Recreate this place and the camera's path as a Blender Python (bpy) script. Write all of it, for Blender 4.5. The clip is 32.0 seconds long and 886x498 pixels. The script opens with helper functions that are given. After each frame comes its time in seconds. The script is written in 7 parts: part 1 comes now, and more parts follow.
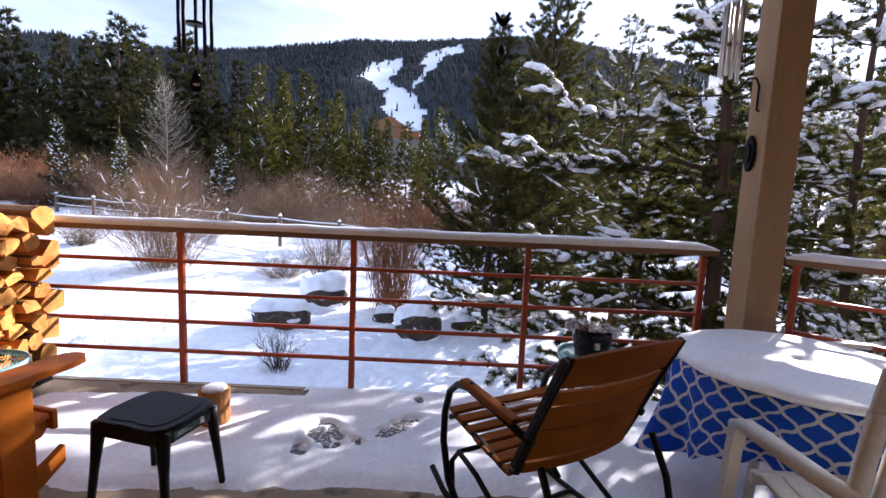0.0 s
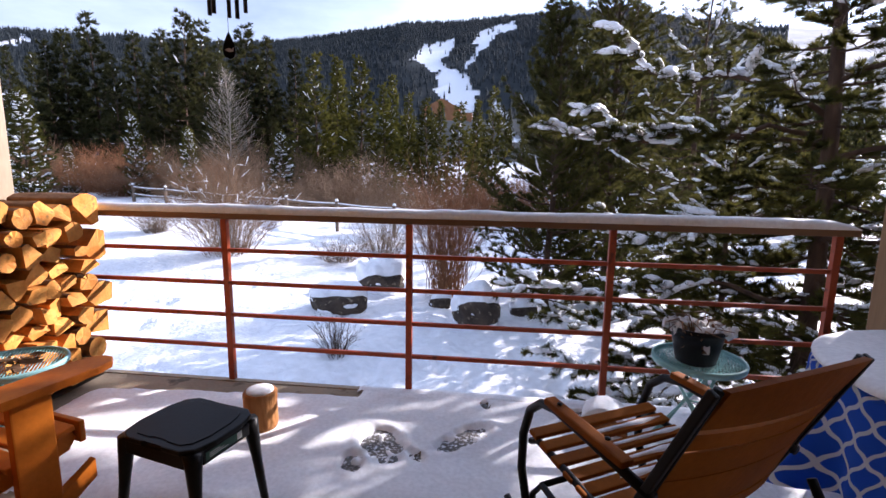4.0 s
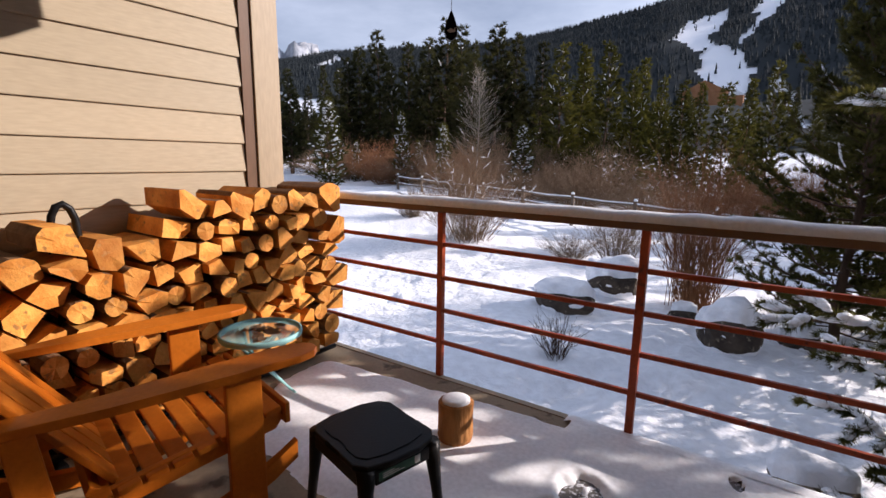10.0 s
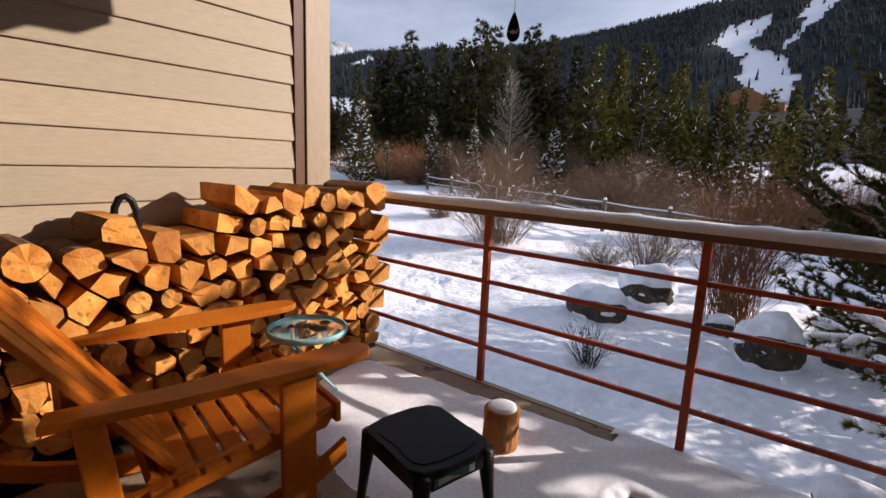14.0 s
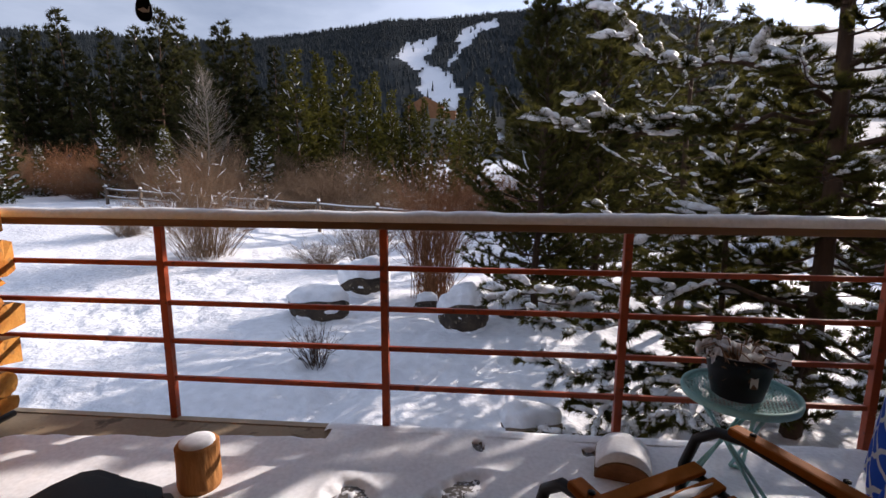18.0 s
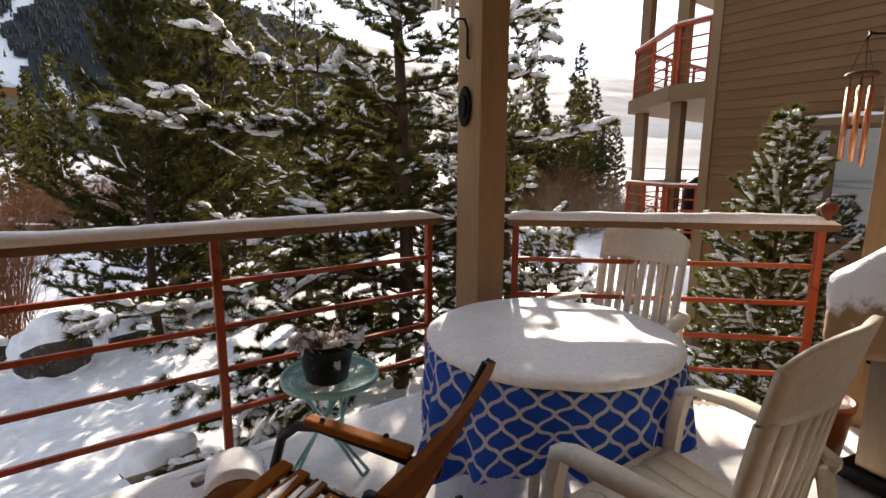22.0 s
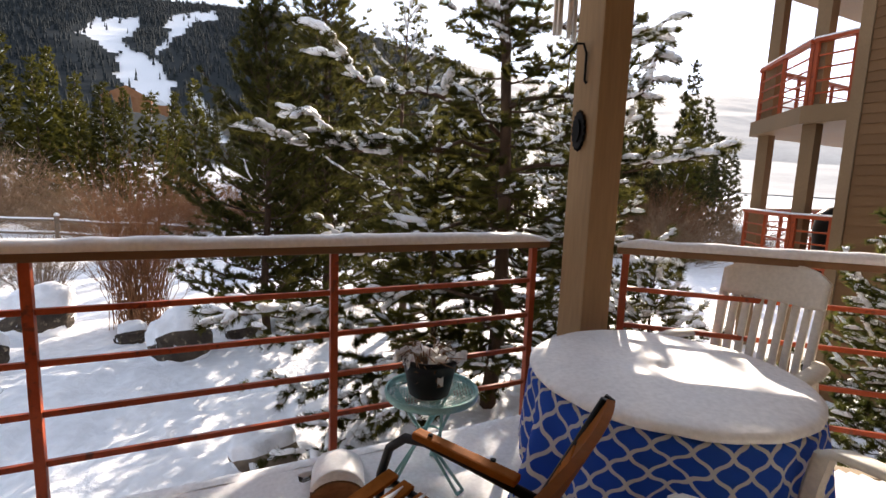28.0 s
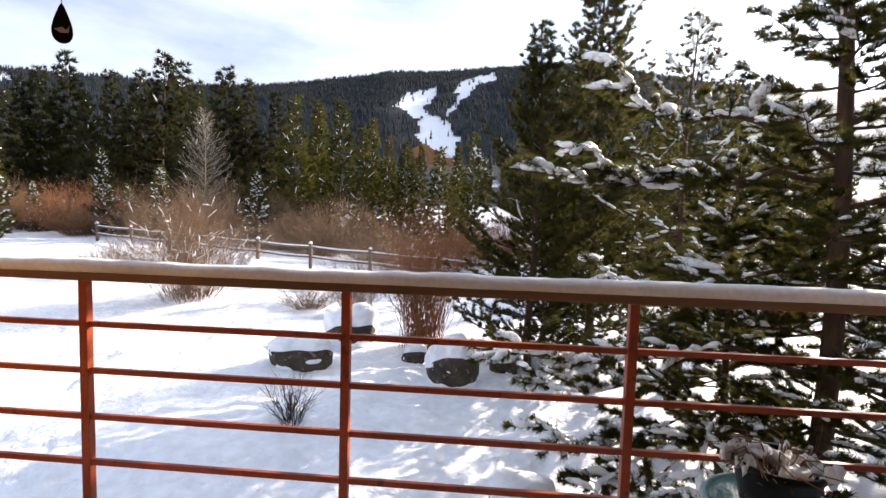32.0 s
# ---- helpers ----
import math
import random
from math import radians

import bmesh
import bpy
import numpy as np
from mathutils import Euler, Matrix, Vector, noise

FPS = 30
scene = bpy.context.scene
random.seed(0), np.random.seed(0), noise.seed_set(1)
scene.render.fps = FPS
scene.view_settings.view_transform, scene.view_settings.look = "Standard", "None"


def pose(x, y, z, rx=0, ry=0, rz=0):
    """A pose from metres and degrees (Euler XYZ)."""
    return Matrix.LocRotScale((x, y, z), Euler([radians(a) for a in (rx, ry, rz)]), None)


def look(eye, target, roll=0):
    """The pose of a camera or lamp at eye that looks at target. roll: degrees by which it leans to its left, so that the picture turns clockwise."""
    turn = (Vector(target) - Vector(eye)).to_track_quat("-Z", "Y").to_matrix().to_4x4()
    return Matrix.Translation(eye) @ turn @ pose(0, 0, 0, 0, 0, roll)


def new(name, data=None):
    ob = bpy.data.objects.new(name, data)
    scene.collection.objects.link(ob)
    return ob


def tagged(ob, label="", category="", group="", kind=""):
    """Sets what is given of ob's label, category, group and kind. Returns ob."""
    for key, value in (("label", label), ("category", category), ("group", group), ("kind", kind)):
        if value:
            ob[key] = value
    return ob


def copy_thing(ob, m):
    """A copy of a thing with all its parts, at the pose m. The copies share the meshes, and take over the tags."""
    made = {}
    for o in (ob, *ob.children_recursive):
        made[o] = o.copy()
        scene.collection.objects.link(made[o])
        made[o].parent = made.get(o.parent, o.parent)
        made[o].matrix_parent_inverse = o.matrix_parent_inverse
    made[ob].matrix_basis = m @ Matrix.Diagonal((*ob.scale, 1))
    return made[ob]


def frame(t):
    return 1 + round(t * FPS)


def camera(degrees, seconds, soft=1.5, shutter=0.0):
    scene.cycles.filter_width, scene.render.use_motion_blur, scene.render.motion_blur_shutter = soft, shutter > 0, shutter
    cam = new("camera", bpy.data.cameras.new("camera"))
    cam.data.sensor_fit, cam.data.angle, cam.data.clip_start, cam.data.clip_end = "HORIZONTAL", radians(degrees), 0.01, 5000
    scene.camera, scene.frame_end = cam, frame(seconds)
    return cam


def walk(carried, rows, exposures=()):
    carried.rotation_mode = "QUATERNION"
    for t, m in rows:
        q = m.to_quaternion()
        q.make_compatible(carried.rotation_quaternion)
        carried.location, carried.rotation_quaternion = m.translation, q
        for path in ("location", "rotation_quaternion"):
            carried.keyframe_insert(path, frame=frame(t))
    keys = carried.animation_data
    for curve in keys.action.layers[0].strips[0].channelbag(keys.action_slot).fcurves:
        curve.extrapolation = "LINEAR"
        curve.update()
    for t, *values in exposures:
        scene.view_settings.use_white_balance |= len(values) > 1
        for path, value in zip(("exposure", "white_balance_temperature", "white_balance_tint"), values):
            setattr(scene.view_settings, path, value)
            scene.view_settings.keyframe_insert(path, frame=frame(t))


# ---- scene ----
EXPO = [(0.0, 1.4, 5900, 24), (3.0, 1.28, 5950, 24), (6.0, 1.2, 6000, 24), (9.0, 0.75, 6250, 22), (11.0, 0.55, 6600, 22), (14.0, 0.46, 6600, 22), (17.0, 0.42, 6450, 22), (19.0, 0.68, 6750, 19), (21.0, 1.05, 7250, 17), (24.0, 1.27, 7700, 17), (28.0, 1.29, 7200, 18), (30.0, 1.31, 6850, 18), (32.0, 1.40, 6950, 18)]
# camera: seconds, eye, yaw to the left of +y, pitch, roll
cam = camera(85.1, 32.0)
ROWS = [
    (0.0, 1.651, 1.429, 1.397, 0.29, -6.96, 2.49),
    (0.5, 1.664, 1.483, 1.407, 2.64, -6.77, 2.17),
    (1.0, 1.671, 1.535, 1.405, 4.97, -6.68, 1.96),
    (1.5, 1.671, 1.587, 1.397, 6.86, -7.00, 1.78),
    (2.0, 1.663, 1.640, 1.387, 8.30, -7.52, 1.38),
    (2.5, 1.646, 1.695, 1.375, 9.21, -8.02, 1.01),
    (3.0, 1.623, 1.751, 1.362, 9.36, -8.44, 0.83),
    (3.5, 1.598, 1.802, 1.352, 8.12, -8.85, 0.91),
    (5.5, 1.518, 1.927, 1.357, 5.34, -9.75, 0.44),
    (6.0, 1.518, 1.962, 1.352, 6.33, -9.81, 0.27),
    (6.5, 1.528, 2.007, 1.357, 7.52, -9.97, 0.25),
    (7.0, 1.552, 2.069, 1.356, 9.26, -10.01, -0.01),
    (7.5, 1.579, 2.137, 1.353, 11.41, -10.41, -0.48),
    (8.0, 1.599, 2.196, 1.351, 14.51, -10.61, -0.66),
    (8.5, 1.602, 2.238, 1.350, 18.32, -10.65, -0.04),
    (9.0, 1.586, 2.260, 1.349, 23.30, -10.55, 0.14),
    (9.5, 1.554, 2.265, 1.349, 28.84, -10.50, 0.46),
    (10.0, 1.512, 2.257, 1.350, 34.31, -10.51, 0.84),
    (10.5, 1.465, 2.238, 1.352, 39.67, -10.33, 1.19),
    (11.0, 1.420, 2.216, 1.353, 45.03, -10.33, 1.57),
    (11.5, 1.380, 2.204, 1.354, 48.97, -10.68, 2.30),
    (12.0, 1.348, 2.207, 1.354, 49.83, -11.11, 2.15),
    (12.5, 1.331, 2.218, 1.353, 47.61, -11.84, 2.47),
    (13.0, 1.333, 2.225, 1.352, 44.22, -12.04, 2.72),
    (13.5, 1.358, 2.219, 1.353, 40.81, -11.25, 2.68),
    (14.0, 1.394, 2.207, 1.353, 37.38, -10.49, 2.35),
    (14.5, 1.430, 2.200, 1.354, 33.89, -9.93, 1.89),
    (16.5, 1.546, 2.273, 1.334, 19.22, -8.90, 0.55),
    (17.0, 1.560, 2.297, 1.329, 15.01, -8.91, 0.10),
    (17.5, 1.557, 2.316, 1.331, 10.42, -9.21, 0.09),
    (18.0, 1.533, 2.331, 1.330, 5.02, -9.39, 0.26),
    (18.5, 1.506, 2.353, 1.334, -0.91, -9.62, 0.49),
    (19.0, 1.496, 2.384, 1.343, -6.66, -9.86, 0.76),
    (19.5, 1.516, 2.416, 1.359, -12.10, -10.07, 0.97),
    (20.0, 1.564, 2.434, 1.361, -17.37, -10.01, 0.96),
    (20.5, 1.626, 2.430, 1.357, -22.36, -9.88, 0.75),
    (21.0, 1.685, 2.406, 1.356, -26.97, -9.81, 0.71),
    (21.5, 1.731, 2.368, 1.360, -31.66, -9.67, 0.48),
    (22.0, 1.760, 2.322, 1.367, -36.56, -9.57, 0.30),
    (22.5, 1.778, 2.276, 1.374, -41.70, -9.65, 0.50),
    (23.0, 1.785, 2.230, 1.382, -46.66, -9.65, 0.87),
    (23.5, 1.782, 2.191, 1.389, -49.73, -9.69, 1.12),
    (24.0, 1.776, 2.167, 1.391, -50.96, -9.62, 1.21),
    (24.5, 1.771, 2.166, 1.389, -50.48, -9.38, 1.11),
    (26.5, 1.790, 2.346, 1.386, -37.71, -8.57, 1.61),
    (27.2, 1.751, 2.361, 1.392, -32.36, -8.18, 1.26),
    (28.0, 1.680, 2.350, 1.391, -25.76, -7.78, 2.13),
    (28.5, 1.648, 2.354, 1.378, -21.63, -7.40, 1.59),
    (29.0, 1.632, 2.377, 1.363, -16.77, -6.73, 1.40),
    (29.5, 1.630, 2.416, 1.352, -11.67, -6.24, 1.21),
    (30.0, 1.638, 2.468, 1.349, -6.40, -5.56, 1.25),
    (30.5, 1.645, 2.522, 1.351, -2.00, -5.12, 0.79),
    (31.0, 1.643, 2.576, 1.355, 1.66, -4.82, 1.06),
    (31.5, 1.625, 2.629, 1.361, 3.75, -4.46, 1.30),
    (32.0, 1.588, 2.687, 1.368, 4.49, -4.08, 1.75),
]


def aim(x, y, z, yaw, pitch, roll):
    a, b = radians(yaw), radians(pitch)
    eye = Vector((x, y, z))
    return look(eye, eye + Vector((-math.sin(a) * math.cos(b), math.cos(a) * math.cos(b), math.sin(b))), roll)


walk(cam, [(t, aim(x, y, z, yaw, pitch, roll)) for t, x, y, z, yaw, pitch, roll in ROWS], exposures=EXPO)

# ---- world and sun ----
SUN_AZ, SUN_EL = radians(43.0), radians(22.0)
world = bpy.data.worlds.new("world")
scene.world = world
world.use_nodes = True
wn, wl = world.node_tree.nodes, world.node_tree.links
wn.clear()
w_out = wn.new("ShaderNodeOutputWorld")
w_bg = wn.new("ShaderNodeBackground")
w_sky = wn.new("ShaderNodeTexSky")
w_sky.sky_type, w_sky.sun_disc = "NISHITA", False
w_sky.sun_elevation, w_sky.sun_rotation = SUN_EL, SUN_AZ
w_sky.altitude, w_sky.air_density, w_sky.dust_density = 2500, 1.0, 1.5
w_tc = wn.new("ShaderNodeTexCoord")
w_map = wn.new("ShaderNodeMapping")
w_map.inputs["Scale"].default_value = (1.0, 1.0, 3.2)
w_noise = wn.new("ShaderNodeTexNoise")
w_noise.inputs["Scale"].default_value = 1.6
w_noise.inputs["Detail"].default_value = 7
w_noise.inputs["Roughness"].default_value = 0.55
w_ramp = wn.new("ShaderNodeValToRGB")
w_ramp.color_ramp.elements[0].position, w_ramp.color_ramp.elements[1].position = 0.30, 0.62
w_mix = wn.new("ShaderNodeMix")
w_mix.data_type = "RGBA"
w_mix.inputs["B"].default_value = (5.9, 7.2, 8.9, 1)
wl.new(w_tc.outputs["Generated"], w_map.inputs["Vector"])
wl.new(w_map.outputs["Vector"], w_noise.inputs["Vector"])
wl.new(w_noise.outputs["Fac"], w_ramp.inputs["Fac"])
wl.new(w_ramp.outputs["Color"], w_mix.inputs["Factor"])
wl.new(w_sky.outputs["Color"], w_mix.inputs["A"])
# thin cloud brightens smoothly towards the sun
w_dot = wn.new("ShaderNodeVectorMath")
w_dot.operation = "DOT_PRODUCT"
w_dot.inputs[1].default_value = (math.sin(SUN_AZ) * math.cos(SUN_EL), math.cos(SUN_AZ) * math.cos(SUN_EL), math.sin(SUN_EL))
wl.new(w_tc.outputs["Generated"], w_dot.inputs[0])
w_pos = wn.new("ShaderNodeMath")
w_pos.operation = "MAXIMUM"
w_pos.inputs[1].default_value = 0.0
wl.new(w_dot.outputs["Value"], w_pos.inputs[0])
w_pow = wn.new("ShaderNodeMath")
w_pow.operation = "POWER"
w_pow.inputs[1].default_value = 5.0
wl.new(w_pos.outputs[0], w_pow.inputs[0])
w_gain = wn.new("ShaderNodeMath")
w_gain.operation = "MULTIPLY_ADD"
w_gain.inputs[1].default_value, w_gain.inputs[2].default_value = 1.5, 0.72
wl.new(w_pow.outputs[0], w_gain.inputs[0])
w_glow = wn.new("ShaderNodeVectorMath")
w_glow.operation = "SCALE"
wl.new(w_mix.outputs["Result"], w_glow.inputs[0])
w_sep = wn.new("ShaderNodeSeparateXYZ")
wl.new(w_tc.outputs["Generated"], w_sep.inputs[0])
w_hor = wn.new("ShaderNodeMapRange")
w_hor.inputs["From Min"].default_value, w_hor.inputs["From Max"].default_value = 0.25, 1.0
w_hor.inputs["To Min"].default_value, w_hor.inputs["To Max"].default_value = 1.15, 1.0
wl.new(w_sep.outputs["Z"], w_hor.inputs["Value"])
w_all = wn.new("ShaderNodeMath")
w_all.operation = "MULTIPLY"
wl.new(w_gain.outputs[0], w_all.inputs[0])
wl.new(w_hor.outputs["Result"], w_all.inputs[1])
wl.new(w_all.outputs[0], w_glow.inputs["Scale"])
wl.new(w_glow.outputs["Vector"], w_bg.inputs["Color"])
w_bg.inputs["Strength"].default_value = 0.073
wl.new(w_bg.outputs["Background"], w_out.inputs["Surface"])

sun_data = bpy.data.lights.new("sun", "SUN")
sun_data.energy, sun_data.angle, sun_data.color = 4.6, radians(0.53), (1.0, 0.93, 0.82)
sun = new("sun", sun_data)
sun_way = Vector((math.sin(SUN_AZ) * math.cos(SUN_EL), math.cos(SUN_AZ) * math.cos(SUN_EL), math.sin(SUN_EL)))
sun.matrix_world = look(sun_way * 60, (0, 0, 0))

# ---- materials ----
def surf(name, c1, c2, scale=4.0, rough=0.6, bump=0.15, bscale=40.0, metal=0.0, stretch=(1, 1, 1), vary=0.0, c3=None, spots=0.0, bdist=0.01, coat=0.0, spec=0.22):
    """A procedural surface: two colours by a coarse noise, a fine grain, optional spots of c3, and relief."""
    m = bpy.data.materials.new(name)
    m.use_nodes = True
    n, l = m.node_tree.nodes, m.node_tree.links
    b = n["Principled BSDF"]
    tc, mp = n.new("ShaderNodeTexCoord"), n.new("ShaderNodeMapping")
    mp.inputs["Scale"].default_value = stretch
    l.new(tc.outputs["Object"], mp.inputs["Vector"])
    where = mp.outputs["Vector"]
    info = n.new("ShaderNodeObjectInfo")
    if vary:
        add = n.new("ShaderNodeVectorMath")
        add.operation = "ADD"
        mul = n.new("ShaderNodeMath")
        mul.operation = "MULTIPLY"
        mul.inputs[1].default_value = 37.0
        l.new(info.outputs["Random"], mul.inputs[0])
        l.new(where, add.inputs[0])
        l.new(mul.outputs[0], add.inputs[1])
        where = add.outputs[0]
    big, fine = n.new("ShaderNodeTexNoise"), n.new("ShaderNodeTexNoise")
    big.inputs["Scale"].default_value, big.inputs["Detail"].default_value = scale, 5
    fine.inputs["Scale"].default_value, fine.inputs["Detail"].default_value = bscale, 4
    for t in (big, fine):
        l.new(where, t.inputs["Vector"])
    ramp = n.new("ShaderNodeValToRGB")
    ramp.color_ramp.elements[0].position, ramp.color_ramp.elements[1].position = 0.32, 0.68
    ramp.color_ramp.elements[0].color, ramp.color_ramp.elements[1].color = (*c1, 1), (*c2, 1)
    l.new(big.outputs["Fac"], ramp.inputs["Fac"])
    col = ramp.outputs["Color"]
    hsv = n.new("ShaderNodeHueSaturation")
    rng = n.new("ShaderNodeMapRange")
    rng.inputs["To Min"].default_value, rng.inputs["To Max"].default_value = 0.8, 1.2
    l.new(fine.outputs["Fac"], rng.inputs["Value"])
    val = rng.outputs["Result"]
    if vary:
        r2 = n.new("ShaderNodeMapRange")
        r2.inputs["To Min"].default_value, r2.inputs["To Max"].default_value = 1 - vary, 1 + vary
        l.new(info.outputs["Random"], r2.inputs["Value"])
        pr = n.new("ShaderNodeMath")
        pr.operation = "MULTIPLY"
        l.new(val, pr.inputs[0])
        l.new(r2.outputs["Result"], pr.inputs[1])
        val = pr.outputs[0]
    l.new(col, hsv.inputs["Color"])
    l.new(val, hsv.inputs["Value"])
    col = hsv.outputs["Color"]
    if c3:
        sp = n.new("ShaderNodeTexNoise")
        sp.inputs["Scale"].default_value, sp.inputs["Detail"].default_value = scale * 3, 6
        l.new(where, sp.inputs["Vector"])
        sr = n.new("ShaderNodeValToRGB")
        sr.color_ramp.elements[0].position, sr.color_ramp.elements[1].position = 0.62 - spots * 0.2, 0.70 - spots * 0.2
        l.new(sp.outputs["Fac"], sr.inputs["Fac"])
        mx = n.new("ShaderNodeMix")
        mx.data_type = "RGBA"
        l.new(sr.outputs["Color"], mx.inputs["Factor"])
        l.new(col, mx.inputs["A"])
        mx.inputs["B"].default_value = (*c3, 1)
        col = mx.outputs["Result"]
    l.new(col, b.inputs["Base Color"])
    b.inputs["Metallic"].default_value = metal
    b.inputs["Coat Weight"].default_value = coat
    b.inputs["Specular IOR Level"].default_value = spec
    rr = n.new("ShaderNodeMapRange")
    rr.inputs["To Min"].default_value, rr.inputs["To Max"].default_value = max(0.03, rough - 0.12), min(1, rough + 0.12)
    l.new(big.outputs["Fac"], rr.inputs["Value"])
    l.new(rr.outputs["Result"], b.inputs["Roughness"])
    if bump:
        bp = n.new("ShaderNodeBump")
        bp.inputs["Strength"].default_value, bp.inputs["Distance"].default_value = bump, bdist
        l.new(fine.outputs["Fac"], bp.inputs["Height"])
        l.new(bp.outputs["Normal"], b.inputs["Normal"])
    return m


M_SNOW = surf("snow", (0.84, 0.86, 0.90), (0.90, 0.915, 0.94), 0.8, 0.55, 0.8, 5.5, bdist=0.07)
M_SNOW_FINE = surf("fresh_snow", (0.86, 0.875, 0.90), (0.93, 0.938, 0.95), 6.0, 0.5, 0.14, 45.0, bdist=0.006)
M_SIDING = surf("siding_paint", (0.36, 0.295, 0.20), (0.41, 0.335, 0.23), 1.5, 0.55, 0.12, 90.0, stretch=(1, 0.15, 1), vary=0.03, bdist=0.003)
M_TRIM = surf("trim_paint", (0.35, 0.275, 0.185), (0.40, 0.315, 0.215), 2.0, 0.5, 0.15, 60.0, stretch=(1, 1, 0.2), bdist=0.003)
M_TRIM_DARK = surf("dark_trim", (0.10, 0.055, 0.03), (0.15, 0.08, 0.045), 3.0, 0.5, 0.2, 50.0, stretch=(1, 1, 0.2), bdist=0.003)
M_COLUMN = surf("column_paint", (0.26, 0.16, 0.080), (0.32, 0.205, 0.105), 2.5, 0.6, 0.25, 45.0, stretch=(1, 1, 0.12), bdist=0.004)
M_RAIL = surf("red_oxide_paint", (0.31, 0.056, 0.020), (0.38, 0.078, 0.028), 6.0, 0.4, 0.15, 80.0, vary=0.06, c3=(0.16, 0.045, 0.025), spots=0.1, bdist=0.002)
M_CAP = surf("rail_cap_wood", (0.15, 0.078, 0.038), (0.23, 0.125, 0.063), 3.0, 0.6, 0.3, 60.0, stretch=(0.15, 1, 1), bdist=0.003)
M_DECK = surf("deck_floor", (0.25, 0.19, 0.125), (0.36, 0.28, 0.19), 2.5, 0.75, 0.3, 50.0, c3=(0.12, 0.09, 0.06), spots=0.15, bdist=0.003)
M_BARK = surf("pine_bark", (0.045, 0.026, 0.017), (0.10, 0.060, 0.038), 5.0, 0.9, 0.9, 30.0, stretch=(1, 1, 0.3), bdist=0.02)
M_NEEDLE = surf("pine_needles", (0.034, 0.036, 0.010), (0.124, 0.112, 0.026), 2.2, 0.6, 0, 12.0)
M_NEEDLE_MID = surf("olive_pine_needles", (0.032, 0.034, 0.010), (0.112, 0.102, 0.025), 2.0, 0.6, 0, 10.0)
M_NEEDLE_FAR = surf("far_needles", (0.020, 0.023, 0.010), (0.062, 0.060, 0.020), 0.5, 0.7, 0, 4.0, vary=0.28)
# brighter, yellower copy of the far needles: sunlight is put into the colour
M_NEEDLE_SUN = surf("sunlit_pine_needles", (0.030, 0.034, 0.009), (0.112, 0.102, 0.018), 0.7, 0.7, 0, 5.0, vary=0.2)
def leafy(m, k):
    """Lets part of the light through the blades."""
    n, l = m.node_tree.nodes, m.node_tree.links
    b, out = n["Principled BSDF"], n["Material Output"]
    col = b.inputs["Base Color"].links[0].from_socket
    tr, mix = n.new("ShaderNodeBsdfTranslucent"), n.new("ShaderNodeMixShader")
    l.new(col, tr.inputs["Color"])
    mix.inputs["Fac"].default_value = k
    l.new(b.outputs["BSDF"], mix.inputs[1])
    l.new(tr.outputs["BSDF"], mix.inputs[2])
    l.new(mix.outputs["Shader"], out.inputs["Surface"])
    b.inputs["Specular IOR Level"].default_value = 0.12
    return m


for m_ in (M_NEEDLE, M_NEEDLE_MID, M_NEEDLE_FAR, M_NEEDLE_SUN):
    leafy(m_, 0.55)
M_WILLOW = surf("willow_twigs", (0.19, 0.080, 0.036), (0.32, 0.155, 0.072), 0.6, 0.8, 0, 6.0, vary=0.32)
M_WILLOW_TAN = surf("tan_willow_twigs", (0.17, 0.105, 0.062), (0.28, 0.185, 0.115), 0.6, 0.8, 0, 6.0, vary=0.2)
M_TWIG = surf("grey_twigs", (0.14, 0.10, 0.075), (0.25, 0.19, 0.14), 1.0, 0.85, 0, 8.0, vary=0.15)
M_ASPEN = surf("aspen_bark", (0.25, 0.21, 0.17), (0.36, 0.31, 0.26), 2.0, 0.8, 0, 10.0)
M_ROCK = surf("boulder", (0.034, 0.026, 0.021), (0.085, 0.064, 0.047), 3.0, 0.85, 0.8, 14.0, c3=(0.22, 0.18, 0.13), spots=0.1, bdist=0.03)
M_ROCK_PALE = surf("pale_boulder", (0.13, 0.10, 0.075), (0.25, 0.195, 0.145), 5.0, 0.85, 0.8, 20.0, bdist=0.02)
M_SPRUCE = leafy(surf("spruce_needles", (0.050, 0.062, 0.016), (0.140, 0.140, 0.036), 1.5, 0.6, 0, 9.0), 0.45)
# bluish base: the haze of distance is put into the hill colour
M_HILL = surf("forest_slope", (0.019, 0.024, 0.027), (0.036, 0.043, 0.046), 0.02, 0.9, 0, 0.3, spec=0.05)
M_FENCE = surf("grey_fence_wood", (0.10, 0.075, 0.055), (0.17, 0.13, 0.10), 3.0, 0.85, 0.4, 30.0)
M_LOG_END = surf("split_wood", (0.52, 0.18, 0.026), (0.78, 0.365, 0.08), 9.0, 0.7, 0.5, 60.0, vary=0.3, c3=(0.36, 0.17, 0.05), spots=0.12, bdist=0.006)
M_LOG_BARK = surf("log_bark", (0.11, 0.055, 0.028), (0.22, 0.12, 0.06), 10.0, 0.9, 0.8, 45.0, vary=0.2, bdist=0.01)
M_BLACK = surf("black_resin", (0.005, 0.0046, 0.0046), (0.010, 0.0095, 0.009), 4.0, 0.42, 0.25, 120.0, bdist=0.002, spec=0.16)
M_BLACK_METAL = surf("black_iron", (0.006, 0.006, 0.0065), (0.011, 0.010, 0.010), 6.0, 0.4, 0.2, 70.0, bdist=0.002, spec=0.16)
M_CEDAR = surf("stained_cedar", (0.35, 0.078, 0.004), (0.52, 0.150, 0.013), 2.0, 0.45, 0.25, 55.0, stretch=(1, 1, 1), vary=0.12, bdist=0.003, coat=0.06, spec=0.12)
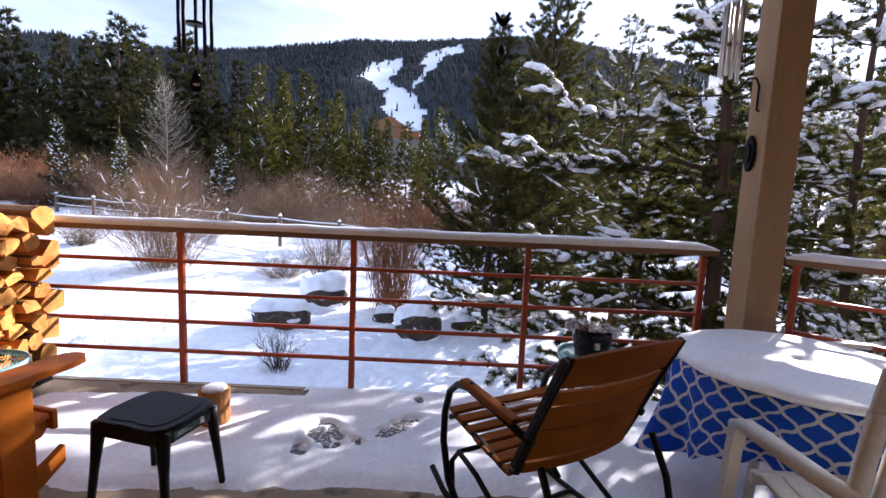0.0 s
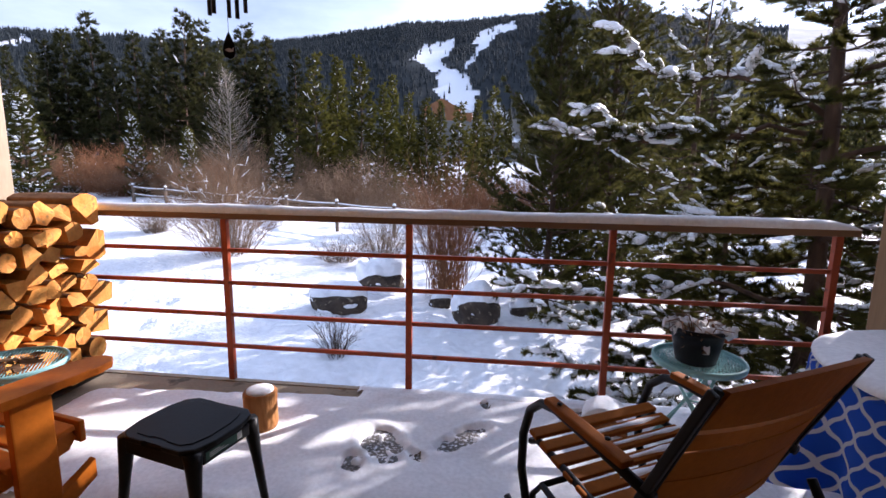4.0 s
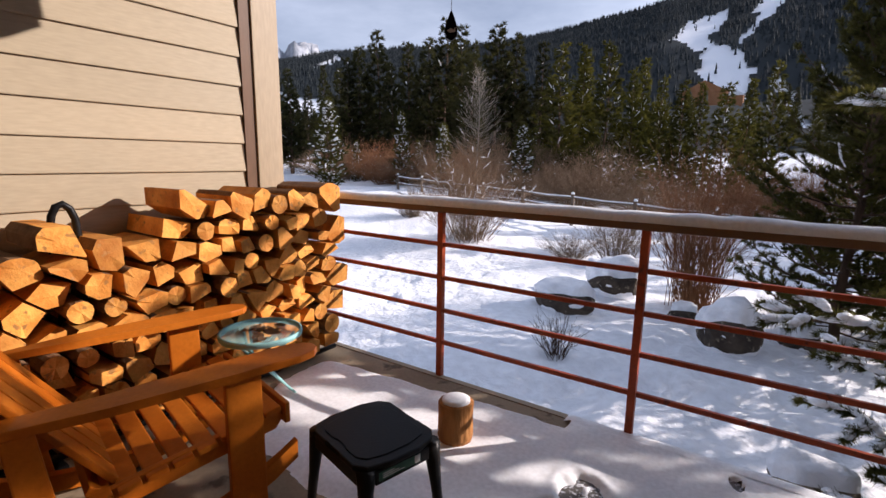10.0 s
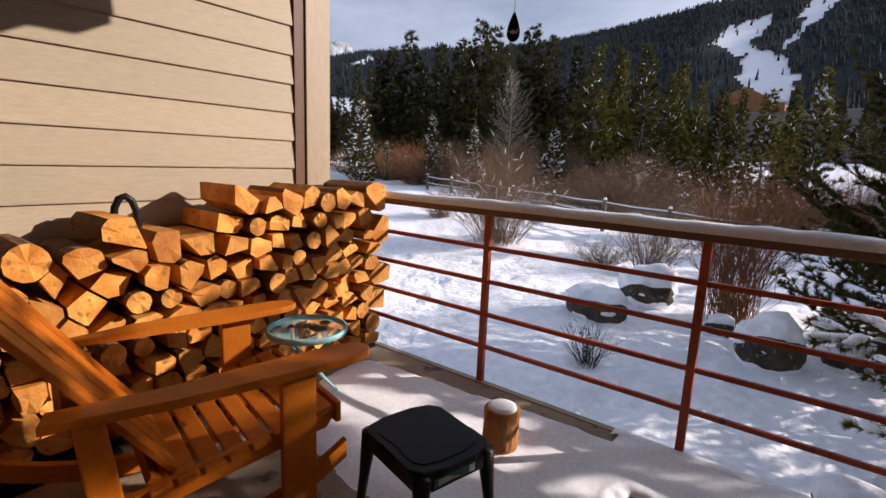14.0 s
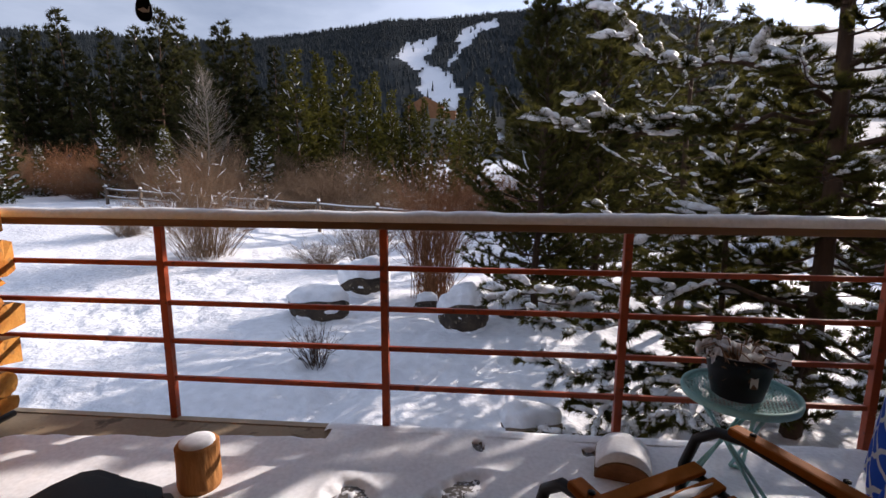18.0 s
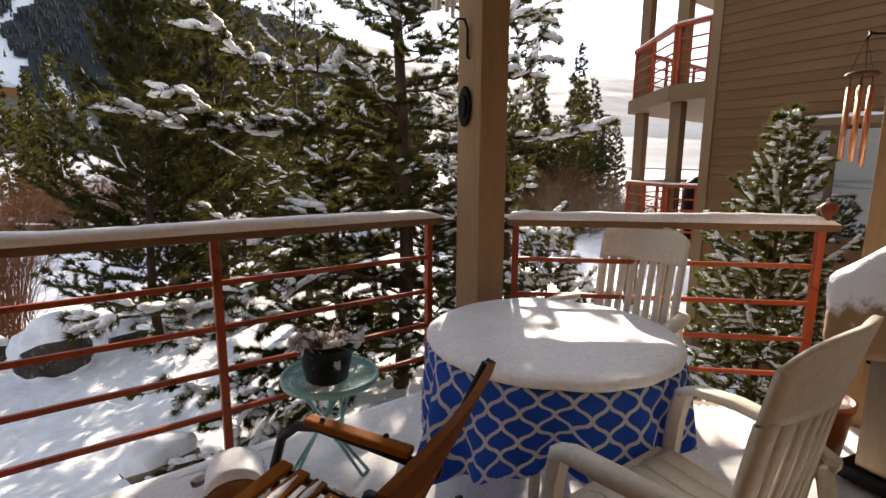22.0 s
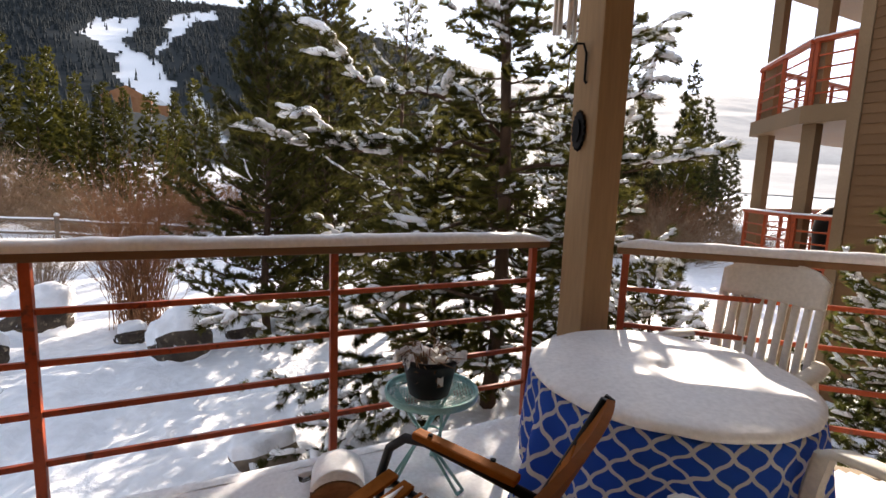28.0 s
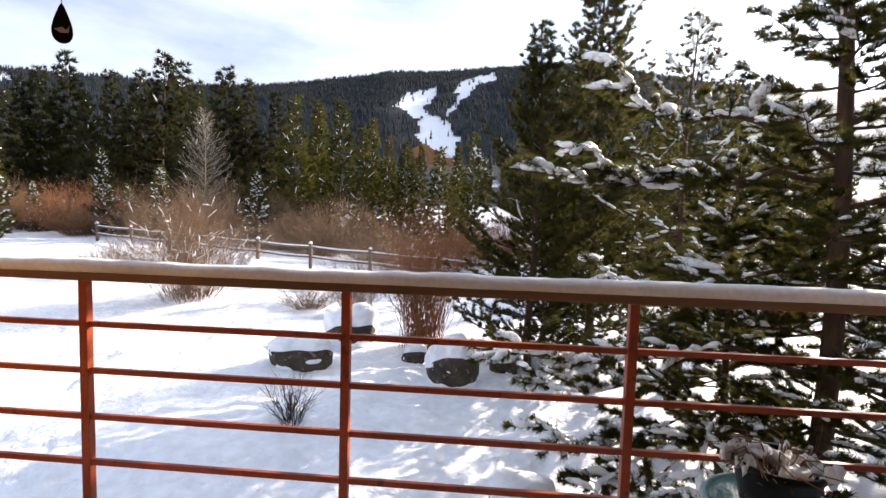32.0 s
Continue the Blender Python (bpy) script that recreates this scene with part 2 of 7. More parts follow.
M_OAK = surf("varnished_slats", (0.21, 0.060, 0.006), (0.33, 0.105, 0.013), 3.0, 0.65, 0.2, 50.0, vary=0.14, bdist=0.003, spec=0.06)
M_WHITE = surf("white_resin", (0.62, 0.58, 0.50), (0.72, 0.68, 0.60), 3.0, 0.45, 0.1, 60.0, bdist=0.002)
M_TEAL = surf("teal_paint", (0.22, 0.45, 0.45), (0.30, 0.56, 0.55), 5.0, 0.42, 0.15, 60.0, bdist=0.002)
M_STEEL = surf("brushed_steel", (0.36, 0.27, 0.18), (0.46, 0.36, 0.25), 2.0, 0.36, 0.1, 90.0, metal=0.6, stretch=(1, 1, 0.1), bdist=0.001)
M_COVER = surf("tan_vinyl_cover", (0.27, 0.155, 0.072), (0.37, 0.225, 0.115), 3.0, 0.38, 0.7, 14.0, bdist=0.02)
M_CLAY = surf("terracotta", (0.13, 0.030, 0.009), (0.20, 0.052, 0.015), 4.0, 0.5, 0.2, 50.0, bdist=0.003)
M_COPPER = surf("copper_tubes", (0.62, 0.27, 0.14), (0.72, 0.35, 0.19), 4.0, 0.35, 0.05, 60.0, metal=0.6)
M_ALU = surf("aluminium_tubes", (0.55, 0.52, 0.47), (0.66, 0.62, 0.56), 4.0, 0.35, 0.05, 60.0, metal=0.7)
M_DARKWOOD = surf("dark_turned_wood", (0.10, 0.045, 0.02), (0.17, 0.08, 0.035), 6.0, 0.5, 0.2, 60.0, bdist=0.002)
# darker than the deck siding: the wall's shade is put into the colour
M_NEIGH = surf("shade_toned_siding", (0.150, 0.076, 0.032), (0.185, 0.096, 0.042), 0.6, 0.6, 0.1, 60.0, vary=0.04, bdist=0.003)
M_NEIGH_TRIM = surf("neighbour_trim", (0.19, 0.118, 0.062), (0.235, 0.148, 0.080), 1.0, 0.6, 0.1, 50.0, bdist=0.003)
# far right slope: mist is put into the base colour as pale grey
M_MIST_HILL = surf("mist_toned_slope", (0.26, 0.28, 0.30), (0.36, 0.38, 0.40), 0.02, 0.9, 0, 0.3)
M_SOFFIT = surf("tan_soffit", (0.32, 0.25, 0.17), (0.38, 0.30, 0.20), 2.0, 0.7, 0.2, 40.0, stretch=(0.15, 1, 1), bdist=0.003)
M_INSIDE = surf("room_walls", (0.30, 0.26, 0.21), (0.35, 0.30, 0.25), 1.0, 0.8, 0.05, 40.0)
M_LODGE = surf("lodge_wood", (0.30, 0.13, 0.06), (0.38, 0.18, 0.09), 0.3, 0.8, 0, 4.0)
M_SOIL = surf("dead_plant", (0.16, 0.09, 0.05), (0.27, 0.16, 0.09), 20.0, 0.85, 0.3, 60.0, bdist=0.004)


def glass(name, tint, rough=0.02):
    m = bpy.data.materials.new(name)
    m.use_nodes = True
    b = m.node_tree.nodes["Principled BSDF"]
    b.inputs["Base Color"].default_value = (*tint, 1)
    b.inputs["Roughness"].default_value = rough
    b.inputs["Specular IOR Level"].default_value = 0.9
    b.inputs["IOR"].default_value = 1.6
    return m


M_GLASS = glass("window_glass", (0.012, 0.014, 0.016))

# ---- builders ----
def put(ob, parent=None, mat=None, smooth=False):
    mats = mat if isinstance(mat, (list, tuple)) else [mat]
    for m in mats:
        if m:
            ob.data.materials.append(m)
    if parent:
        ob.parent = parent
    if smooth:
        ob.data.polygons.foreach_set("use_smooth", [True] * len(ob.data.polygons))
    return ob


def part(name, bm, mat, parent=None, label="", smooth=False):
    """Links a bmesh as one mesh object under a thing or a part."""
    me = bpy.data.meshes.new(name)
    bmesh.ops.recalc_face_normals(bm, faces=bm.faces)
    bm.to_mesh(me)
    bm.free()
    ob = put(new(name, me), parent, mat, smooth)
    return tagged(ob, label) if label else ob


def tri_mesh(name, V, F, mat, parent=None, smooth=False, label=""):
    """A mesh object from arrays of vertices and triangles."""
    me = bpy.data.meshes.new(name)
    V, F = np.asarray(V, np.float32), np.asarray(F, np.int32)
    k = F.shape[1]
    me.vertices.add(len(V))
    me.vertices.foreach_set("co", V.ravel())
    me.loops.add(F.size)
    me.loops.foreach_set("vertex_index", F.ravel())
    me.polygons.add(len(F))
    me.polygons.foreach_set("loop_start", np.arange(0, F.size, k, dtype=np.int32))
    me.update(calc_edges=True)
    ob = put(new(name, me), parent, mat, smooth)
    return tagged(ob, label) if label else ob


def thing(name, label, category, m=None, group="", kind=""):
    """An Empty at the base of a thing."""
    ob = tagged(new(name), label, category, group, kind)
    ob.empty_display_size = 0.05
    if m is not None:
        ob.matrix_world = m
    return ob


def box(x0, x1, y0, y1, z0, z1, bev=0.0, bm=None):
    bm = bm or bmesh.new()
    vs = [bm.verts.new((x, y, z)) for z in (z0, z1) for y in (y0, y1) for x in (x0, x1)]
    fs = [bm.faces.new([vs[i] for i in q]) for q in ((0, 2, 3, 1), (4, 5, 7, 6), (0, 1, 5, 4), (2, 6, 7, 3), (0, 4, 6, 2), (1, 3, 7, 5))]
    if bev:
        bmesh.ops.bevel(bm, geom=list({e for f in fs for e in f.edges}), offset=bev, segments=2, affect="EDGES", profile=0.6)
    return bm


def obox(a, b, w, h, bev=0.0, up=(0, 0, 1), bm=None, w2=None, h2=None):
    """A beam from a to b, w across and h tall."""
    bm = bm or bmesh.new()
    a, b = Vector(a), Vector(b)
    d = (b - a).normalized()
    s = d.cross(Vector(up))
    s = s.normalized() if s.length > 1e-4 else Vector((1, 0, 0))
    u = s.cross(d).normalized()
    vs = []
    for p, ww, hh in ((a, w, h), (b, w2 or w, h2 or h)):
        for i, j in ((-1, -1), (1, -1), (1, 1), (-1, 1)):
            vs.append(bm.verts.new(p + s * ww / 2 * i + u * hh / 2 * j))
    fs = [bm.faces.new([vs[i] for i in q]) for q in ((0, 1, 2, 3), (7, 6, 5, 4), (0, 4, 5, 1), (1, 5, 6, 2), (2, 6, 7, 3), (3, 7, 4, 0))]
    if bev:
        bmesh.ops.bevel(bm, geom=list({e for f in fs for e in f.edges}), offset=bev, segments=2, affect="EDGES", profile=0.6)
    return bm


def tube(points, r, sides=8, bm=None, closed=False):
    """A round bar along points; r is one radius or one for each point."""
    bm = bm or bmesh.new()
    P = [Vector(p) for p in points]
    n = len(P)
    R = r if isinstance(r, (list, tuple)) else [r] * n
    rings, prev = [], None
    for i, p in enumerate(P):
        if closed:
            d = P[(i + 1) % n] - P[i - 1]
        else:
            d = P[min(i + 1, n - 1)] - P[max(i - 1, 0)]
        d.normalize()
        if prev is None:
            s = d.cross(Vector((0, 0, 1)))
            if s.length < 0.05:
                s = d.cross(Vector((1, 0, 0)))
        else:
            s = prev - d * prev.dot(d)
        s.normalize()
        prev = s
        u = d.cross(s)
        rings.append([bm.verts.new(p + (s * math.cos(k * math.tau / sides) + u * math.sin(k * math.tau / sides)) * R[i]) for k in range(sides)])
    for i in range(n if closed else n - 1):
        A, B = rings[i], rings[(i + 1) % n]
        for k in range(sides):
            bm.faces.new((A[k], A[(k + 1) % sides], B[(k + 1) % sides], B[k]))
    if not closed:
        bm.faces.new(rings[0][::-1])
        bm.faces.new(rings[-1])
    return bm


def lathe(profile, sides=32, centre=(0, 0, 0), bm=None, cap=True):
    """A turned shape from (radius, height) pairs, from the bottom up."""
    bm = bm or bmesh.new()
    c = Vector(centre)
    rings = [[bm.verts.new(c + Vector((r * math.cos(k * math.tau / sides), r * math.sin(k * math.tau / sides), z))) for k in range(sides)] for r, z in profile]
    for A, B in zip(rings, rings[1:]):
        for k in range(sides):
            bm.faces.new((A[k], A[(k + 1) % sides], B[(k + 1) % sides], B[k]))
    if cap:
        bm.faces.new(rings[0][::-1])
        bm.faces.new(rings[-1])
    return bm


def prism(outline, thick, axis="z", at=0.0, bev=0.0, bm=None):
    """A flat outline of (u, v) pairs raised along an axis."""
    bm = bm or bmesh.new()
    def p(u, v, w):
        return {"z": (u, v, w), "y": (u, w, v), "x": (w, u, v)}[axis]
    A = [bm.verts.new(p(u, v, at)) for u, v in outline]
    B = [bm.verts.new(p(u, v, at + thick)) for u, v in outline]
    f0, f1 = bm.faces.new(A[::-1]), bm.faces.new(B)
    k = len(A)
    for i in range(k):
        bm.faces.new((A[i], A[(i + 1) % k], B[(i + 1) % k], B[i]))
    if bev:
        bmesh.ops.bevel(bm, geom=list(set(f0.edges) | set(f1.edges)), offset=bev, segments=2, affect="EDGES", profile=0.6)
    return bm


def fbm(x, y, s=1.0, seed=0.0, octaves=3):
    return noise.fractal(Vector((x * s + seed * 7.1, y * s - seed * 3.3, seed)), 1.0, 2.0, octaves)

# ---- ground and mountain: one sheet to the horizon ----
HOME = (1.6, 2.0)
RIDGE_AZ = (-180, -110, -75, -54, -47, -31, -25, -17, -12, -6, 2, 12, 25, 40, 59, 80, 110, 180)
RIDGE_EL = (2, 3, 7, 9.6, 11.2, 12.3, 13.1, 14.7, 15.7, 16.0, 16.8, 16.6, 13.6, 11, 9, 6, 3, 2)


def ridge(az):
    return float(np.interp(az, RIDGE_AZ, RIDGE_EL)) + 0.35 * fbm(az * 0.11, 3.0, 1.0, 5, 4)


def ground_z(x, y):
    dx, dy = x - HOME[0], y - HOME[1]
    r, az = math.hypot(dx, dy), math.degrees(math.atan2(dx, dy))
    z = -2.0
    if r < 90:
        z += 0.16 * fbm(x, y, 0.16, 1) + 0.06 * fbm(x, y, 0.6, 2) + (0.040 * fbm(x, y, 1.9, 3) if r < 25 else 0)
    if r > 45:
        e = ridge(az)
        t1 = min(1, (r - 45) / 355)
        z1 = -2.0 + (t1 * t1 * (3 - 2 * t1)) * (400 * math.tan(radians(e * 0.33)) + 2)
        if r > 400:
            t2 = min(1, (r - 400) / 750)
            z1 += (1150 * math.tan(radians(e)) - 400 * math.tan(radians(e * 0.33))) * (t2 ** 0.92)
            z1 += 6 * fbm(x, y, 0.008, 4) * min(1, t2 * 3) * (1 - 0.6 * t2)
        if r > 1150:
            z1 -= (r - 1150) * 0.12
        z = z1 + (z + 2.0) * max(0, 1 - (r - 45) / 45)
    if 20 < y < 60:
        z += 0.9 * min(1, max(0, (-x - 6) / 16)) * min(1, (y - 20) / 9)
    # a ploughed bank by the fence, and the beaten track in front of the boulders
    z += 0.75 * math.exp(-(((x + 11.5) / 2.2) ** 2 + ((y - 27.5) / 1.2) ** 2))
    if r < 26:
        z -= 0.22 * max(0.0, fbm(x, y, 1.5, 15) - 0.22) * min(1.0, (26 - r) / 6)
    if r < 30:
        z -= 0.13 * math.exp(-((y - 9.2 - 0.25 * x - 0.6 * math.sin(x * 0.7)) / 0.28) ** 2) * (0.6 + 0.6 * fbm(x, y, 2.2, 8))
        z -= 0.11 * math.exp(-((x + 0.9 - 0.22 * (y - 6) - 0.4 * math.sin(y * 0.5)) / 0.3) ** 2) * (0.5 + 0.8 * fbm(x, y, 2.6, 9))
    return z


rad = [0.0]
step = 0.22
while rad[-1] < 2600:
    rad.append(rad[-1] + step)
    step = step * 1.0 if rad[-1] < 16 else step * 1.055
front = np.arange(-66, 76, 0.5)
azs = list(front) + list(np.arange(76, 294, 6.0))
V, F = [], []
for r in rad[1:]:
    for a in azs:
        x, y = HOME[0] + r * math.sin(radians(a)), HOME[1] + r * math.cos(radians(a))
        V.append((x, y, ground_z(x, y)))
na, nr = len(azs), len(rad) - 1
for i in range(nr - 1):
    for j in range(na):
        k = (j + 1) % na
        F.append((i * na + j, i * na + k, (i + 1) * na + k, (i + 1) * na + j))
ground = tri_mesh("ground", V, F, M_SNOW, smooth=True)
tagged(ground, "snow-covered ground with trodden tracks, rising to a mountain", "ground", kind="structure")
hub = bmesh.new()
ring = [hub.verts.new(v) for v in V[:na]]
hub.faces.new(ring)
tagged(part("ground_under_house", hub, M_SNOW), "snowy ground below the deck", "ground", kind="structure")

# wooded slope: a skin of dark forest floor with the ski run left open
RUN = (
    # main field, narrowing down to the lodge
    ((-11.3, 12.1), (-9.8, 13.7), (-6.2, 14.5), (-6.6, 13.1), (-7.9, 11.9), (-6.0, 11.4), (-4.7, 10.6), (-3.4, 8.8), (-3.9, 7.4), (-4.2, 5.6), (-6.3, 5.8), (-7.0, 7.8), (-8.3, 8.6), (-8.2, 10.9), (-9.6, 11.6)),
    # upper field and its tail
    ((-4.5, 14.1), (-3.0, 15.3), (-1.6, 15.7), (0.7, 16.3), (0.5, 15.4), (-1.4, 14.9), (-2.4, 14.0), (-3.8, 12.4), (-5.2, 11.0), (-5.0, 12.1), (-3.4, 13.6)),
    # narrow strip lower down beside the near pines
    ((-2.6, 8.6), (-1.2, 8.1), (0.2, 5.6), (1.4, 3.6), (0.1, 3.8), (-1.2, 6.2)),
    # two small fields on the far slope
    ((-50.0, 9.5), (-46.7, 11.1), (-46.2, 10.7), (-48.6, 9.6)),
    ((-53.4, 7.2), (-51.0, 6.5), (-47.6, 6.4), (-48.0, 5.4), (-49.4, 4.0), (-51.5, 5.0)),
)


def in_outline(poly, x, y):
    inside = False
    for (x0, y0), (x1, y1) in zip(poly, poly[1:] + poly[:1]):
        if (y0 > y) != (y1 > y) and x < x0 + (y - y0) * (x1 - x0) / (y1 - y0):
            inside = not inside
    return inside


def on_run(az, el):
    w, v = 0.5 * fbm(az * 0.9, el * 1.3, 1.0, 11), 0.35 * fbm(az * 1.1, el * 0.9, 1.0, 14)
    return any(in_outline(poly, az - 0.5 + w, el + v) for poly in RUN)


def seen_from_home(x, y, z):
    dx, dy = x - HOME[0], y - HOME[1]
    return math.degrees(math.atan2(dx, dy)), math.degrees(math.atan2(z - 1.37, math.hypot(dx, dy)))


rng = np.random.default_rng(5)
V, F, F2 = [], [], []
ra, rr = np.arange(-64, 76, 0.3), np.concatenate([np.arange(130, 400, 14), np.arange(400, 1200, 11)])
idx = {}
for i, r in enumerate(rr):
    for j, a in enumerate(ra):
        x, y = HOME[0] + r * math.sin(radians(a)), HOME[1] + r * math.cos(radians(a))
        z = ground_z(x, y)
        idx[i, j] = len(V)
        V.append((x, y, z + (0.25 if r < 200 else 1.6)))
for i in range(len(rr) - 1):
    for j in range(len(ra) - 1):
        q = (idx[i, j], idx[i, j + 1], idx[i + 1, j + 1], idx[i + 1, j])
        c = np.mean([V[k] for k in q], axis=0)
        # past this bearing the slope takes the pale mist colour
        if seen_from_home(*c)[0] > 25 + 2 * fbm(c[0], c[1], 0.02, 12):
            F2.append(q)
        elif not on_run(*seen_from_home(*c)):
            F.append(q)
tagged(tri_mesh("mist_toned_slope", V, F2, M_MIST_HILL, smooth=True), "mountain slope with low mist put into its pale colour", "mountain", kind="structure")
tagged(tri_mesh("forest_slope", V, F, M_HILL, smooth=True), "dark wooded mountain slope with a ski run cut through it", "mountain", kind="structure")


def cones(places, heights, radii, mat, name, label, sides=5):
    """Small far conifers in one mesh: two stacked cones each."""
    n = len(places)
    P, H, R = np.array(places), np.array(heights), np.array(radii)
    a = np.arange(sides) * math.tau / sides
    circ = np.stack([np.cos(a), np.sin(a)], 1)
    V, F, off = [], [], 0
    for z0, z1, k in ((0.05, 0.68, 1.0), (0.42, 1.0, 0.62)):
        ringv = np.concatenate([P[:, None, :2] + circ[None] * (R * k)[:, None, None] * rng.uniform(0.7, 1.2, (n, sides, 1)), np.repeat((P[:, 2] + H * z0)[:, None, None], sides, 1)], 2)
        top = np.concatenate([P[:, :2], (P[:, 2] + H * z1)[:, None]], 1)[:, None]
        V.append(np.concatenate([ringv, top], 1).reshape(-1, 3))
        base = off + np.arange(n)[:, None] * (sides + 1)
        tri = np.stack([np.stack([base[:, 0] + k2, base[:, 0] + (k2 + 1) % sides, base[:, 0] + sides], 1) for k2 in range(sides)], 1)
        F.append(tri.reshape(-1, 3))
        off += n * (sides + 1)
    ob = tri_mesh(name, np.concatenate(V), np.concatenate(F), mat)
    return tagged(ob, label, "woods", kind="stuff")


places, heights, radii = [], [], []
while len(places) < 24000:
    a, r = rng.uniform(-62, 27), 240 + 920 * math.sqrt(rng.uniform(0, 1))
    x, y = HOME[0] + r * math.sin(radians(a)), HOME[1] + r * math.cos(radians(a))
    z = ground_z(x, y)
    h = rng.uniform(5, 12)
    if (on_run(*seen_from_home(x, y, z + 2)) or on_run(*seen_from_home(x, y, z + 0.85 * h))) and rng.uniform() > 0.05:
        continue
    if abs(a + 7.1) < 2.2 and 330 < r < 405:
        continue
    places.append((x, y, z))
    heights.append(h)
    radii.append(h * rng.uniform(0.12, 0.2))
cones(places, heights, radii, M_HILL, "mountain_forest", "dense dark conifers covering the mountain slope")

# far snowy peak behind the left ridge
bm = bmesh.new()
n = 48
rows_v = []
for j in range(9):
    row = []
    for i in range(n + 1):
        a = radians(-70 + i * 0.6)
        prof = 1.0 * math.exp(-((math.degrees(a) + 55.5) / 3.6) ** 2) + 0.75 * math.exp(-((math.degrees(a) + 49.5) / 3.2) ** 2) + 0.5 * math.exp(-((math.degrees(a) + 63) / 4) ** 2)
        r = 3300 - j * 90
        zz = (1 - j / 8) * (310 + 380 * prof + 230 * fbm(i * 0.35, j * 0.5, 1, 21)) + 100
        row.append(bm.verts.new((HOME[0] + r * math.sin(a), HOME[1] + r * math.cos(a), zz)))
    rows_v.append(row)
for A, B in zip(rows_v, rows_v[1:]):
    for i in range(n):
        bm.faces.new((A[i], A[i + 1], B[i + 1], B[i]))
M_PEAK = surf("peak_snow_and_rock", (0.16, 0.18, 0.21), (0.46, 0.48, 0.52), 0.02, 0.8, 0, 0.05)
tagged(part("far_peak", bm, M_PEAK, smooth=True), "distant snowy rocky mountain peak", "mountain", kind="structure")

# ---- deck ----
DECK = [(-1.45, 1.7), (5.2, 1.7), (5.2, 2.86), (3.62, 4.62), (-1.45, 4.62)]
floor = part("floor", prism(DECK, 0.14, "z", -0.16), M_DECK)
tagged(floor, "tan deck floor under a thin sheet of snow", "deck", kind="structure")
tagged(part("fascia", prism([(-1.45, 4.623), (3.62, 4.623), (5.203, 2.863), (5.203, 2.80), (5.26, 2.80), (5.26, 2.89), (3.65, 4.665), (-1.45, 4.665)], 0.16, "z", -0.175), M_TRIM), "painted deck edge board", "trim", kind="structure")
for q, (x, y) in enumerate(((-1.2, 4.3), (3.4, 4.3), (4.9, 2.7))):
    tagged(part("deck_pier", box(x - 0.1, x + 0.1, y - 0.1, y + 0.1, -2.3, -0.17), M_COLUMN), "tan timber pier carrying the deck", "post", "deck piers", kind="structure")

FOOT = [(1.02, 4.02, 0.16, 0.10, 0.5), (1.42, 4.14, 0.17, 0.065, -0.75), (1.2, 3.95, 0.06, 0.03, 0.9), (1.52, 4.5, 0.05, 0.022, 0.3), (0.92, 3.86, 0.08, 0.05, 0.2), (2.05, 4.5, 0.03, 0.014, 0.1)]


def snow_depth(x, y):
    """Snow on the deck: a thin sheet, open at the back, along the left edge and in the footprints."""
    d = 0.022 + 0.006 * fbm(x, y, 1.1, 31) + 0.003 * fbm(x, y, 9.0, 32)
    e = 0.05 * fbm(x, y, 3.2, 33) + 0.015 * fbm(x, y, 14, 34)
    lim = np.interp(x, (-1.45, -1.2, -0.85, -0.6, 0.3, 1.2, 2.1, 2.8, 3.4, 5.2), (4.3, 4.25, 4.0, 3.55, 3.52, 3.64, 3.60, 2.7, 2.0, 1.9))
    d -= 0.3 * max(0, lim + e - y)
    if x < 0.75:
        d -= 0.6 * max(0, y - (4.50 - 0.10 * max(0, 0.5 - x) + e * 0.5))
    if x < -0.75:
        d -= 0.3 * max(0, (-0.82 + e) - x)
    for fx, fy, la, lb, an in FOOT:
        u, v = (x - fx) * math.cos(an) + (y - fy) * math.sin(an), -(x - fx) * math.sin(an) + (y - fy) * math.cos(an)
        q = (u / lb) ** 2 + (v / la) ** 2
        d -= 0.050 * math.exp(-(q ** 2)) * (0.72 + 1.0 * fbm(x, y, 16, 36))
        d += 0.006 * math.exp(-((q - 1.7) ** 2) * 3)
    return d


bm = bmesh.new()
sx = np.concatenate([np.arange(-1.44, 0.7, 0.035), np.arange(0.7, 1.7, 0.0125), np.arange(1.7, 5.21, 0.035)])
sy = np.concatenate([np.arange(1.72, 3.75, 0.035), np.arange(3.75, 4.62, 0.0165)])
lay = {}
for i, x in enumerate(sx):
    for j, y in enumerate(sy):
        inside = x < 5.18 and (y < 2.86 or (x - 3.62) * 1.76 + (y - 4.62) * 1.58 < -0.02 or x < 3.6)
        d = snow_depth(x, y) if inside else -1
        if d > -0.012:
            lay[i, j] = bm.verts.new((x, y, -0.02 + max(d, -0.004) - (0.01 if y > 4.6 else 0)))
for i in range(len(sx) - 1):
    for j in range(len(sy) - 1):
        q = [(i, j), (i + 1, j), (i + 1, j + 1), (i, j + 1)]
        if all(k in lay for k in q):
            bm.faces.new([lay[k] for k in q])
bmesh.ops.delete(bm, geom=[v for v in bm.verts if not v.link_faces], context="VERTS")
deck_snow = part("deck_snow", bm, M_SNOW_FINE, smooth=True)
tagged(deck_snow, "thin trodden snow lying on the deck with footprints", "snow", kind="structure")

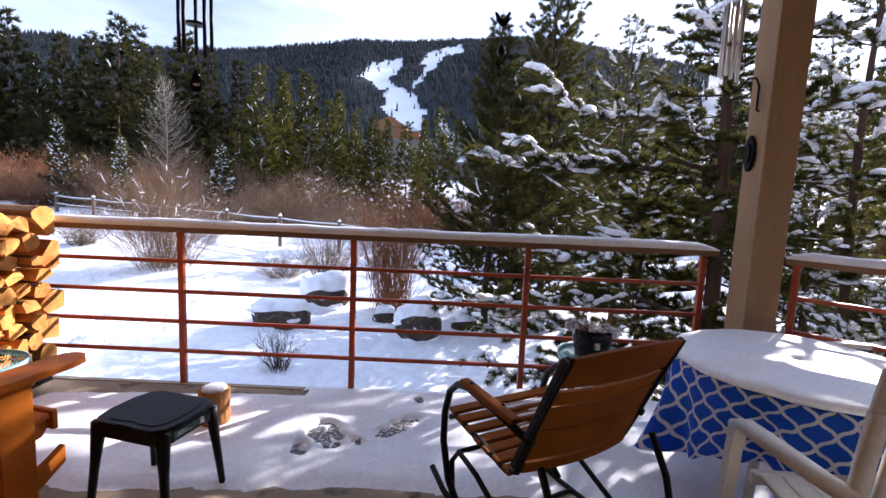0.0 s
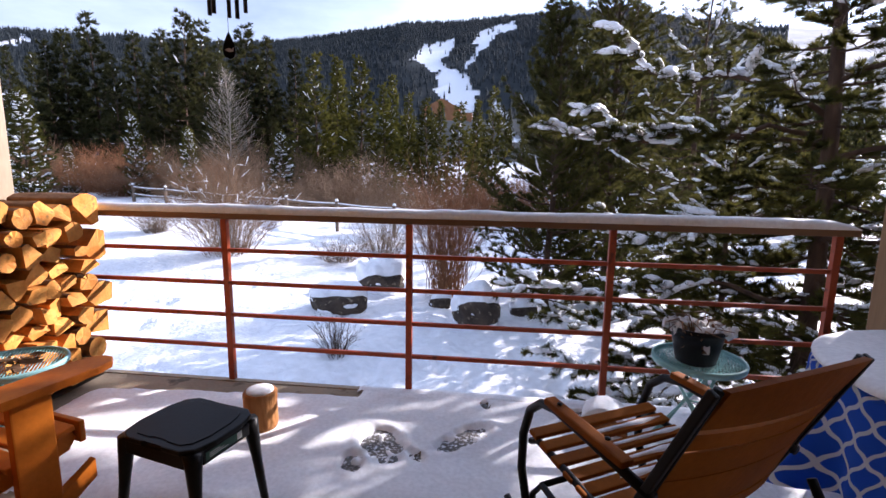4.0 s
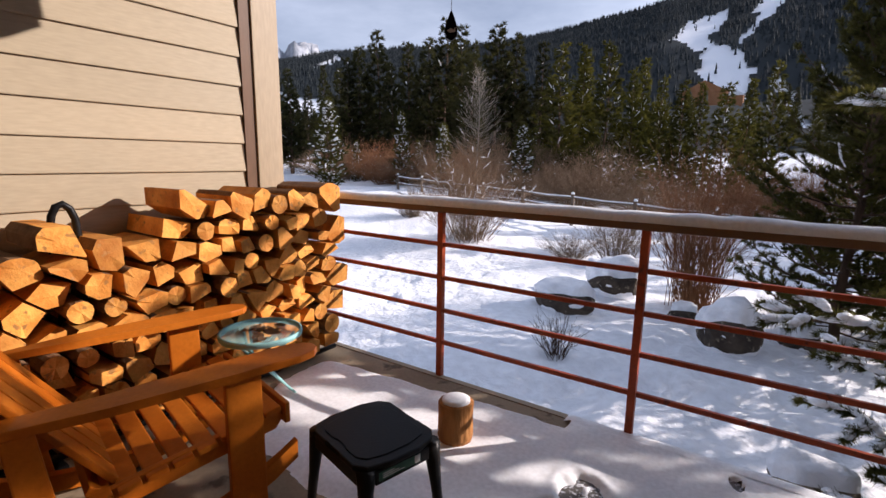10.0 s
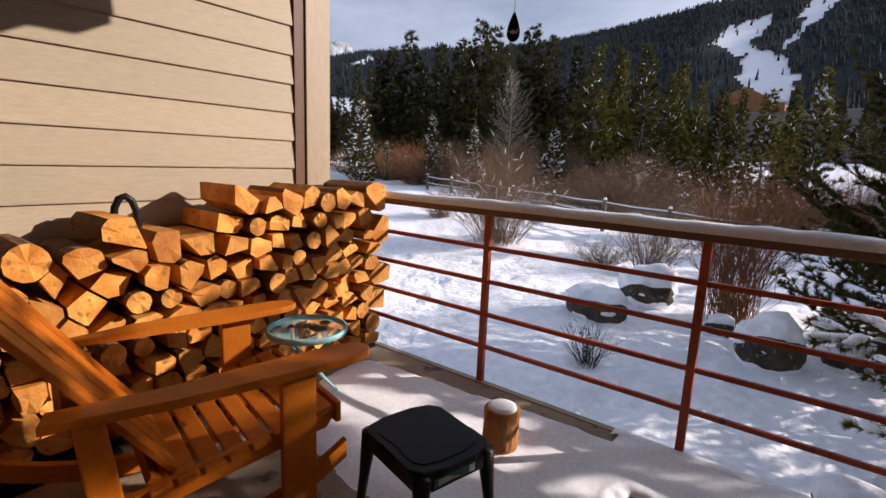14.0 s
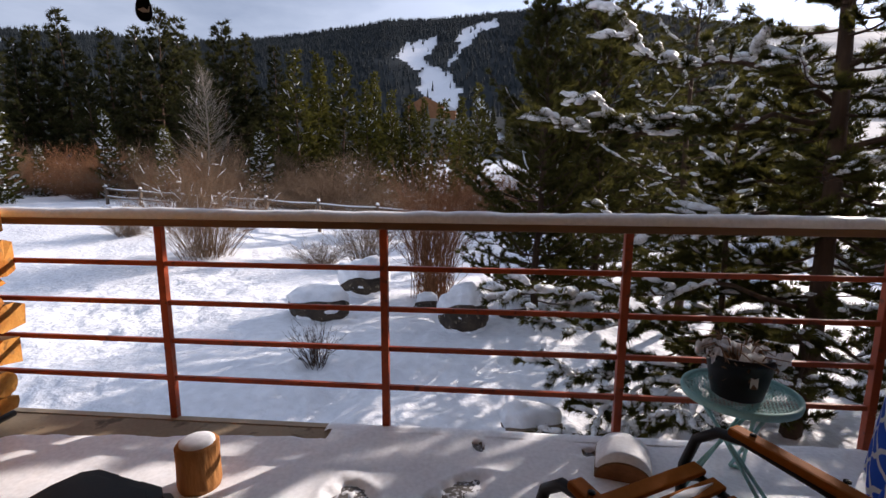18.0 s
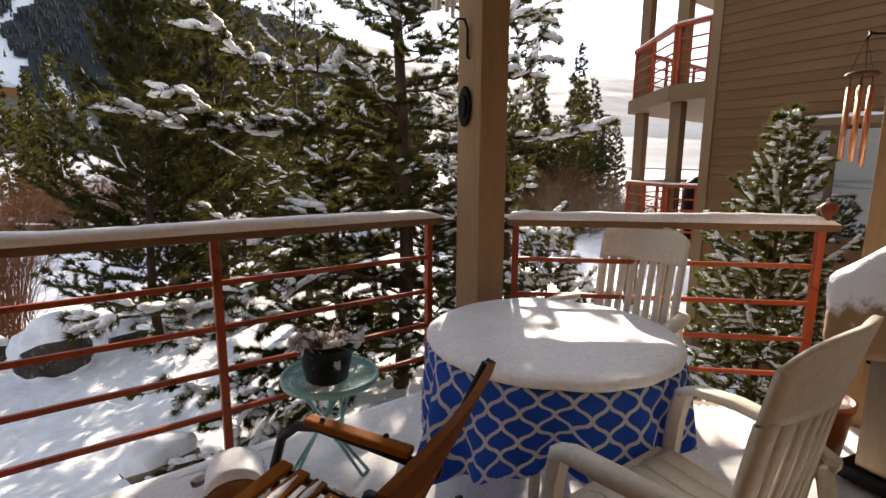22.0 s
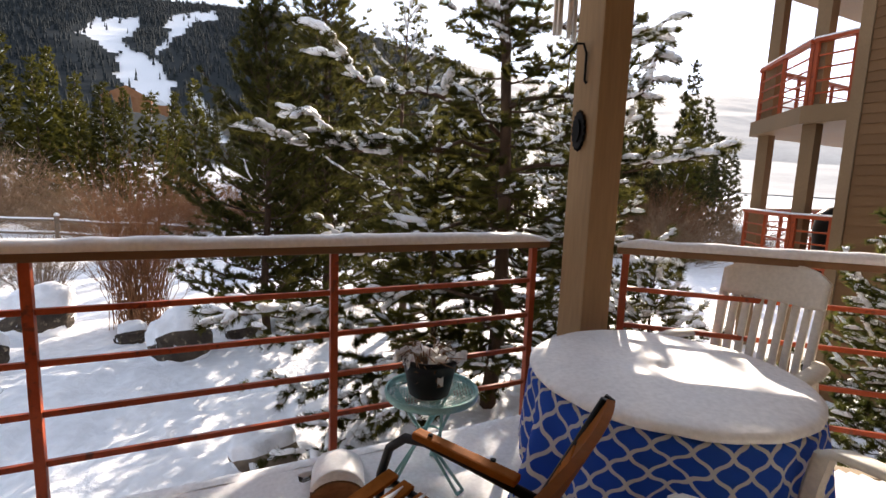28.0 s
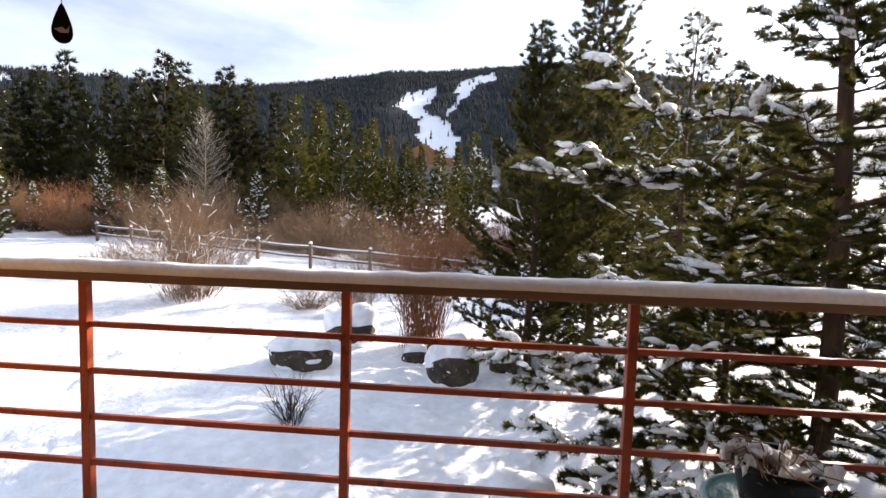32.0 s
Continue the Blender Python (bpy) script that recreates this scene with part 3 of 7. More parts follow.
bm = bmesh.new()
secs = []
for i in range(97):
    x = 0.72 + 2.9 * i / 96
    h = 0.018 + 0.006 * fbm(x, 4.6, 3.0, 37) if 0 < i < 96 else 0.002
    secs.append([bm.verts.new((x, y, -0.0145 + k * h)) for y, k in ((4.585, 0.9), (4.62, 1.1), (4.652, 0.8), (4.668 + 0.004 * fbm(x, 1.0, 5.0, 38), 0.0))])
for A, B_ in zip(secs, secs[1:]):
    for k in range(3):
        bm.faces.new((A[k], A[k + 1], B_[k + 1], B_[k]))
part("edge_snow", bm, M_SNOW_FINE, deck_snow, smooth=True)
M_WET = surf("wet_trodden_deck", (0.075, 0.066, 0.058), (0.15, 0.135, 0.12), 18.0, 0.4, 0.5, 60.0, c3=(0.60, 0.61, 0.64), spots=0.5, bdist=0.004)
for fx_, fy_, la, lb, an in FOOT:
    bm = bmesh.new()
    vs = [bm.verts.new((fx_ + math.cos(k * math.tau / 20) * lb * 1.35 * math.cos(an) - math.sin(k * math.tau / 20) * la * 1.2 * math.sin(an), fy_ + math.cos(k * math.tau / 20) * lb * 1.35 * math.sin(an) + math.sin(k * math.tau / 20) * la * 1.2 * math.cos(an), -0.0165)) for k in range(20)]
    bm.faces.new(vs)
    part("wet_patch", bm, M_WET, deck_snow, "dark wet deck in a footprint")

# ---- upper deck above, its beam and the two columns ----
CEIL = [(-1.6, 1.7), (5.3, 1.7), (5.3, 2.95), (3.75, 4.64), (-1.6, 4.64)]
tagged(part("ceiling", prism(CEIL, 0.2, "z", 2.86), M_SOFFIT), "tan painted underside of the deck above", "ceiling", kind="structure")
tagged(part("beam", box(0.064, 3.73, 4.35, 4.55, 2.79, 2.857), M_COLUMN), "tan beam under the upper deck", "beam", kind="structure")
tagged(part("joist", box(-0.09, 0.06, 2.0, 4.636, 2.74, 2.857), M_COLUMN), "tan joist end carrying the upper deck", "beam", kind="structure")
for nm, x, y in (("column_1", 3.61, 4.45), ("column_2", 5.08, 2.91)):
    tagged(part(nm, box(x - 0.1, x + 0.1, y - 0.1, y + 0.1, -0.02, 2.787, 0.008), M_COLUMN), "square tan painted timber column carrying the deck above", "column", kind="structure")

# ---- railings ----
BARS = (0.21, 0.42, 0.63, 0.84)


def railing(name, label, a, b, posts, cap_from, cap_to):
    """A railing between plan points a and b with posts at the given shares of its length."""
    a, b = Vector((*a, 0)), Vector((*b, 0))
    t = thing(name, label, "railing", group="deck railings", kind="structure")
    d = (b - a).normalized()
    for k in posts:
        p = a.lerp(b, k)
        part("post", obox(p + Vector((0, 0, -0.15)), p + Vector((0, 0, 1.040)), 0.038, 0.038, 0.004, up=d), M_RAIL, t)
    for z in BARS:
        for k0, k1 in zip(posts, posts[1:]):
            p, q = a.lerp(b, k0) + d * 0.0195, a.lerp(b, k1) - d * 0.0195
            part("bar", obox(p + Vector((0, 0, z)), q + Vector((0, 0, z)), 0.022, 0.026, 0.004), M_RAIL, t)
    p, q = a - d * cap_from, b + d * cap_to
    part("cap_rail", obox(p + Vector((0, 0, 1.0590)), q + Vector((0, 0, 1.0590)), 0.132, 0.036, 0.006), M_CAP, t, "brown timber cap rail")
    # snow lying along the cap
    bm = bmesh.new()
    n = int((q - p).length / 0.03)
    s = d.cross(Vector((0, 0, 1)))
    secs = []
    for i in range(n + 1):
        c = p.lerp(q, i / n)
        h = 0.050 + 0.012 * fbm(i * 0.03, 1.7, 2.0, 41) + 0.004 * fbm(i * 0.03, 1.7, 11.0, 42)
        if fbm(i * 0.03, 4.1, 3.0, 43) > 0.72:
            h *= 0.7
        w = 0.061 + 0.006 * fbm(i * 0.03, 2.2, 4.0, 44)
        endf = min(1, min(i, n - i) / 4) ** 0.5
        h *= max(0.15, endf)
        secs.append([bm.verts.new(c + s * u * w + Vector((0, 0, 1.0765 + v * h))) for u, v in ((-1, 0), (-0.98, 0.5), (-0.6, 0.9), (0, 1), (0.6, 0.9), (0.98, 0.5), (1, 0))])
    for A, B in zip(secs, secs[1:]):
        for k in range(6):
            bm.faces.new((A[k], A[k + 1], B[k + 1], B[k]))
    bm.faces.new(secs[0])
    bm.faces.new(secs[-1][::-1])
    part("snow_strip", bm, M_SNOW_FINE, t, "rounded strip of snow on the cap rail", smooth=True)
    return t


X0 = -1.40
railing("deck_railing", "red-painted metal railing with brown cap under snow", (X0, 4.66), (3.385, 4.66), [0.0] + [(x - X0) / (3.385 - X0) for x in (-0.14, 1.034, 2.21)] + [1.0], 0.03, 0.07)
railing("deck_railing", "short red railing across the chamfered deck corner", (3.77, 4.318), (4.96, 3.19), [0.0, 1.0], 0.05, 0.06)
railing("deck_railing", "short red railing beside the house wall", (5.14, 2.76), (5.14, 1.96), [0.0, 1.0], 0.0, 0.0)

# ---- walls of lap siding ----
def siding(parent, a, b, z0, z1, out, mat, pitch=0.215):
    """Lap boards from plan point a to b, each a bevelled board leaning out over the one below."""
    a, b, out = Vector((*a, 0)), Vector((*b, 0)), Vector((*out, 0))
    shared = None
    z = z0
    while z < z1 - 0.02:
        top = min(z + pitch + 0.018, z1)
        bm = bmesh.new()
        prof = ((0.002, z), (0.020, z), (0.021, z + 0.006), (0.006, top), (0.002, top))
        A = [bm.verts.new(a + out * o + Vector((0, 0, h))) for o, h in prof]
        B = [bm.verts.new(b + out * o + Vector((0, 0, h))) for o, h in prof]
        bm.faces.new(A)
        bm.faces.new(B[::-1])
        for k in range(5):
            bm.faces.new((A[k], A[(k + 1) % 5], B[(k + 1) % 5], B[k]))
        part("siding_board", bm, mat, parent)
        z += pitch


wall_left = part("wall_left", box(-1.65, -1.452, 1.7, 4.495, -2.3, 2.855), M_TRIM)
tagged(wall_left, "tan lap-sided side wall beside the deck", "wall", kind="structure")
siding(wall_left, (-1.452, 1.9), (-1.452, 4.215), -0.193, 2.85, (1, 0), M_SIDING, 0.181)
part("dark_strip", box(-1.45, -1.425, 4.220, 4.298, -0.02, 2.85), M_TRIM_DARK, wall_left, "dark brown trim strip")
part("corner_board", box(-1.45, -1.412, 4.302, 4.500, -0.02, 2.85, 0.004), M_TRIM, wall_left, "broad tan corner board")

house = part("wall_house", box(-1.45, 1.02, 1.66, 1.85, -2.3, 2.855), M_TRIM)
tagged(house, "lap-sided house wall behind the deck with darkened boards", "wall", kind="structure")
# boards behind the viewpoint take the darker colour to cut bounce onto the deck
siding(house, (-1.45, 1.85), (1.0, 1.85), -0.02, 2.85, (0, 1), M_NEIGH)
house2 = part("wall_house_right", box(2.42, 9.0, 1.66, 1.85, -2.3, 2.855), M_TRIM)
tagged(house2, "lap-sided house wall beside the glass door with darkened boards", "wall", kind="structure")
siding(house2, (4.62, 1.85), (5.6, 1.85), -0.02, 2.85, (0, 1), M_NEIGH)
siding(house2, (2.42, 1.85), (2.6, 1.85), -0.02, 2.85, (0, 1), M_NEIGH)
tagged(part("wall_over_door", box(1.02, 2.42, 1.66, 1.85, 2.12, 2.855), M_TRIM), "wall above the open doorway", "wall", kind="structure")
d1 = thing("door_1", "dark-framed sliding glass door beside the grill", "door", kind="structure")
for x0, x1 in ((2.66, 2.74), (3.56, 3.66), (4.5, 4.6)):
    part("stile", box(x0, x1, 1.852, 1.90, -0.02, 2.1, 0.004), M_TRIM_DARK, d1)
for z0, z1 in ((-0.02, 0.06), (2.02, 2.1)):
    for x0, x1 in ((2.742, 3.558), (3.662, 4.498)):
        part("door_rail", box(x0, x1, 1.852, 1.90, z0, z1, 0.004), M_TRIM_DARK, d1)
for x0, x1 in ((2.742, 3.558), (3.662, 4.498)):
    part("pane", box(x0, x1, 1.866, 1.872, 0.062, 2.018), M_GLASS, d1)
# the room behind the open doorway, closed all round
tagged(part("door_sill", box(1.021, 2.419, 1.656, 1.699, -0.14, -0.025), M_TRIM_DARK), "dark brown sill of the open doorway onto the deck", "sill", kind="structure")
for nm, q in (("room_floor", (-1.4, 4.5, -2.5, 1.655, -0.14, -0.03)), ("room_ceiling", (-1.4, 4.5, -2.5, 1.655, 2.62, 2.72)), ("room_wall_back", (-1.4, 4.5, -2.6, -2.503, -0.028, 2.618)), ("room_wall_left", (-1.5, -1.402, -2.5, 1.655, -0.028, 2.618)), ("room_wall_right", (4.502, 4.6, -2.5, 1.655, -0.028, 2.618))):
    tagged(part(nm, box(*q), M_INSIDE), "plain painted room inside the open doorway", "room", kind="structure")

# ---- trees and shrubs ----
def tubes_np(lines, sides):
    """Tapered bars along polylines, as arrays: lines of (points, radii)."""
    V, F, off = [], [], 0
    ang = np.arange(sides) * math.tau / sides
    for P, R in lines:
        P, R = np.asarray(P, float), np.asarray(R, float)
        n = len(P)
        d = np.gradient(P, axis=0)
        d /= np.linalg.norm(d, axis=1, keepdims=True) + 1e-9
        ref = np.array([0, 0, 1.0]) if abs(d[0, 2]) < 0.9 else np.array([1.0, 0, 0])
        s = np.cross(d, ref)
        s /= np.linalg.norm(s, axis=1, keepdims=True) + 1e-9
        u = np.cross(d, s)
        ringv = P[:, None] + (s[:, None] * np.cos(ang)[None, :, None] + u[:, None] * np.sin(ang)[None, :, None]) * R[:, None, None]
        V.append(ringv.reshape(-1, 3))
        k = np.arange(sides)
        for i in range(n - 1):
            a, b = off + i * sides + k, off + i * sides + (k + 1) % sides
            F.append(np.concatenate([np.stack([a, b, b + sides], 1), np.stack([a, b + sides, a + sides], 1)]))
        off += n * sides
    return np.concatenate(V), np.concatenate(F)


def needles_np(rng, P, D, length, width, count, spread=0.85):
    """Tufts of thin blades at P along D."""
    n = len(P)
    r = rng.normal(size=(n, count, 3))
    r /= np.linalg.norm(r, axis=2, keepdims=True)
    d = D[:, None] + r * spread
    d /= np.linalg.norm(d, axis=2, keepdims=True)
    ln = length * rng.uniform(0.6, 1.15, (n, count, 1))
    side = np.cross(d, rng.normal(size=(n, count, 3)))
    side /= np.linalg.norm(side, axis=2, keepdims=True)
    base = P[:, None] + d * ln * 0.05
    V = np.stack([base - side * width * 0.5, base + side * width * 0.5, base + d * ln], 2).reshape(-1, 3)
    return V, np.arange(len(V)).reshape(-1, 3)


def ball_mesh():
    bm = bmesh.new()
    bmesh.ops.create_icosphere(bm, subdivisions=2, radius=1.0)
    V = np.array([v.co[:] for v in bm.verts])
    F = np.array([[v.index for v in f.verts] for f in bm.faces])
    bm.free()
    return V, F


BALL_V, BALL_F = ball_mesh()


def lumps_np(rng, C, R, S):
    """Lumpy pillows of snow at C with radii R, drawn out along the ways S, in one mesh."""
    C, R, S = np.array(C, float), np.array(R, float), np.array(S, float)
    n, m = len(C), len(BALL_V)
    S[:, 2] *= 0.6
    S /= np.linalg.norm(S, axis=1, keepdims=True) + 1e-9
    k = rng.uniform(0.92, 1.09, (n, m, 1))
    V = BALL_V[None] * k
    along = np.einsum("nmk,nk->nm", V, S)
    V = V + S[:, None] * (along * rng.uniform(0.4, 1.5, (n, 1)))[:, :, None]
    V[:, :, 2] *= np.where(V[:, :, 2] < 0, 0.55, 0.86)
    V = C[:, None] + V * R[:, None, None]
    F = BALL_F[None] + (np.arange(n) * m)[:, None, None]
    return V.reshape(-1, 3), F.reshape(-1, 3)


def drift(rng, rolls, c, r, fill=1.0):
    """Snow pillows of radius about r along the points c, thinning to both ends."""
    c = np.asarray(c, float)
    seg = np.linalg.norm(np.diff(c, axis=0), axis=1)
    L = seg.sum()
    at = np.concatenate([[0], seg.cumsum()])
    x, way = 0.0, c[-1] - c[0]
    while x < L:
        e = min(1.0, 0.55 + 1.2 * min(x, L - x) / max(L, 1e-6))
        q = r * rng.uniform(0.62, 1.12) * e
        if rng.uniform() < fill:
            p = np.array([np.interp(x, at, c[:, k]) for k in range(3)])
            rolls.append((p + rng.normal(size=3) * r * 0.16 + [0, 0, q * 0.35], q, way))
        x += q * rng.uniform(0.75, 1.15)


def laden_limb(rng, a, tip, snow_r, wood, P, D, rolls, r0):
    """A long crooked limb whose finger-like twigs carry thick snow."""
    a, tip = np.array(a, float), np.array(tip, float)
    L = np.linalg.norm(tip - a)
    n = 12
    t = np.linspace(0, 1, n)
    pts = a + (tip - a) * t[:, None]
    sidev = np.cross(tip - a, [0, 0, 1.0])
    sidev /= np.linalg.norm(sidev)
    pts += sidev * (np.cumsum(rng.normal(size=n)) * 0.022 * L * t)[:, None]
    pts[:, 2] += 0.05 * L * np.sin(t * math.pi * 1.6) - 0.04 * L * np.sin(t * math.pi) + np.cumsum(rng.normal(size=n)) * 0.014 * L
    pts[-1] = tip
    wood.append((pts, r0 * (1 - 0.72 * t)))
    ax = (tip - a) / L
    s, sd = 0.36, 1
    while s < 1.06:
        b = np.array([np.interp(s, t, pts[:, k]) for k in range(3)])
        tl = rng.uniform(0.28, 0.68) * (1.1 - 0.3 * s)
        an = rng.uniform(0.35, 1.0) * sd
        dr = ax * math.cos(an) + sidev * math.sin(an) + np.array([0, 0, rng.uniform(-0.25, 0.42)])
        dr /= np.linalg.norm(dr)
        q = np.linspace(0, 1, 6)
        tw = b + dr * (tl * q)[:, None] + np.array([0, 0, 0.12 * tl]) * (np.sin(q * 2.6) - q * 0.6)[:, None] + rng.normal(size=(6, 3)) * 0.008
        wood.append((tw, r0 * np.linspace(0.42, 0.16, 6)))
        m = max(3, int(tl / 0.022))
        for f in rng.uniform(0.15, 1.02, m):
            P.append(np.array([np.interp(f, q, tw[:, k]) for k in range(3)]))
            D.append(dr + [0, 0, rng.uniform(-0.5, 0.4)])
        if rng.uniform() < 0.35 + 0.6 * s and abs(dr[2]) < 0.6:
            g = np.linspace(rng.uniform(0.05, 0.45), rng.uniform(0.85, 1.03), 6)
            c = np.stack([np.interp(g, q, tw[:, k]) for k in range(3)], 1)
            r = snow_r * rng.uniform(0.6, 1.1)
            drift(rng, rolls, c, r * 0.92)
        sd = -sd
        s += rng.uniform(0.06, 0.13) / L * 1.2
    for g0, g1 in ((0.30, 0.40), (0.42, 0.58), (0.60, 0.78), (0.80, 1.0)):
        g = np.linspace(g0 + rng.uniform(0, 0.04), g1, 7)
        c = np.stack([np.interp(g, t, pts[:, k]) for k in range(3)], 1)
        r = snow_r * (0.45 + 0.35 * g1)
        drift(rng, rolls, c, r * 0.9, 0.9)


def grow(rng, H, lo, R, limbs, gap, twig, tuft_gap, snow, snow_r, trunk_r, up=0.0, heroes=(), dense=1.0, top_pow=0.75):
    """A conifer's wood lines, tuft places and ways, and snow rolls; base at the origin."""
    z = np.linspace(0, H, 10)
    sway = np.stack([0.010 * H * np.sin(z / H * 5 + rng.uniform(0, 6)), 0.010 * H * np.sin(z / H * 4 + rng.uniform(0, 6)), z], 1)
    sway[0, :2] = 0
    wood = [(sway, np.maximum(trunk_r * (1 - z / H) ** 0.8, 0.008 * (H / 9)))]
    P, D, rolls = [], [], []
    spec = []
    for i in range(limbs):
        u = (i + rng.uniform(0, 1)) / limbs
        L = R * ((1 - u) ** top_pow * (0.6 + 0.4 * min(1, u * 5)) + 0.05) * rng.uniform(0.65, 1.2)
        spec.append((lo + (H - lo) * u, i * 2.39996 + rng.uniform(-0.5, 0.5), L, radians(-14 + 62 * u ** 1.3 + rng.uniform(-9, 9)) + up, snow))
    for zz, tip in heroes:
        laden_limb(rng, (0, 0, zz), tip, snow_r * 1.5, wood, P, D, rolls, trunk_r * 0.30)
    for zz, az, L, pitch, sn in spec:
        n = 9
        t = np.linspace(0, 1, n)
        bend = 0.16 * np.sin(t * math.pi) * -1 + 0.28 * t ** 3
        x0 = np.interp(zz, z, sway[:, 0]), np.interp(zz, z, sway[:, 1])
        wig = rng.normal(size=n).cumsum() * 0.018 * L
        rad_ = t * L * math.cos(pitch)
        pts = np.stack([x0[0] + math.sin(az) * rad_ + math.cos(az) * wig, x0[1] + math.cos(az) * rad_ - math.sin(az) * wig, zz + t * L * math.sin(pitch) + bend * L * 0.6], 1)
        r0 = max(0.006, trunk_r * 0.26 * (L / R) ** 0.8)
        wood.append((pts, r0 * (1 - 0.85 * t)))
        ldir = np.array([math.sin(az), math.cos(az), math.sin(pitch)])
        s = 0.16
        side = 1
        while s < 1.0:
            b = np.array([np.interp(s, t, pts[:, c]) for c in range(3)])
            tl = twig * (1.15 - 0.75 * s) * rng.uniform(0.5, 1.3) * min(1, 0.4 + L / R)
            aa = az + side * rng.uniform(0.5, 1.15)
            dr = np.array([math.sin(aa), math.cos(aa), rng.uniform(-0.3, 0.6) + up])
            dr /= np.linalg.norm(dr)
            e = b + dr * tl
            wood.append((np.stack([b, (b + e) / 2 + [0, 0, -0.03 * tl], e]), [r0 * 0.35, r0 * 0.28, r0 * 0.15]))
            k = max(1, int(tl / tuft_gap * dense))
            for q in range(k):
                f = 0.25 + 0.75 * (q + rng.uniform(0, 1)) / k
                P.append(b + dr * tl * f)
                D.append(dr + [0, 0, 0.35])
            P.append(e)
            D.append(dr + [0, 0, 0.5])
            if rng.uniform() < sn and abs(dr[2]) < 0.5:
                f0, f1 = rng.uniform(0.15, 0.6), rng.uniform(0.85, 1.12)
                c = b + dr * tl * np.linspace(f0, f1, 4)[:, None]
                c[:, 2] += snow_r * 0.4
                drift(rng, rolls, c, snow_r * rng.uniform(0.5, 1.0), 0.85)
            side = -side
            s += gap / L * rng.uniform(0.7, 1.3)
        P.append(pts[-1])
        D.append(ldir + [0, 0, 0.4])
        if rng.uniform() < sn:
            q = np.linspace(max(rng.uniform(0.35, 0.8), 1 - 0.6 / L), 1.02, 6)
            c = np.stack([np.interp(q, t, pts[:, k2]) for k2 in range(3)], 1)
            c[:, 2] += snow_r * 0.3
            drift(rng, rolls, c, snow_r * rng.uniform(0.6, 0.95), 0.9)
    top = np.array([[sway[-1, 0], sway[-1, 1], H]])
    P = np.concatenate([np.array(P), top])
    D = np.concatenate([np.array(D), [[0, 0, 1.0]]])
    D = D / np.linalg.norm(D, axis=1, keepdims=True)
    return wood, P, D, rolls


def conifer(name, label, m, seed, H, lo, R, limbs, gap, twig, tuft_gap, blade, blades, snow, snow_r, trunk_r, mat, sides=5, **more):
    rng = np.random.default_rng(seed)
    wood, P, D, rolls = grow(rng, H, lo, R, limbs, gap, twig, tuft_gap, snow, snow_r, trunk_r, **more)
    t = thing(name, label, "tree", m)
    tri_mesh("trunk", *tubes_np(wood, sides), M_BARK, t, smooth=True)
    tri_mesh("crown", *needles_np(rng, P, D, blade[0], blade[1], blades), mat, t)
    if rolls:
        tagged(tri_mesh("snow", *lumps_np(rng, *zip(*rolls)), M_SNOW_FINE, t, smooth=True, label="lumpy pillows of snow along the branches"), kind="stuff")
    return t


# near pines beside the deck
A1 = (5.45, 8.4)
conifer("pine_tree", "tall pine with long branches laden with rolls of snow", pose(*A1, -2.1), 11, 9.8, 0.9, 2.0, 86, 0.070, 0.50, 0.038, (0.11, 0.0100), 26, 0.34, 0.044, 0.125, M_NEEDLE, 6, top_pow=1.4,
        heroes=((4.3, (-2.58, -0.75, 4.95)), (3.8, (-3.13, -0.75, 3.87)), (4.0, (-2.75, -0.7, 4.15)), (3.0, (-2.65, -0.75, 3.0)), (1.8, (-3.65, -0.75, 2.04)), (2.6, (0.95, -2.3, 2.8)), (3.6, (1.5, -2.0, 3.9)), (4.6, (0.6, -2.1, 4.9)), (5.2, (-0.9, -1.1, 5.6)), (5.6, (1.9, -1.0, 5.8))))
conifer("pine_tree", "smaller pine with a thin reddish trunk and low snowy boughs", pose(4.85, 9.2, -2.1), 20, 4.3, 0.5, 1.6, 62, 0.075, 0.46, 0.036, (0.11, 0.0105), 30, 0.42, 0.040, 0.06, M_NEEDLE, 6, top_pow=1.0,
        heroes=((1.0, (-2.35, -0.9, 0.95)), (0.8, (-1.9, -1.3, 0.5)), (1.3, (-2.5, -0.5, 1.45)), (1.1, (-1.2, -1.7, 0.8)), (0.7, (-2.2, -1.5, 0.35))))
conifer("pine_tree", "pine with dark needles and snowy branches", pose(5.6, 12.6, -2.1, 0, 0, 40), 12, 7.4, 1.2, 2.0, 80, 0.12, 0.46, 0.075, (0.12, 0.013), 20, 0.40, 0.040, 0.10, M_NEEDLE)
conifer("pine_tree", "pine with snow hanging on upturned branch ends", pose(6.62, 7.3, -2.1, 0, 0, 100), 13, 7.8, 0.9, 1.25, 50, 0.085, 0.42, 0.046, (0.10, 0.009), 24, 0.7, 0.048, 0.085, M_NEEDLE, 5, top_pow=1.1, up=0.2)
conifer("pine_tree", "dark bushy pine with upswept branch tips", pose(2.75, 13.5, -2.1, 0, 0, 10), 14, 7.5, 0.3, 2.3, 120, 0.11, 0.5, 0.06, (0.12, 0.014), 24, 0.06, 0.022, 0.10, M_NEEDLE_MID, up=0.40, top_pow=0.8)
conifer("pine_tree", "tall dark pine with upswept branches", pose(4.5, 15.6, -2.1, 0, 0, 200), 15, 10.2, 0.3, 3.1, 150, 0.13, 0.6, 0.07, (0.13, 0.016), 24, 0.05, 0.022, 0.13, M_NEEDLE_MID, up=0.40, top_pow=0.85)
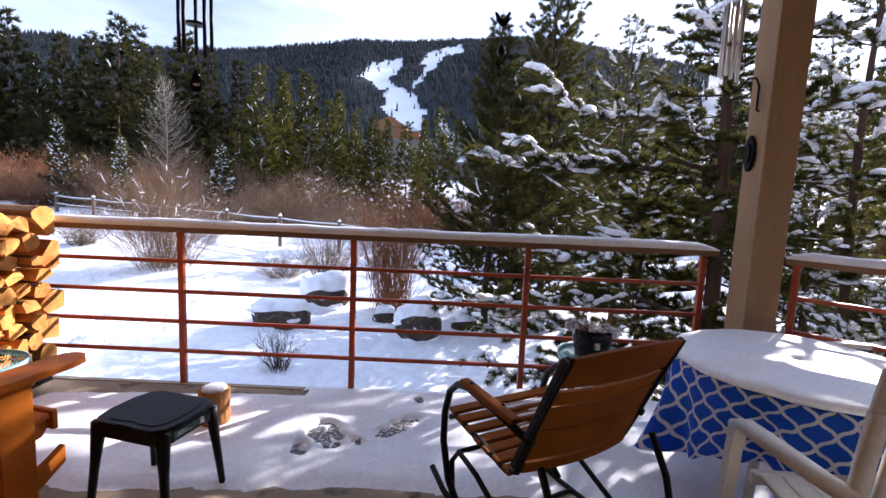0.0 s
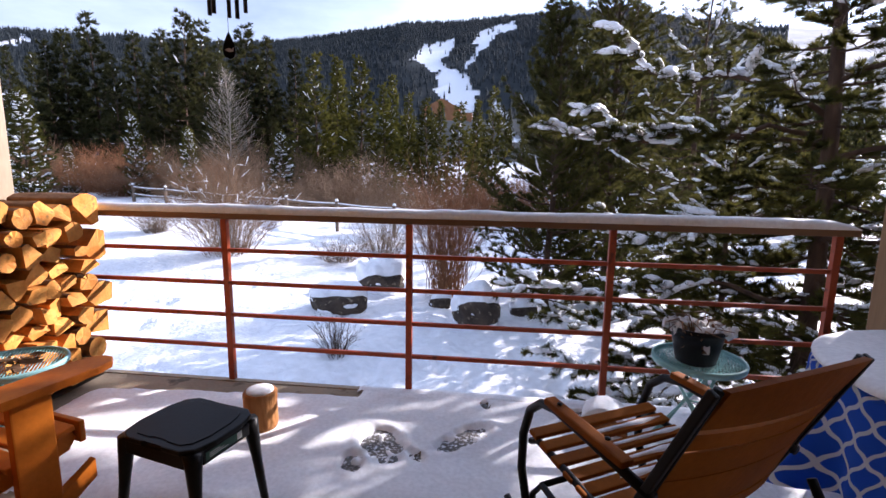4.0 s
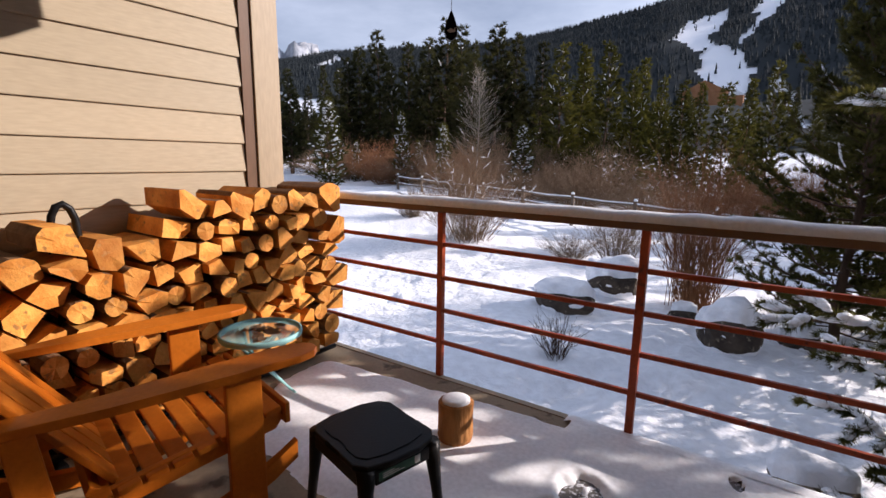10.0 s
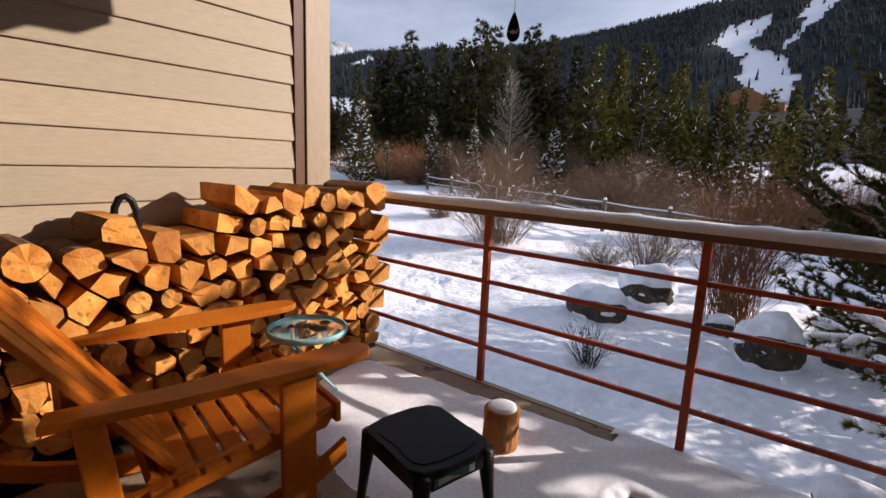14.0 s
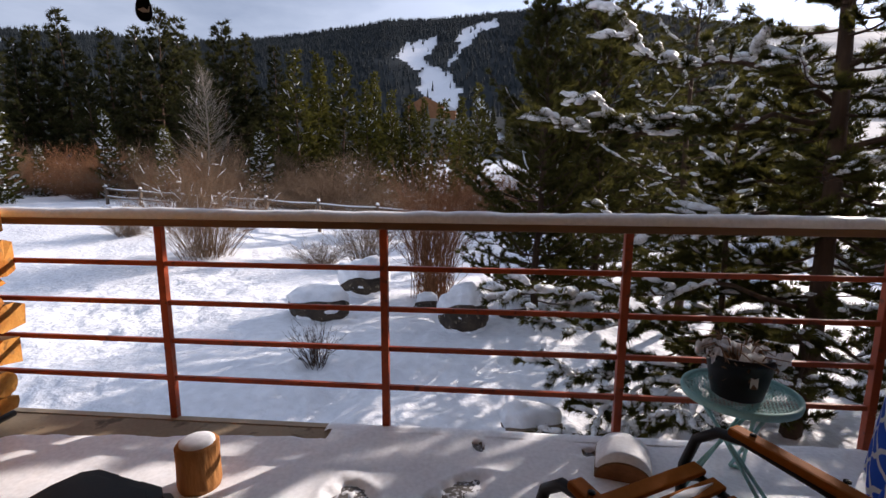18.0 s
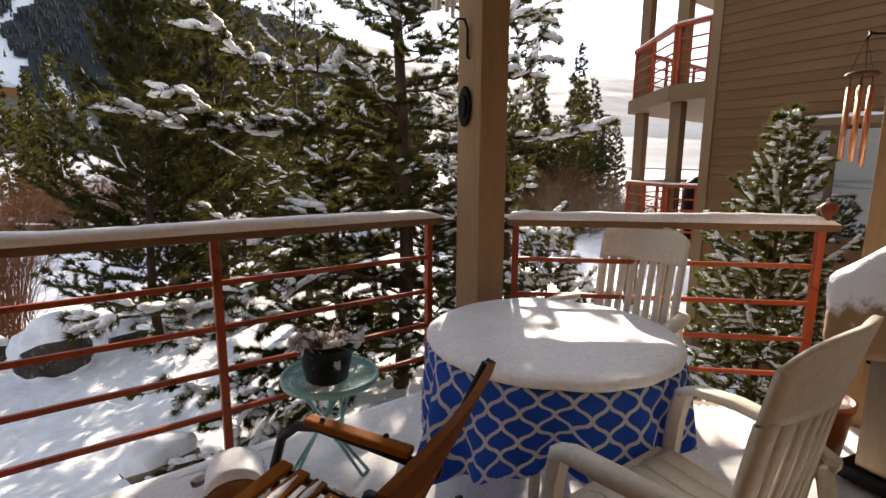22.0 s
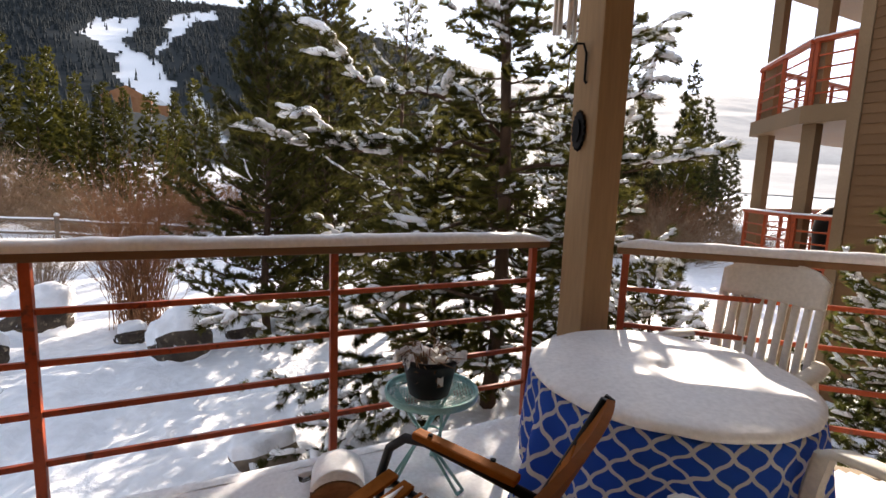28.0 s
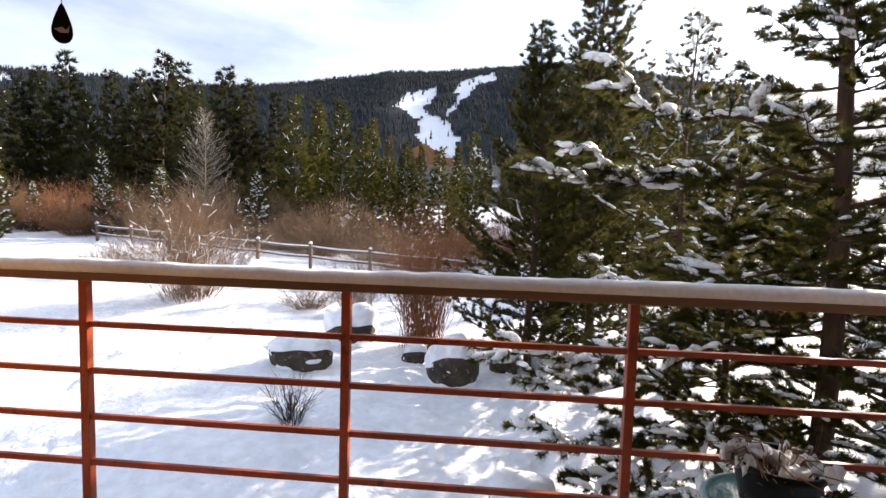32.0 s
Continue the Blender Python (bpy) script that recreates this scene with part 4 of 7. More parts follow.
conifer("pine_tree", "slim pine standing behind the others", pose(9.6, 12.2, -2.1, 0, 0, 300), 16, 7.2, 1.3, 1.7, 70, 0.16, 0.5, 0.10, (0.14, 0.016), 16, 0.55, 0.046, 0.11, M_NEEDLE)
conifer("pine_tree", "pine filling the gap behind the deck corner", pose(7.9, 9.6, -2.1, 0, 0, 20), 19, 5.0, 0.9, 1.7, 58, 0.12, 0.45, 0.075, (0.12, 0.013), 20, 0.6, 0.044, 0.09, M_NEEDLE)
conifer("young_spruce", "young spruce dusted with snow below the deck corner", pose(7.1, 4.15, -2.1), 17, 3.95, 0.2, 1.3, 110, 0.060, 0.30, 0.036, (0.065, 0.010), 26, 0.8, 0.028, 0.05, M_SPRUCE, up=0.22)
conifer("young_pine", "young pine with snowy tips beside the railing", pose(5.9, 5.9, -2.1), 18, 2.7, 0.2, 1.2, 60, 0.075, 0.34, 0.042, (0.085, 0.0085), 24, 0.65, 0.040, 0.05, M_NEEDLE, up=0.1)

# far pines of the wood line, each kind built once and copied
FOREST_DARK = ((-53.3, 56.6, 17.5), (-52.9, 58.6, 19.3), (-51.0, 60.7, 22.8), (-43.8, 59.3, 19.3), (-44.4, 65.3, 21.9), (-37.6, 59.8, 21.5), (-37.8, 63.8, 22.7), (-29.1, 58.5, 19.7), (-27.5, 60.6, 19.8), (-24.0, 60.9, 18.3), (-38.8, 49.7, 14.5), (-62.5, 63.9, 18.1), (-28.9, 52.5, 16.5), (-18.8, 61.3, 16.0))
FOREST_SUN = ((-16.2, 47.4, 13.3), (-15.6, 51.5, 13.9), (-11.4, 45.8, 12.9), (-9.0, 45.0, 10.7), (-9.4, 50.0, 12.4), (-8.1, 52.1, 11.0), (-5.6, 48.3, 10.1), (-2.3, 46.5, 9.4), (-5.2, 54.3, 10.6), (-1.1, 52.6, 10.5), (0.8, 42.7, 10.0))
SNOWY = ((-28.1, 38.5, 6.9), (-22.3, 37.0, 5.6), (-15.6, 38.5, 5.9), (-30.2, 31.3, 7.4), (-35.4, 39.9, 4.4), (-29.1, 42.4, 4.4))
fr = np.random.default_rng(77)


placed = set()


def stand(src, m):
    """The first use moves the model itself, later uses copy it."""
    if src in placed:
        return copy_thing(src, m @ Matrix.Diagonal([1 / k for k in src.scale]).to_4x4())
    placed.add(src)
    src.matrix_basis = m
    return src


def plant(kinds, x, y, h, group):
    src = kinds[int(fr.integers(len(kinds)))]
    k = h / 10.0
    w = k * fr.uniform(0.85, 1.2)
    return tagged(stand(src, Matrix.LocRotScale((x, y, ground_z(x, y) - 0.2), Euler((0, 0, fr.uniform(0, 6.28))), (w, w, k))), group=group)


dark_kinds = [conifer("pine_tree", "tall dark pine in the wood line across the meadow", pose(-40 - 8 * i, -60, -2.1), 30 + i, 10.0, 0.4 + 0.5 * i, 1.9 + 0.28 * i, 78 - 7 * i, 0.24, 0.7, 0.15, (0.32, 0.080), 10, 0.06, 0.045, 0.12, M_NEEDLE_FAR, 3, up=0.04 + 0.06 * i, top_pow=1.15 - 0.1 * i) for i in range(4)]
sun_kinds = [conifer("pine_tree", "yellow-green young pine with sunlight put into its needle colour", pose(-80 - 8 * i, -60, -2.1), 40 + i, 10.0, 0.2, 2.0 + 0.3 * i, 86, 0.24, 0.7, 0.15, (0.30, 0.075), 10, 0.22, 0.045, 0.10, M_NEEDLE_SUN, 3, up=0.18, top_pow=1.1) for i in range(3)]
snow_kinds = [conifer("young_pine", "small pine whitened with fresh snow", pose(-110 - 8 * i, -60, -2.1), 50 + i, 10.0, 0.2, 2.4, 84, 0.30, 0.75, 0.20, (0.40, 0.09), 9, 0.55, 0.13, 0.10, M_NEEDLE_SUN, 3, up=0.1) for i in range(2)]
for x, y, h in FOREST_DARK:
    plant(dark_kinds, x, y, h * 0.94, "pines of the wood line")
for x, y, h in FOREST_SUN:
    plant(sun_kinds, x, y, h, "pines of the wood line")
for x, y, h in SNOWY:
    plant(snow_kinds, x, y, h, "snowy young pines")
for i in range(46):
    a, r = fr.uniform(-62, 55), fr.uniform(66, 100)
    if -9 < a < 3 and r < 80:
        continue
    x, y = HOME[0] + r * math.sin(radians(a)), HOME[1] + r * math.cos(radians(a))
    plant(dark_kinds, x, y, r * fr.uniform(0.13, 0.2) * (1 if a < -20 else 0.75), "pines of the wood line")
for x, y, h in ((33.0, 27.0, 12.6), (36.0, 28.0, 10.5), (39.5, 29.0, 8.0), (30.0, 33.0, 9.0), (44.0, 31.0, 8.0), (20.0, 40.0, 13.0), (26.0, 44.0, 14.0), (12.0, 38.0, 12.0)):
    plant(dark_kinds, x, y, h, "pines of the wood line")
for i in range(40):
    a, r = fr.uniform(6, 52), fr.uniform(24, 58)
    x, y = HOME[0] + r * math.sin(radians(a)), HOME[1] + r * math.cos(radians(a))
    plant(dark_kinds if i % 4 else sun_kinds, x, y, r * fr.uniform(0.12, 0.24) + 2.0, "pines of the wood line")


for i in range(110):
    a, r = fr.uniform(-60, 24), fr.uniform(98, 260)
    if abs(a + 4.0) < 3.6 and r > 130:
        continue
    x, y = HOME[0] + r * math.sin(radians(a)), HOME[1] + r * math.cos(radians(a))
    plant(dark_kinds if i % 3 else sun_kinds, x, y, fr.uniform(8, 13), "pines of the wood line")


def shrub(name, label, m, seed, H, W, stems, mat, r=0.012, branches=3, lean=0.5, snow=0.0, mat2=None):
    """A bare shrub: many leaning stems that fork upward."""
    rng = np.random.default_rng(seed)
    lines, twigs, rolls = [], [], []
    for i in range(stems):
        az, le = rng.uniform(0, math.tau), rng.uniform(0, 1) ** 0.7
        b = np.array([math.cos(az), math.sin(az), 0]) * le * W * 0.16
        out = np.array([math.cos(az), math.sin(az), 0]) * le * W * 0.5
        h = H * rng.uniform(0.55, 1.0) * (1 - 0.35 * le * lean)
        t = np.linspace(0, 1, 4)
        pts = b + out * (t ** 1.2)[:, None] + np.array([0, 0, 1.0]) * (h * t ** (1 - 0.2 * le))[:, None] + rng.normal(size=(4, 3)) * 0.032 * H
        lines.append((pts, r * np.array([1, 0.8, 0.55, 0.2])))
        for q in range(branches):
            k = rng.uniform(0.3, 0.9)
            p0 = np.array([np.interp(k, t, pts[:, c]) for c in range(3)])
            d = rng.normal(size=3) * 0.55 + np.array([out[0] / W * 1.6, out[1] / W * 1.6, 0.9])
            p1 = p0 + d / np.linalg.norm(d) * h * rng.uniform(0.15, 0.4)
            twigs.append((np.stack([p0, (p0 + p1) / 2 + rng.normal(size=3) * 0.01 * H, p1]), r * np.array([0.5, 0.35, 0.12])))
            if rng.uniform() < snow:
                c = np.stack([p0 + (p1 - p0) * f for f in (0.3, 0.5, 0.7)])
                c[:, 2] += r
                rolls.append((c, r * np.array([0.8, 2.2, 0.6])))
    t = thing(name, label, "shrub", m)
    tagged(tri_mesh("brushwood", *tubes_np(lines, 3), mat, t), kind="stuff")
    tagged(tri_mesh("fine_growth", *tubes_np(twigs, 3), mat, t), kind="stuff")
    if rolls:
        tagged(tri_mesh("snow", *tubes_np(rolls, 4), M_SNOW_FINE, t, smooth=True), kind="stuff")
    return t


will = [shrub("willow_shrub", "reddish bare willow thicket beyond the fence", pose(-140 - 9 * i, -60, -2.1), 60 + i, 4.0, 5.5 + 0.5 * i, 330, M_WILLOW if i < 3 else M_WILLOW_TAN, 0.011, 9, 1.0 + 0.2 * i) for i in range(5)]
WILLOWS = ((-35.3, 41.9, 5.0), (-26.5, 40.6, 5.2), (-20.3, 37.1, 4.8), (-18.6, 41.2, 5.2), (-10.0, 35.9, 3.6), (-9.6, 39.9, 4.2), (-5.6, 34.2, 3.3), (-3.0, 32.4, 3.5), (-15.6, 43.5, 4.6), (-32.9, 44.1, 5.2), (-43.1, 45.3, 5.2), (-24.0, 44.0, 5.0), (-38.0, 40.0, 4.6), (-13.0, 38.0, 3.8), (0.5, 35.0, 3.4), (3.5, 36.0, 3.6), (-29.5, 38.5, 4.8), (22.0, 19.0, 4.2), (25.0, 22.0, 4.6), (19.5, 22.0, 4.0), (28.0, 20.0, 4.4))
for x, y, h in WILLOWS:
    k = h / 4.0 * fr.uniform(0.72, 1.15)
    tagged(stand(will[int(fr.integers(5))], Matrix.LocRotScale((x, y, ground_z(x, y) - 0.1), Euler((0, 0, fr.uniform(0, 6.28))), (k * 1.2, k * 1.2, k * fr.uniform(0.95, 1.25)))), group="willow thicket")
shrub("willow_shrub", "tan fluffy bare willow shrub with snow in its base", pose(-8.7, 19.0, ground_z(-8.7, 19.0) - 0.05), 70, 4.5, 5.0, 360, M_WILLOW_TAN, 0.0075, 10, 1.1, 0.03)
shrub("low_shrub", "low grey bare shrub half buried in snow", pose(-4.3, 18.9, ground_z(-4.3, 18.9) - 0.05), 71, 1.1, 2.6, 240, M_TWIG, 0.006, 5, 0.9, 0.35)
shrub("bare_shrub", "grey bare shrub with stiff upright twigs", pose(-2.5, 18.3, ground_z(-2.5, 18.3) - 0.05), 72, 2.3, 2.4, 190, M_TWIG, 0.007, 6, 0.6)
shrub("tall_shrub", "tall vase-shaped reddish bare shrub behind the boulders", pose(0.2, 14.7, ground_z(0.2, 14.7) - 0.05), 73, 3.9, 2.3, 230, M_WILLOW, 0.0085, 6, 0.3)
shrub("small_shrub", "small dark bare shrub sticking out of the snow", pose(-1.33, 10.0, ground_z(-1.33, 10.0) - 0.03), 74, 0.85, 0.95, 60, M_BARK, 0.0065, 4, 0.5)
shrub("low_shrub", "low grey bare shrub half buried in snow", pose(-15.1, 23.4, ground_z(-15.1, 23.4) - 0.05), 75, 1.8, 2.6, 240, M_TWIG, 0.008, 5, 0.8, 0.3)
ar = np.random.default_rng(76)
wood, _, _, _ = grow(ar, 10.5, 2.0, 3.4, 70, 0.2, 1.2, 0.5, 0.0, 0.01, 0.12, up=0.55, top_pow=0.6)
aspen = thing("aspen_tree", "bare pale aspen among the dark pines", "tree", pose(-22.5, 43.0, ground_z(-22.5, 43.0) - 0.1))
tri_mesh("crown", *tubes_np([(p, np.maximum(r, 0.010)) for p, r in wood], 3), M_ASPEN, aspen)

# ---- boulders with caps of snow ----
def boulder(label, x, y, w, d, h, seed, cap=0.55, stone=None):
    z0 = ground_z(x, y)
    t = thing("boulder", label, "rock", pose(x, y, z0 - 0.12))
    rng_s = seed * 3.7
    def shape(bm, zmin):
        bmesh.ops.create_icosphere(bm, subdivisions=4, radius=1.0)
        for v in bm.verts:
            c = v.co.copy()
            k = 1 + 0.28 * noise.noise(c * 1.1 + Vector((rng_s, 0, 0))) + 0.10 * noise.noise(c * 3.1 + Vector((0, rng_s, 0)))
            # split faces
            k *= 1 - 0.12 * abs(noise.noise(c * 0.8 + Vector((rng_s, 4, 2))))
            for q in range(5):
                face = Vector((math.cos(q * 1.35 + rng_s), math.sin(q * 1.35 + rng_s), 0.25 * math.sin(q * 2.1 + rng_s))).normalized()
                k = min(k, 0.90 / max(0.2, c.dot(face)))
            full = max(0.05, 1 - c.z * c.z) ** -0.16
            up_ = (c.z * 0.5 + 0.5) * k
            up_ = up_ if up_ < 0.7 else 0.7 + (up_ - 0.7) * 0.7
            v.co = Vector((c.x * w / 2 * k * full, c.y * d / 2 * k * full, max(zmin, up_ * h)))
    bm = bmesh.new()
    shape(bm, 0)
    part("rock", bm, stone or M_ROCK, t, smooth=False)
    bm = bmesh.new()
    shape(bm, 0)
    for v in list(bm.verts):
        lim = cap + 0.08 * noise.noise(v.co * 2.2 + Vector((rng_s, rng_s, 0))) + 0.22 * v.co.x / w - 0.62 * v.co.y / d
        f = v.co.z / h - lim
        k = max(-1.0, min(1.0, f * 9))
        v.co *= 1.0 + 0.045 * k
        v.co.z += 0.09 * k
    part("snow_cap", bm, M_SNOW, t, "thick cap of snow", smooth=True)
    return t


boulder("dark boulder under a thick cap of snow", -2.12, 12.5, 1.45, 1.05, 0.72, 1, 0.52)
boulder("round dark boulder capped with snow", 1.10, 12.25, 1.10, 1.0, 0.98, 2, 0.50)
boulder("large boulder almost covered by a dome of snow", -1.62, 14.7, 1.35, 1.2, 1.05, 3, 0.36)
boulder("small brown rock tip close below the deck", 2.2, 8.15, 0.80, 0.6, 0.46, 7, 0.62, M_ROCK_PALE)
boulder("small dark rock at the foot of a shrub", 0.15, 13.5, 0.6, 0.5, 0.4, 5, 0.7)
boulder("small dark rock beside the larger boulders", 2.2, 13.2, 0.7, 0.6, 0.45, 6, 0.6)

# ---- split-rail fence ----
fence = thing("rail_fence", "weathered split-rail fence with snow on its rails", "fence")
f0, f1 = Vector((-24.0, 33.0, 0)), Vector((6.5, 21.5, 0))
tops = []
for i in range(10):
    p = f0.lerp(f1, i / 9)
    z0 = ground_z(p.x, p.y)
    zt = -0.05 + (-0.75 + 0.05) * i / 9
    tops.append(Vector((p.x, p.y, zt)))
    part("post", obox((p.x, p.y, z0 - 0.1), (p.x, p.y, zt + 0.12), 0.16, 0.16, 0.02), M_FENCE, fence)
    part("snow_hat", lathe([(0.09, 0), (0.10, 0.05), (0.06, 0.11), (0.01, 0.13)], 8, (p.x, p.y, zt + 0.12)), M_SNOW_FINE, fence, smooth=True)
for a, b in zip(tops, tops[1:]):
    for dz in (-0.05, -0.55):
        part("rail", tube([a + Vector((0, 0, dz)), (a + b) / 2 + Vector((0, 0, dz - 0.05)), b + Vector((0, 0, dz))], 0.055, 6), M_FENCE, fence)
        part("snow_line", tube([a + Vector((0, 0, dz + 0.055)), (a + b) / 2 + Vector((0, 0, dz + 0.01)), b + Vector((0, 0, dz + 0.055))], 0.045, 5), M_SNOW_FINE, fence, smooth=True)

# ---- lodge at the foot of the run ----
lodge = thing("ski_lodge", "far brown timber lodge with snowy roofs", "building", pose(-47.6, 400, 43))
part("wall", box(-14, 14, -6, 6, -30, 7), M_LODGE, lodge)
part("roof", prism([(-15, 7), (0, 15), (15, 7)], 13, "y", -6.5), M_LODGE, lodge)
part("wing", box(14.1, 24, -5, 5, -30, 4), M_LODGE, lodge)
part("wing_roof", prism([(14.05, 4.05), (19, 8), (25, 4.05)], 11, "y", -5.5), M_SNOW, lodge, "snow-covered roof")

# ---- the neighbouring house ----
NX = 11.0
nb = thing("neighbour_house", "lap-sided neighbouring house with balconies, its shade put into the brown siding", "house", pose(0, 0.33, 0))
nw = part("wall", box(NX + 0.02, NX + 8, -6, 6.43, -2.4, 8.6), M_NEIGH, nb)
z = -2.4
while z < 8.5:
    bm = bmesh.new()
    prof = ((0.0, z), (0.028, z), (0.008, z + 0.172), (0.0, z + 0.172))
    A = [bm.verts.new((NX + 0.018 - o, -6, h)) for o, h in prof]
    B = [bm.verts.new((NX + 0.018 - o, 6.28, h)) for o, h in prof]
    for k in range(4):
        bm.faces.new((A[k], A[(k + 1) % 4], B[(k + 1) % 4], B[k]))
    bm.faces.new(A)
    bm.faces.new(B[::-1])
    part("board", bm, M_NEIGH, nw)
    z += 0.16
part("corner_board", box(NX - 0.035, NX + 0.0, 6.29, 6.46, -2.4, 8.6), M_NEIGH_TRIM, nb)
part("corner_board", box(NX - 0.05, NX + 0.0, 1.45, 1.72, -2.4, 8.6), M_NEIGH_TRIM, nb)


def nb_window(y0, y1, z0, z1, mull, sill_snow):
    w = part("window", box(NX - 0.03, NX - 0.018, y0, y1, z0, z1), M_GLASS, nb, "dark window reflecting the snowy trees")
    fr_ = 0.07
    for a, b, c, d in ((y0 - fr_, y0, z0 - fr_, z1 + fr_), (y1, y1 + fr_, z0 - fr_, z1 + fr_)):
        part("jamb", box(NX - 0.06, NX - 0.012, a, b, c, d), M_TRIM_DARK, w)
    for c, d in ((z0 - fr_, z0), (z1, z1 + fr_)):
        part("rail", box(NX - 0.06, NX - 0.012, y0 + 0.001, y1 - 0.001, c, d), M_TRIM_DARK, w)
    for m in mull:
        part("mullion", box(NX - 0.055, NX - 0.033, m - 0.05, m + 0.05, z0 + 0.001, z1 - 0.001), M_TRIM_DARK, w)
    part("casing", box(NX - 0.075, NX - 0.012, y0 - 0.2, y1 + 0.2, z1 + fr_ + 0.002, z1 + fr_ + 0.11), M_NEIGH_TRIM, w)
    for a, b in ((y0 - 0.17, y0 - fr_ - 0.002), (y1 + fr_ + 0.002, y1 + 0.17)):
        part("casing", box(NX - 0.07, NX - 0.012, a, b, z0 - fr_, z1 + fr_), M_NEIGH_TRIM, w)
    zz = z1 + fr_ + 0.112 if sill_snow == "top" else z0 + 0.001
    bm = bmesh.new()
    n = 40
    secs = []
    for i in range(n + 1):
        y = y0 - 0.15 + (y1 - y0 + 0.3) * i / n if sill_snow == "top" else y0 + 0.01 + (y1 - y0 - 0.02) * i / n
        h = 0.05 + 0.03 * fbm(y, z1, 2.5, 51)
        secs.append([bm.verts.new((NX - 0.034 - a * 0.04, y, zz + b * h)) for a, b in ((0, 0), (0, 1), (0.7, 0.8), (1, 0))])
    for A, B in zip(secs, secs[1:]):
        for k in range(3):
            bm.faces.new((A[k], A[k + 1], B[k + 1], B[k]))
    part("ledge_snow", bm, M_SNOW_FINE, w, smooth=True)


nb_window(2.74, 5.2, 0.35, 1.96, (3.72, 4.48), "top")
nb_window(3.78, 5.08, 4.16, 5.6, (4.42,), "sill")
nb_window(-0.9, 1.1, -0.1, 2.1, (0.2,), "top")

# their decks: a chamfered corner like ours, on two levels
PTS = [Vector((NX + 0.1, 6.47, 0)), Vector((NX + 0.1, 7.15, 0)), Vector((12.45, 8.85, 0)), Vector((16.5, 8.85, 0))]
for lvl, zf in enumerate((-0.05, 2.95, 5.95)):
    slab = part("balcony", prism([(NX + 0.02, 6.44), (NX + 0.02, 7.2), (12.4, 8.95), (16.6, 8.95), (16.6, 6.44)], 0.30, "z", zf - 0.30), M_NEIGH_TRIM, nb, "tan balcony slab with a pale edge")
    if lvl == 2:
        continue
    for a, b in zip(PTS, PTS[1:]):
        d = (b - a).normalized()
        n = max(1, round((b - a).length / 1.3))
        for i in range(n + 1):
            p = a.lerp(b, i / n) + d * (0.05 if i == 0 else -0.05 if i == n else 0)
            part("railing_post", obox(p + Vector((0, 0, zf - 0.25)), p + Vector((0, 0, zf + 1.05)), 0.06, 0.06), M_RAIL, slab)
        for zz in (0.2, 0.41, 0.62, 0.83):
            part("railing_bar", obox(a + Vector((0, 0, zf + zz)) + d * 0.09, b + Vector((0, 0, zf + zz)) - d * 0.09, 0.025, 0.03), M_RAIL, slab)
        part("railing_cap", obox(a + Vector((0, 0, zf + 1.08)), b + Vector((0, 0, zf + 1.08)) - d * 0.02, 0.13, 0.06), M_RAIL, slab)
        part("cap_snow", obox(a + Vector((0, 0, zf + 1.128)), b + Vector((0, 0, zf + 1.128)) - d * 0.02, 0.11, 0.034, 0.012), M_SNOW_FINE, slab)
for x, y in ((NX + 0.28, 7.11), (12.5, 8.63)):
    part("column", box(x - 0.11, x + 0.11, y - 0.11, y + 0.11, -2.4, 8.4), M_NEIGH_TRIM, nb)
nbt = thing("patio_table", "small snow-covered patio table on the neighbour's deck", "table", pose(12.6, 7.85, -0.049))
part("top", lathe([(0.42, 0.66), (0.45, 0.68), (0.45, 0.72), (0.40, 0.76)], 20), M_SNOW_FINE, nbt)
for k in range(4):
    a = k * math.pi / 2 + 0.5
    part("leg", tube([(0.32 * math.cos(a), 0.32 * math.sin(a), 0), (0.25 * math.cos(a), 0.25 * math.sin(a), 0.66)], 0.02, 6), M_WHITE, nbt)
nbg = thing("kettle_grill", "black covered grill on the neighbour's deck", "grill", pose(11.75, 7.1, -0.049))
part("cover", lathe([(0.24, 0.02), (0.30, 0.5), (0.33, 0.85), (0.30, 1.12), (0.18, 1.25), (0.02, 1.28)], 16), M_BLACK, nbg, smooth=True)

# ---- firewood ----
PILE_Y = (1.93, 2.24, 2.43, 2.64, 2.80, 3.00, 3.12, 3.30, 3.45, 3.58, 3.72, 4.2, 4.56)
PILE_Z = (0.84, 0.87, 0.90, 0.97, 0.99, 1.00, 1.02, 0.98, 0.98, 1.10, 1.17, 1.18, 1.15)


def clip(poly, p, n):
    """The part of a convex polygon on the side of p that n points away from."""
    out = []
    for i, a in enumerate(poly):
        b = poly[(i + 1) % len(poly)]
        da, db = (a - p).dot(n), (b - p).dot(n)
        if da <= 0:
            out.append(a)
        if da * db < 0:
            out.append(a.lerp(b, da / (da - db)))
    return out


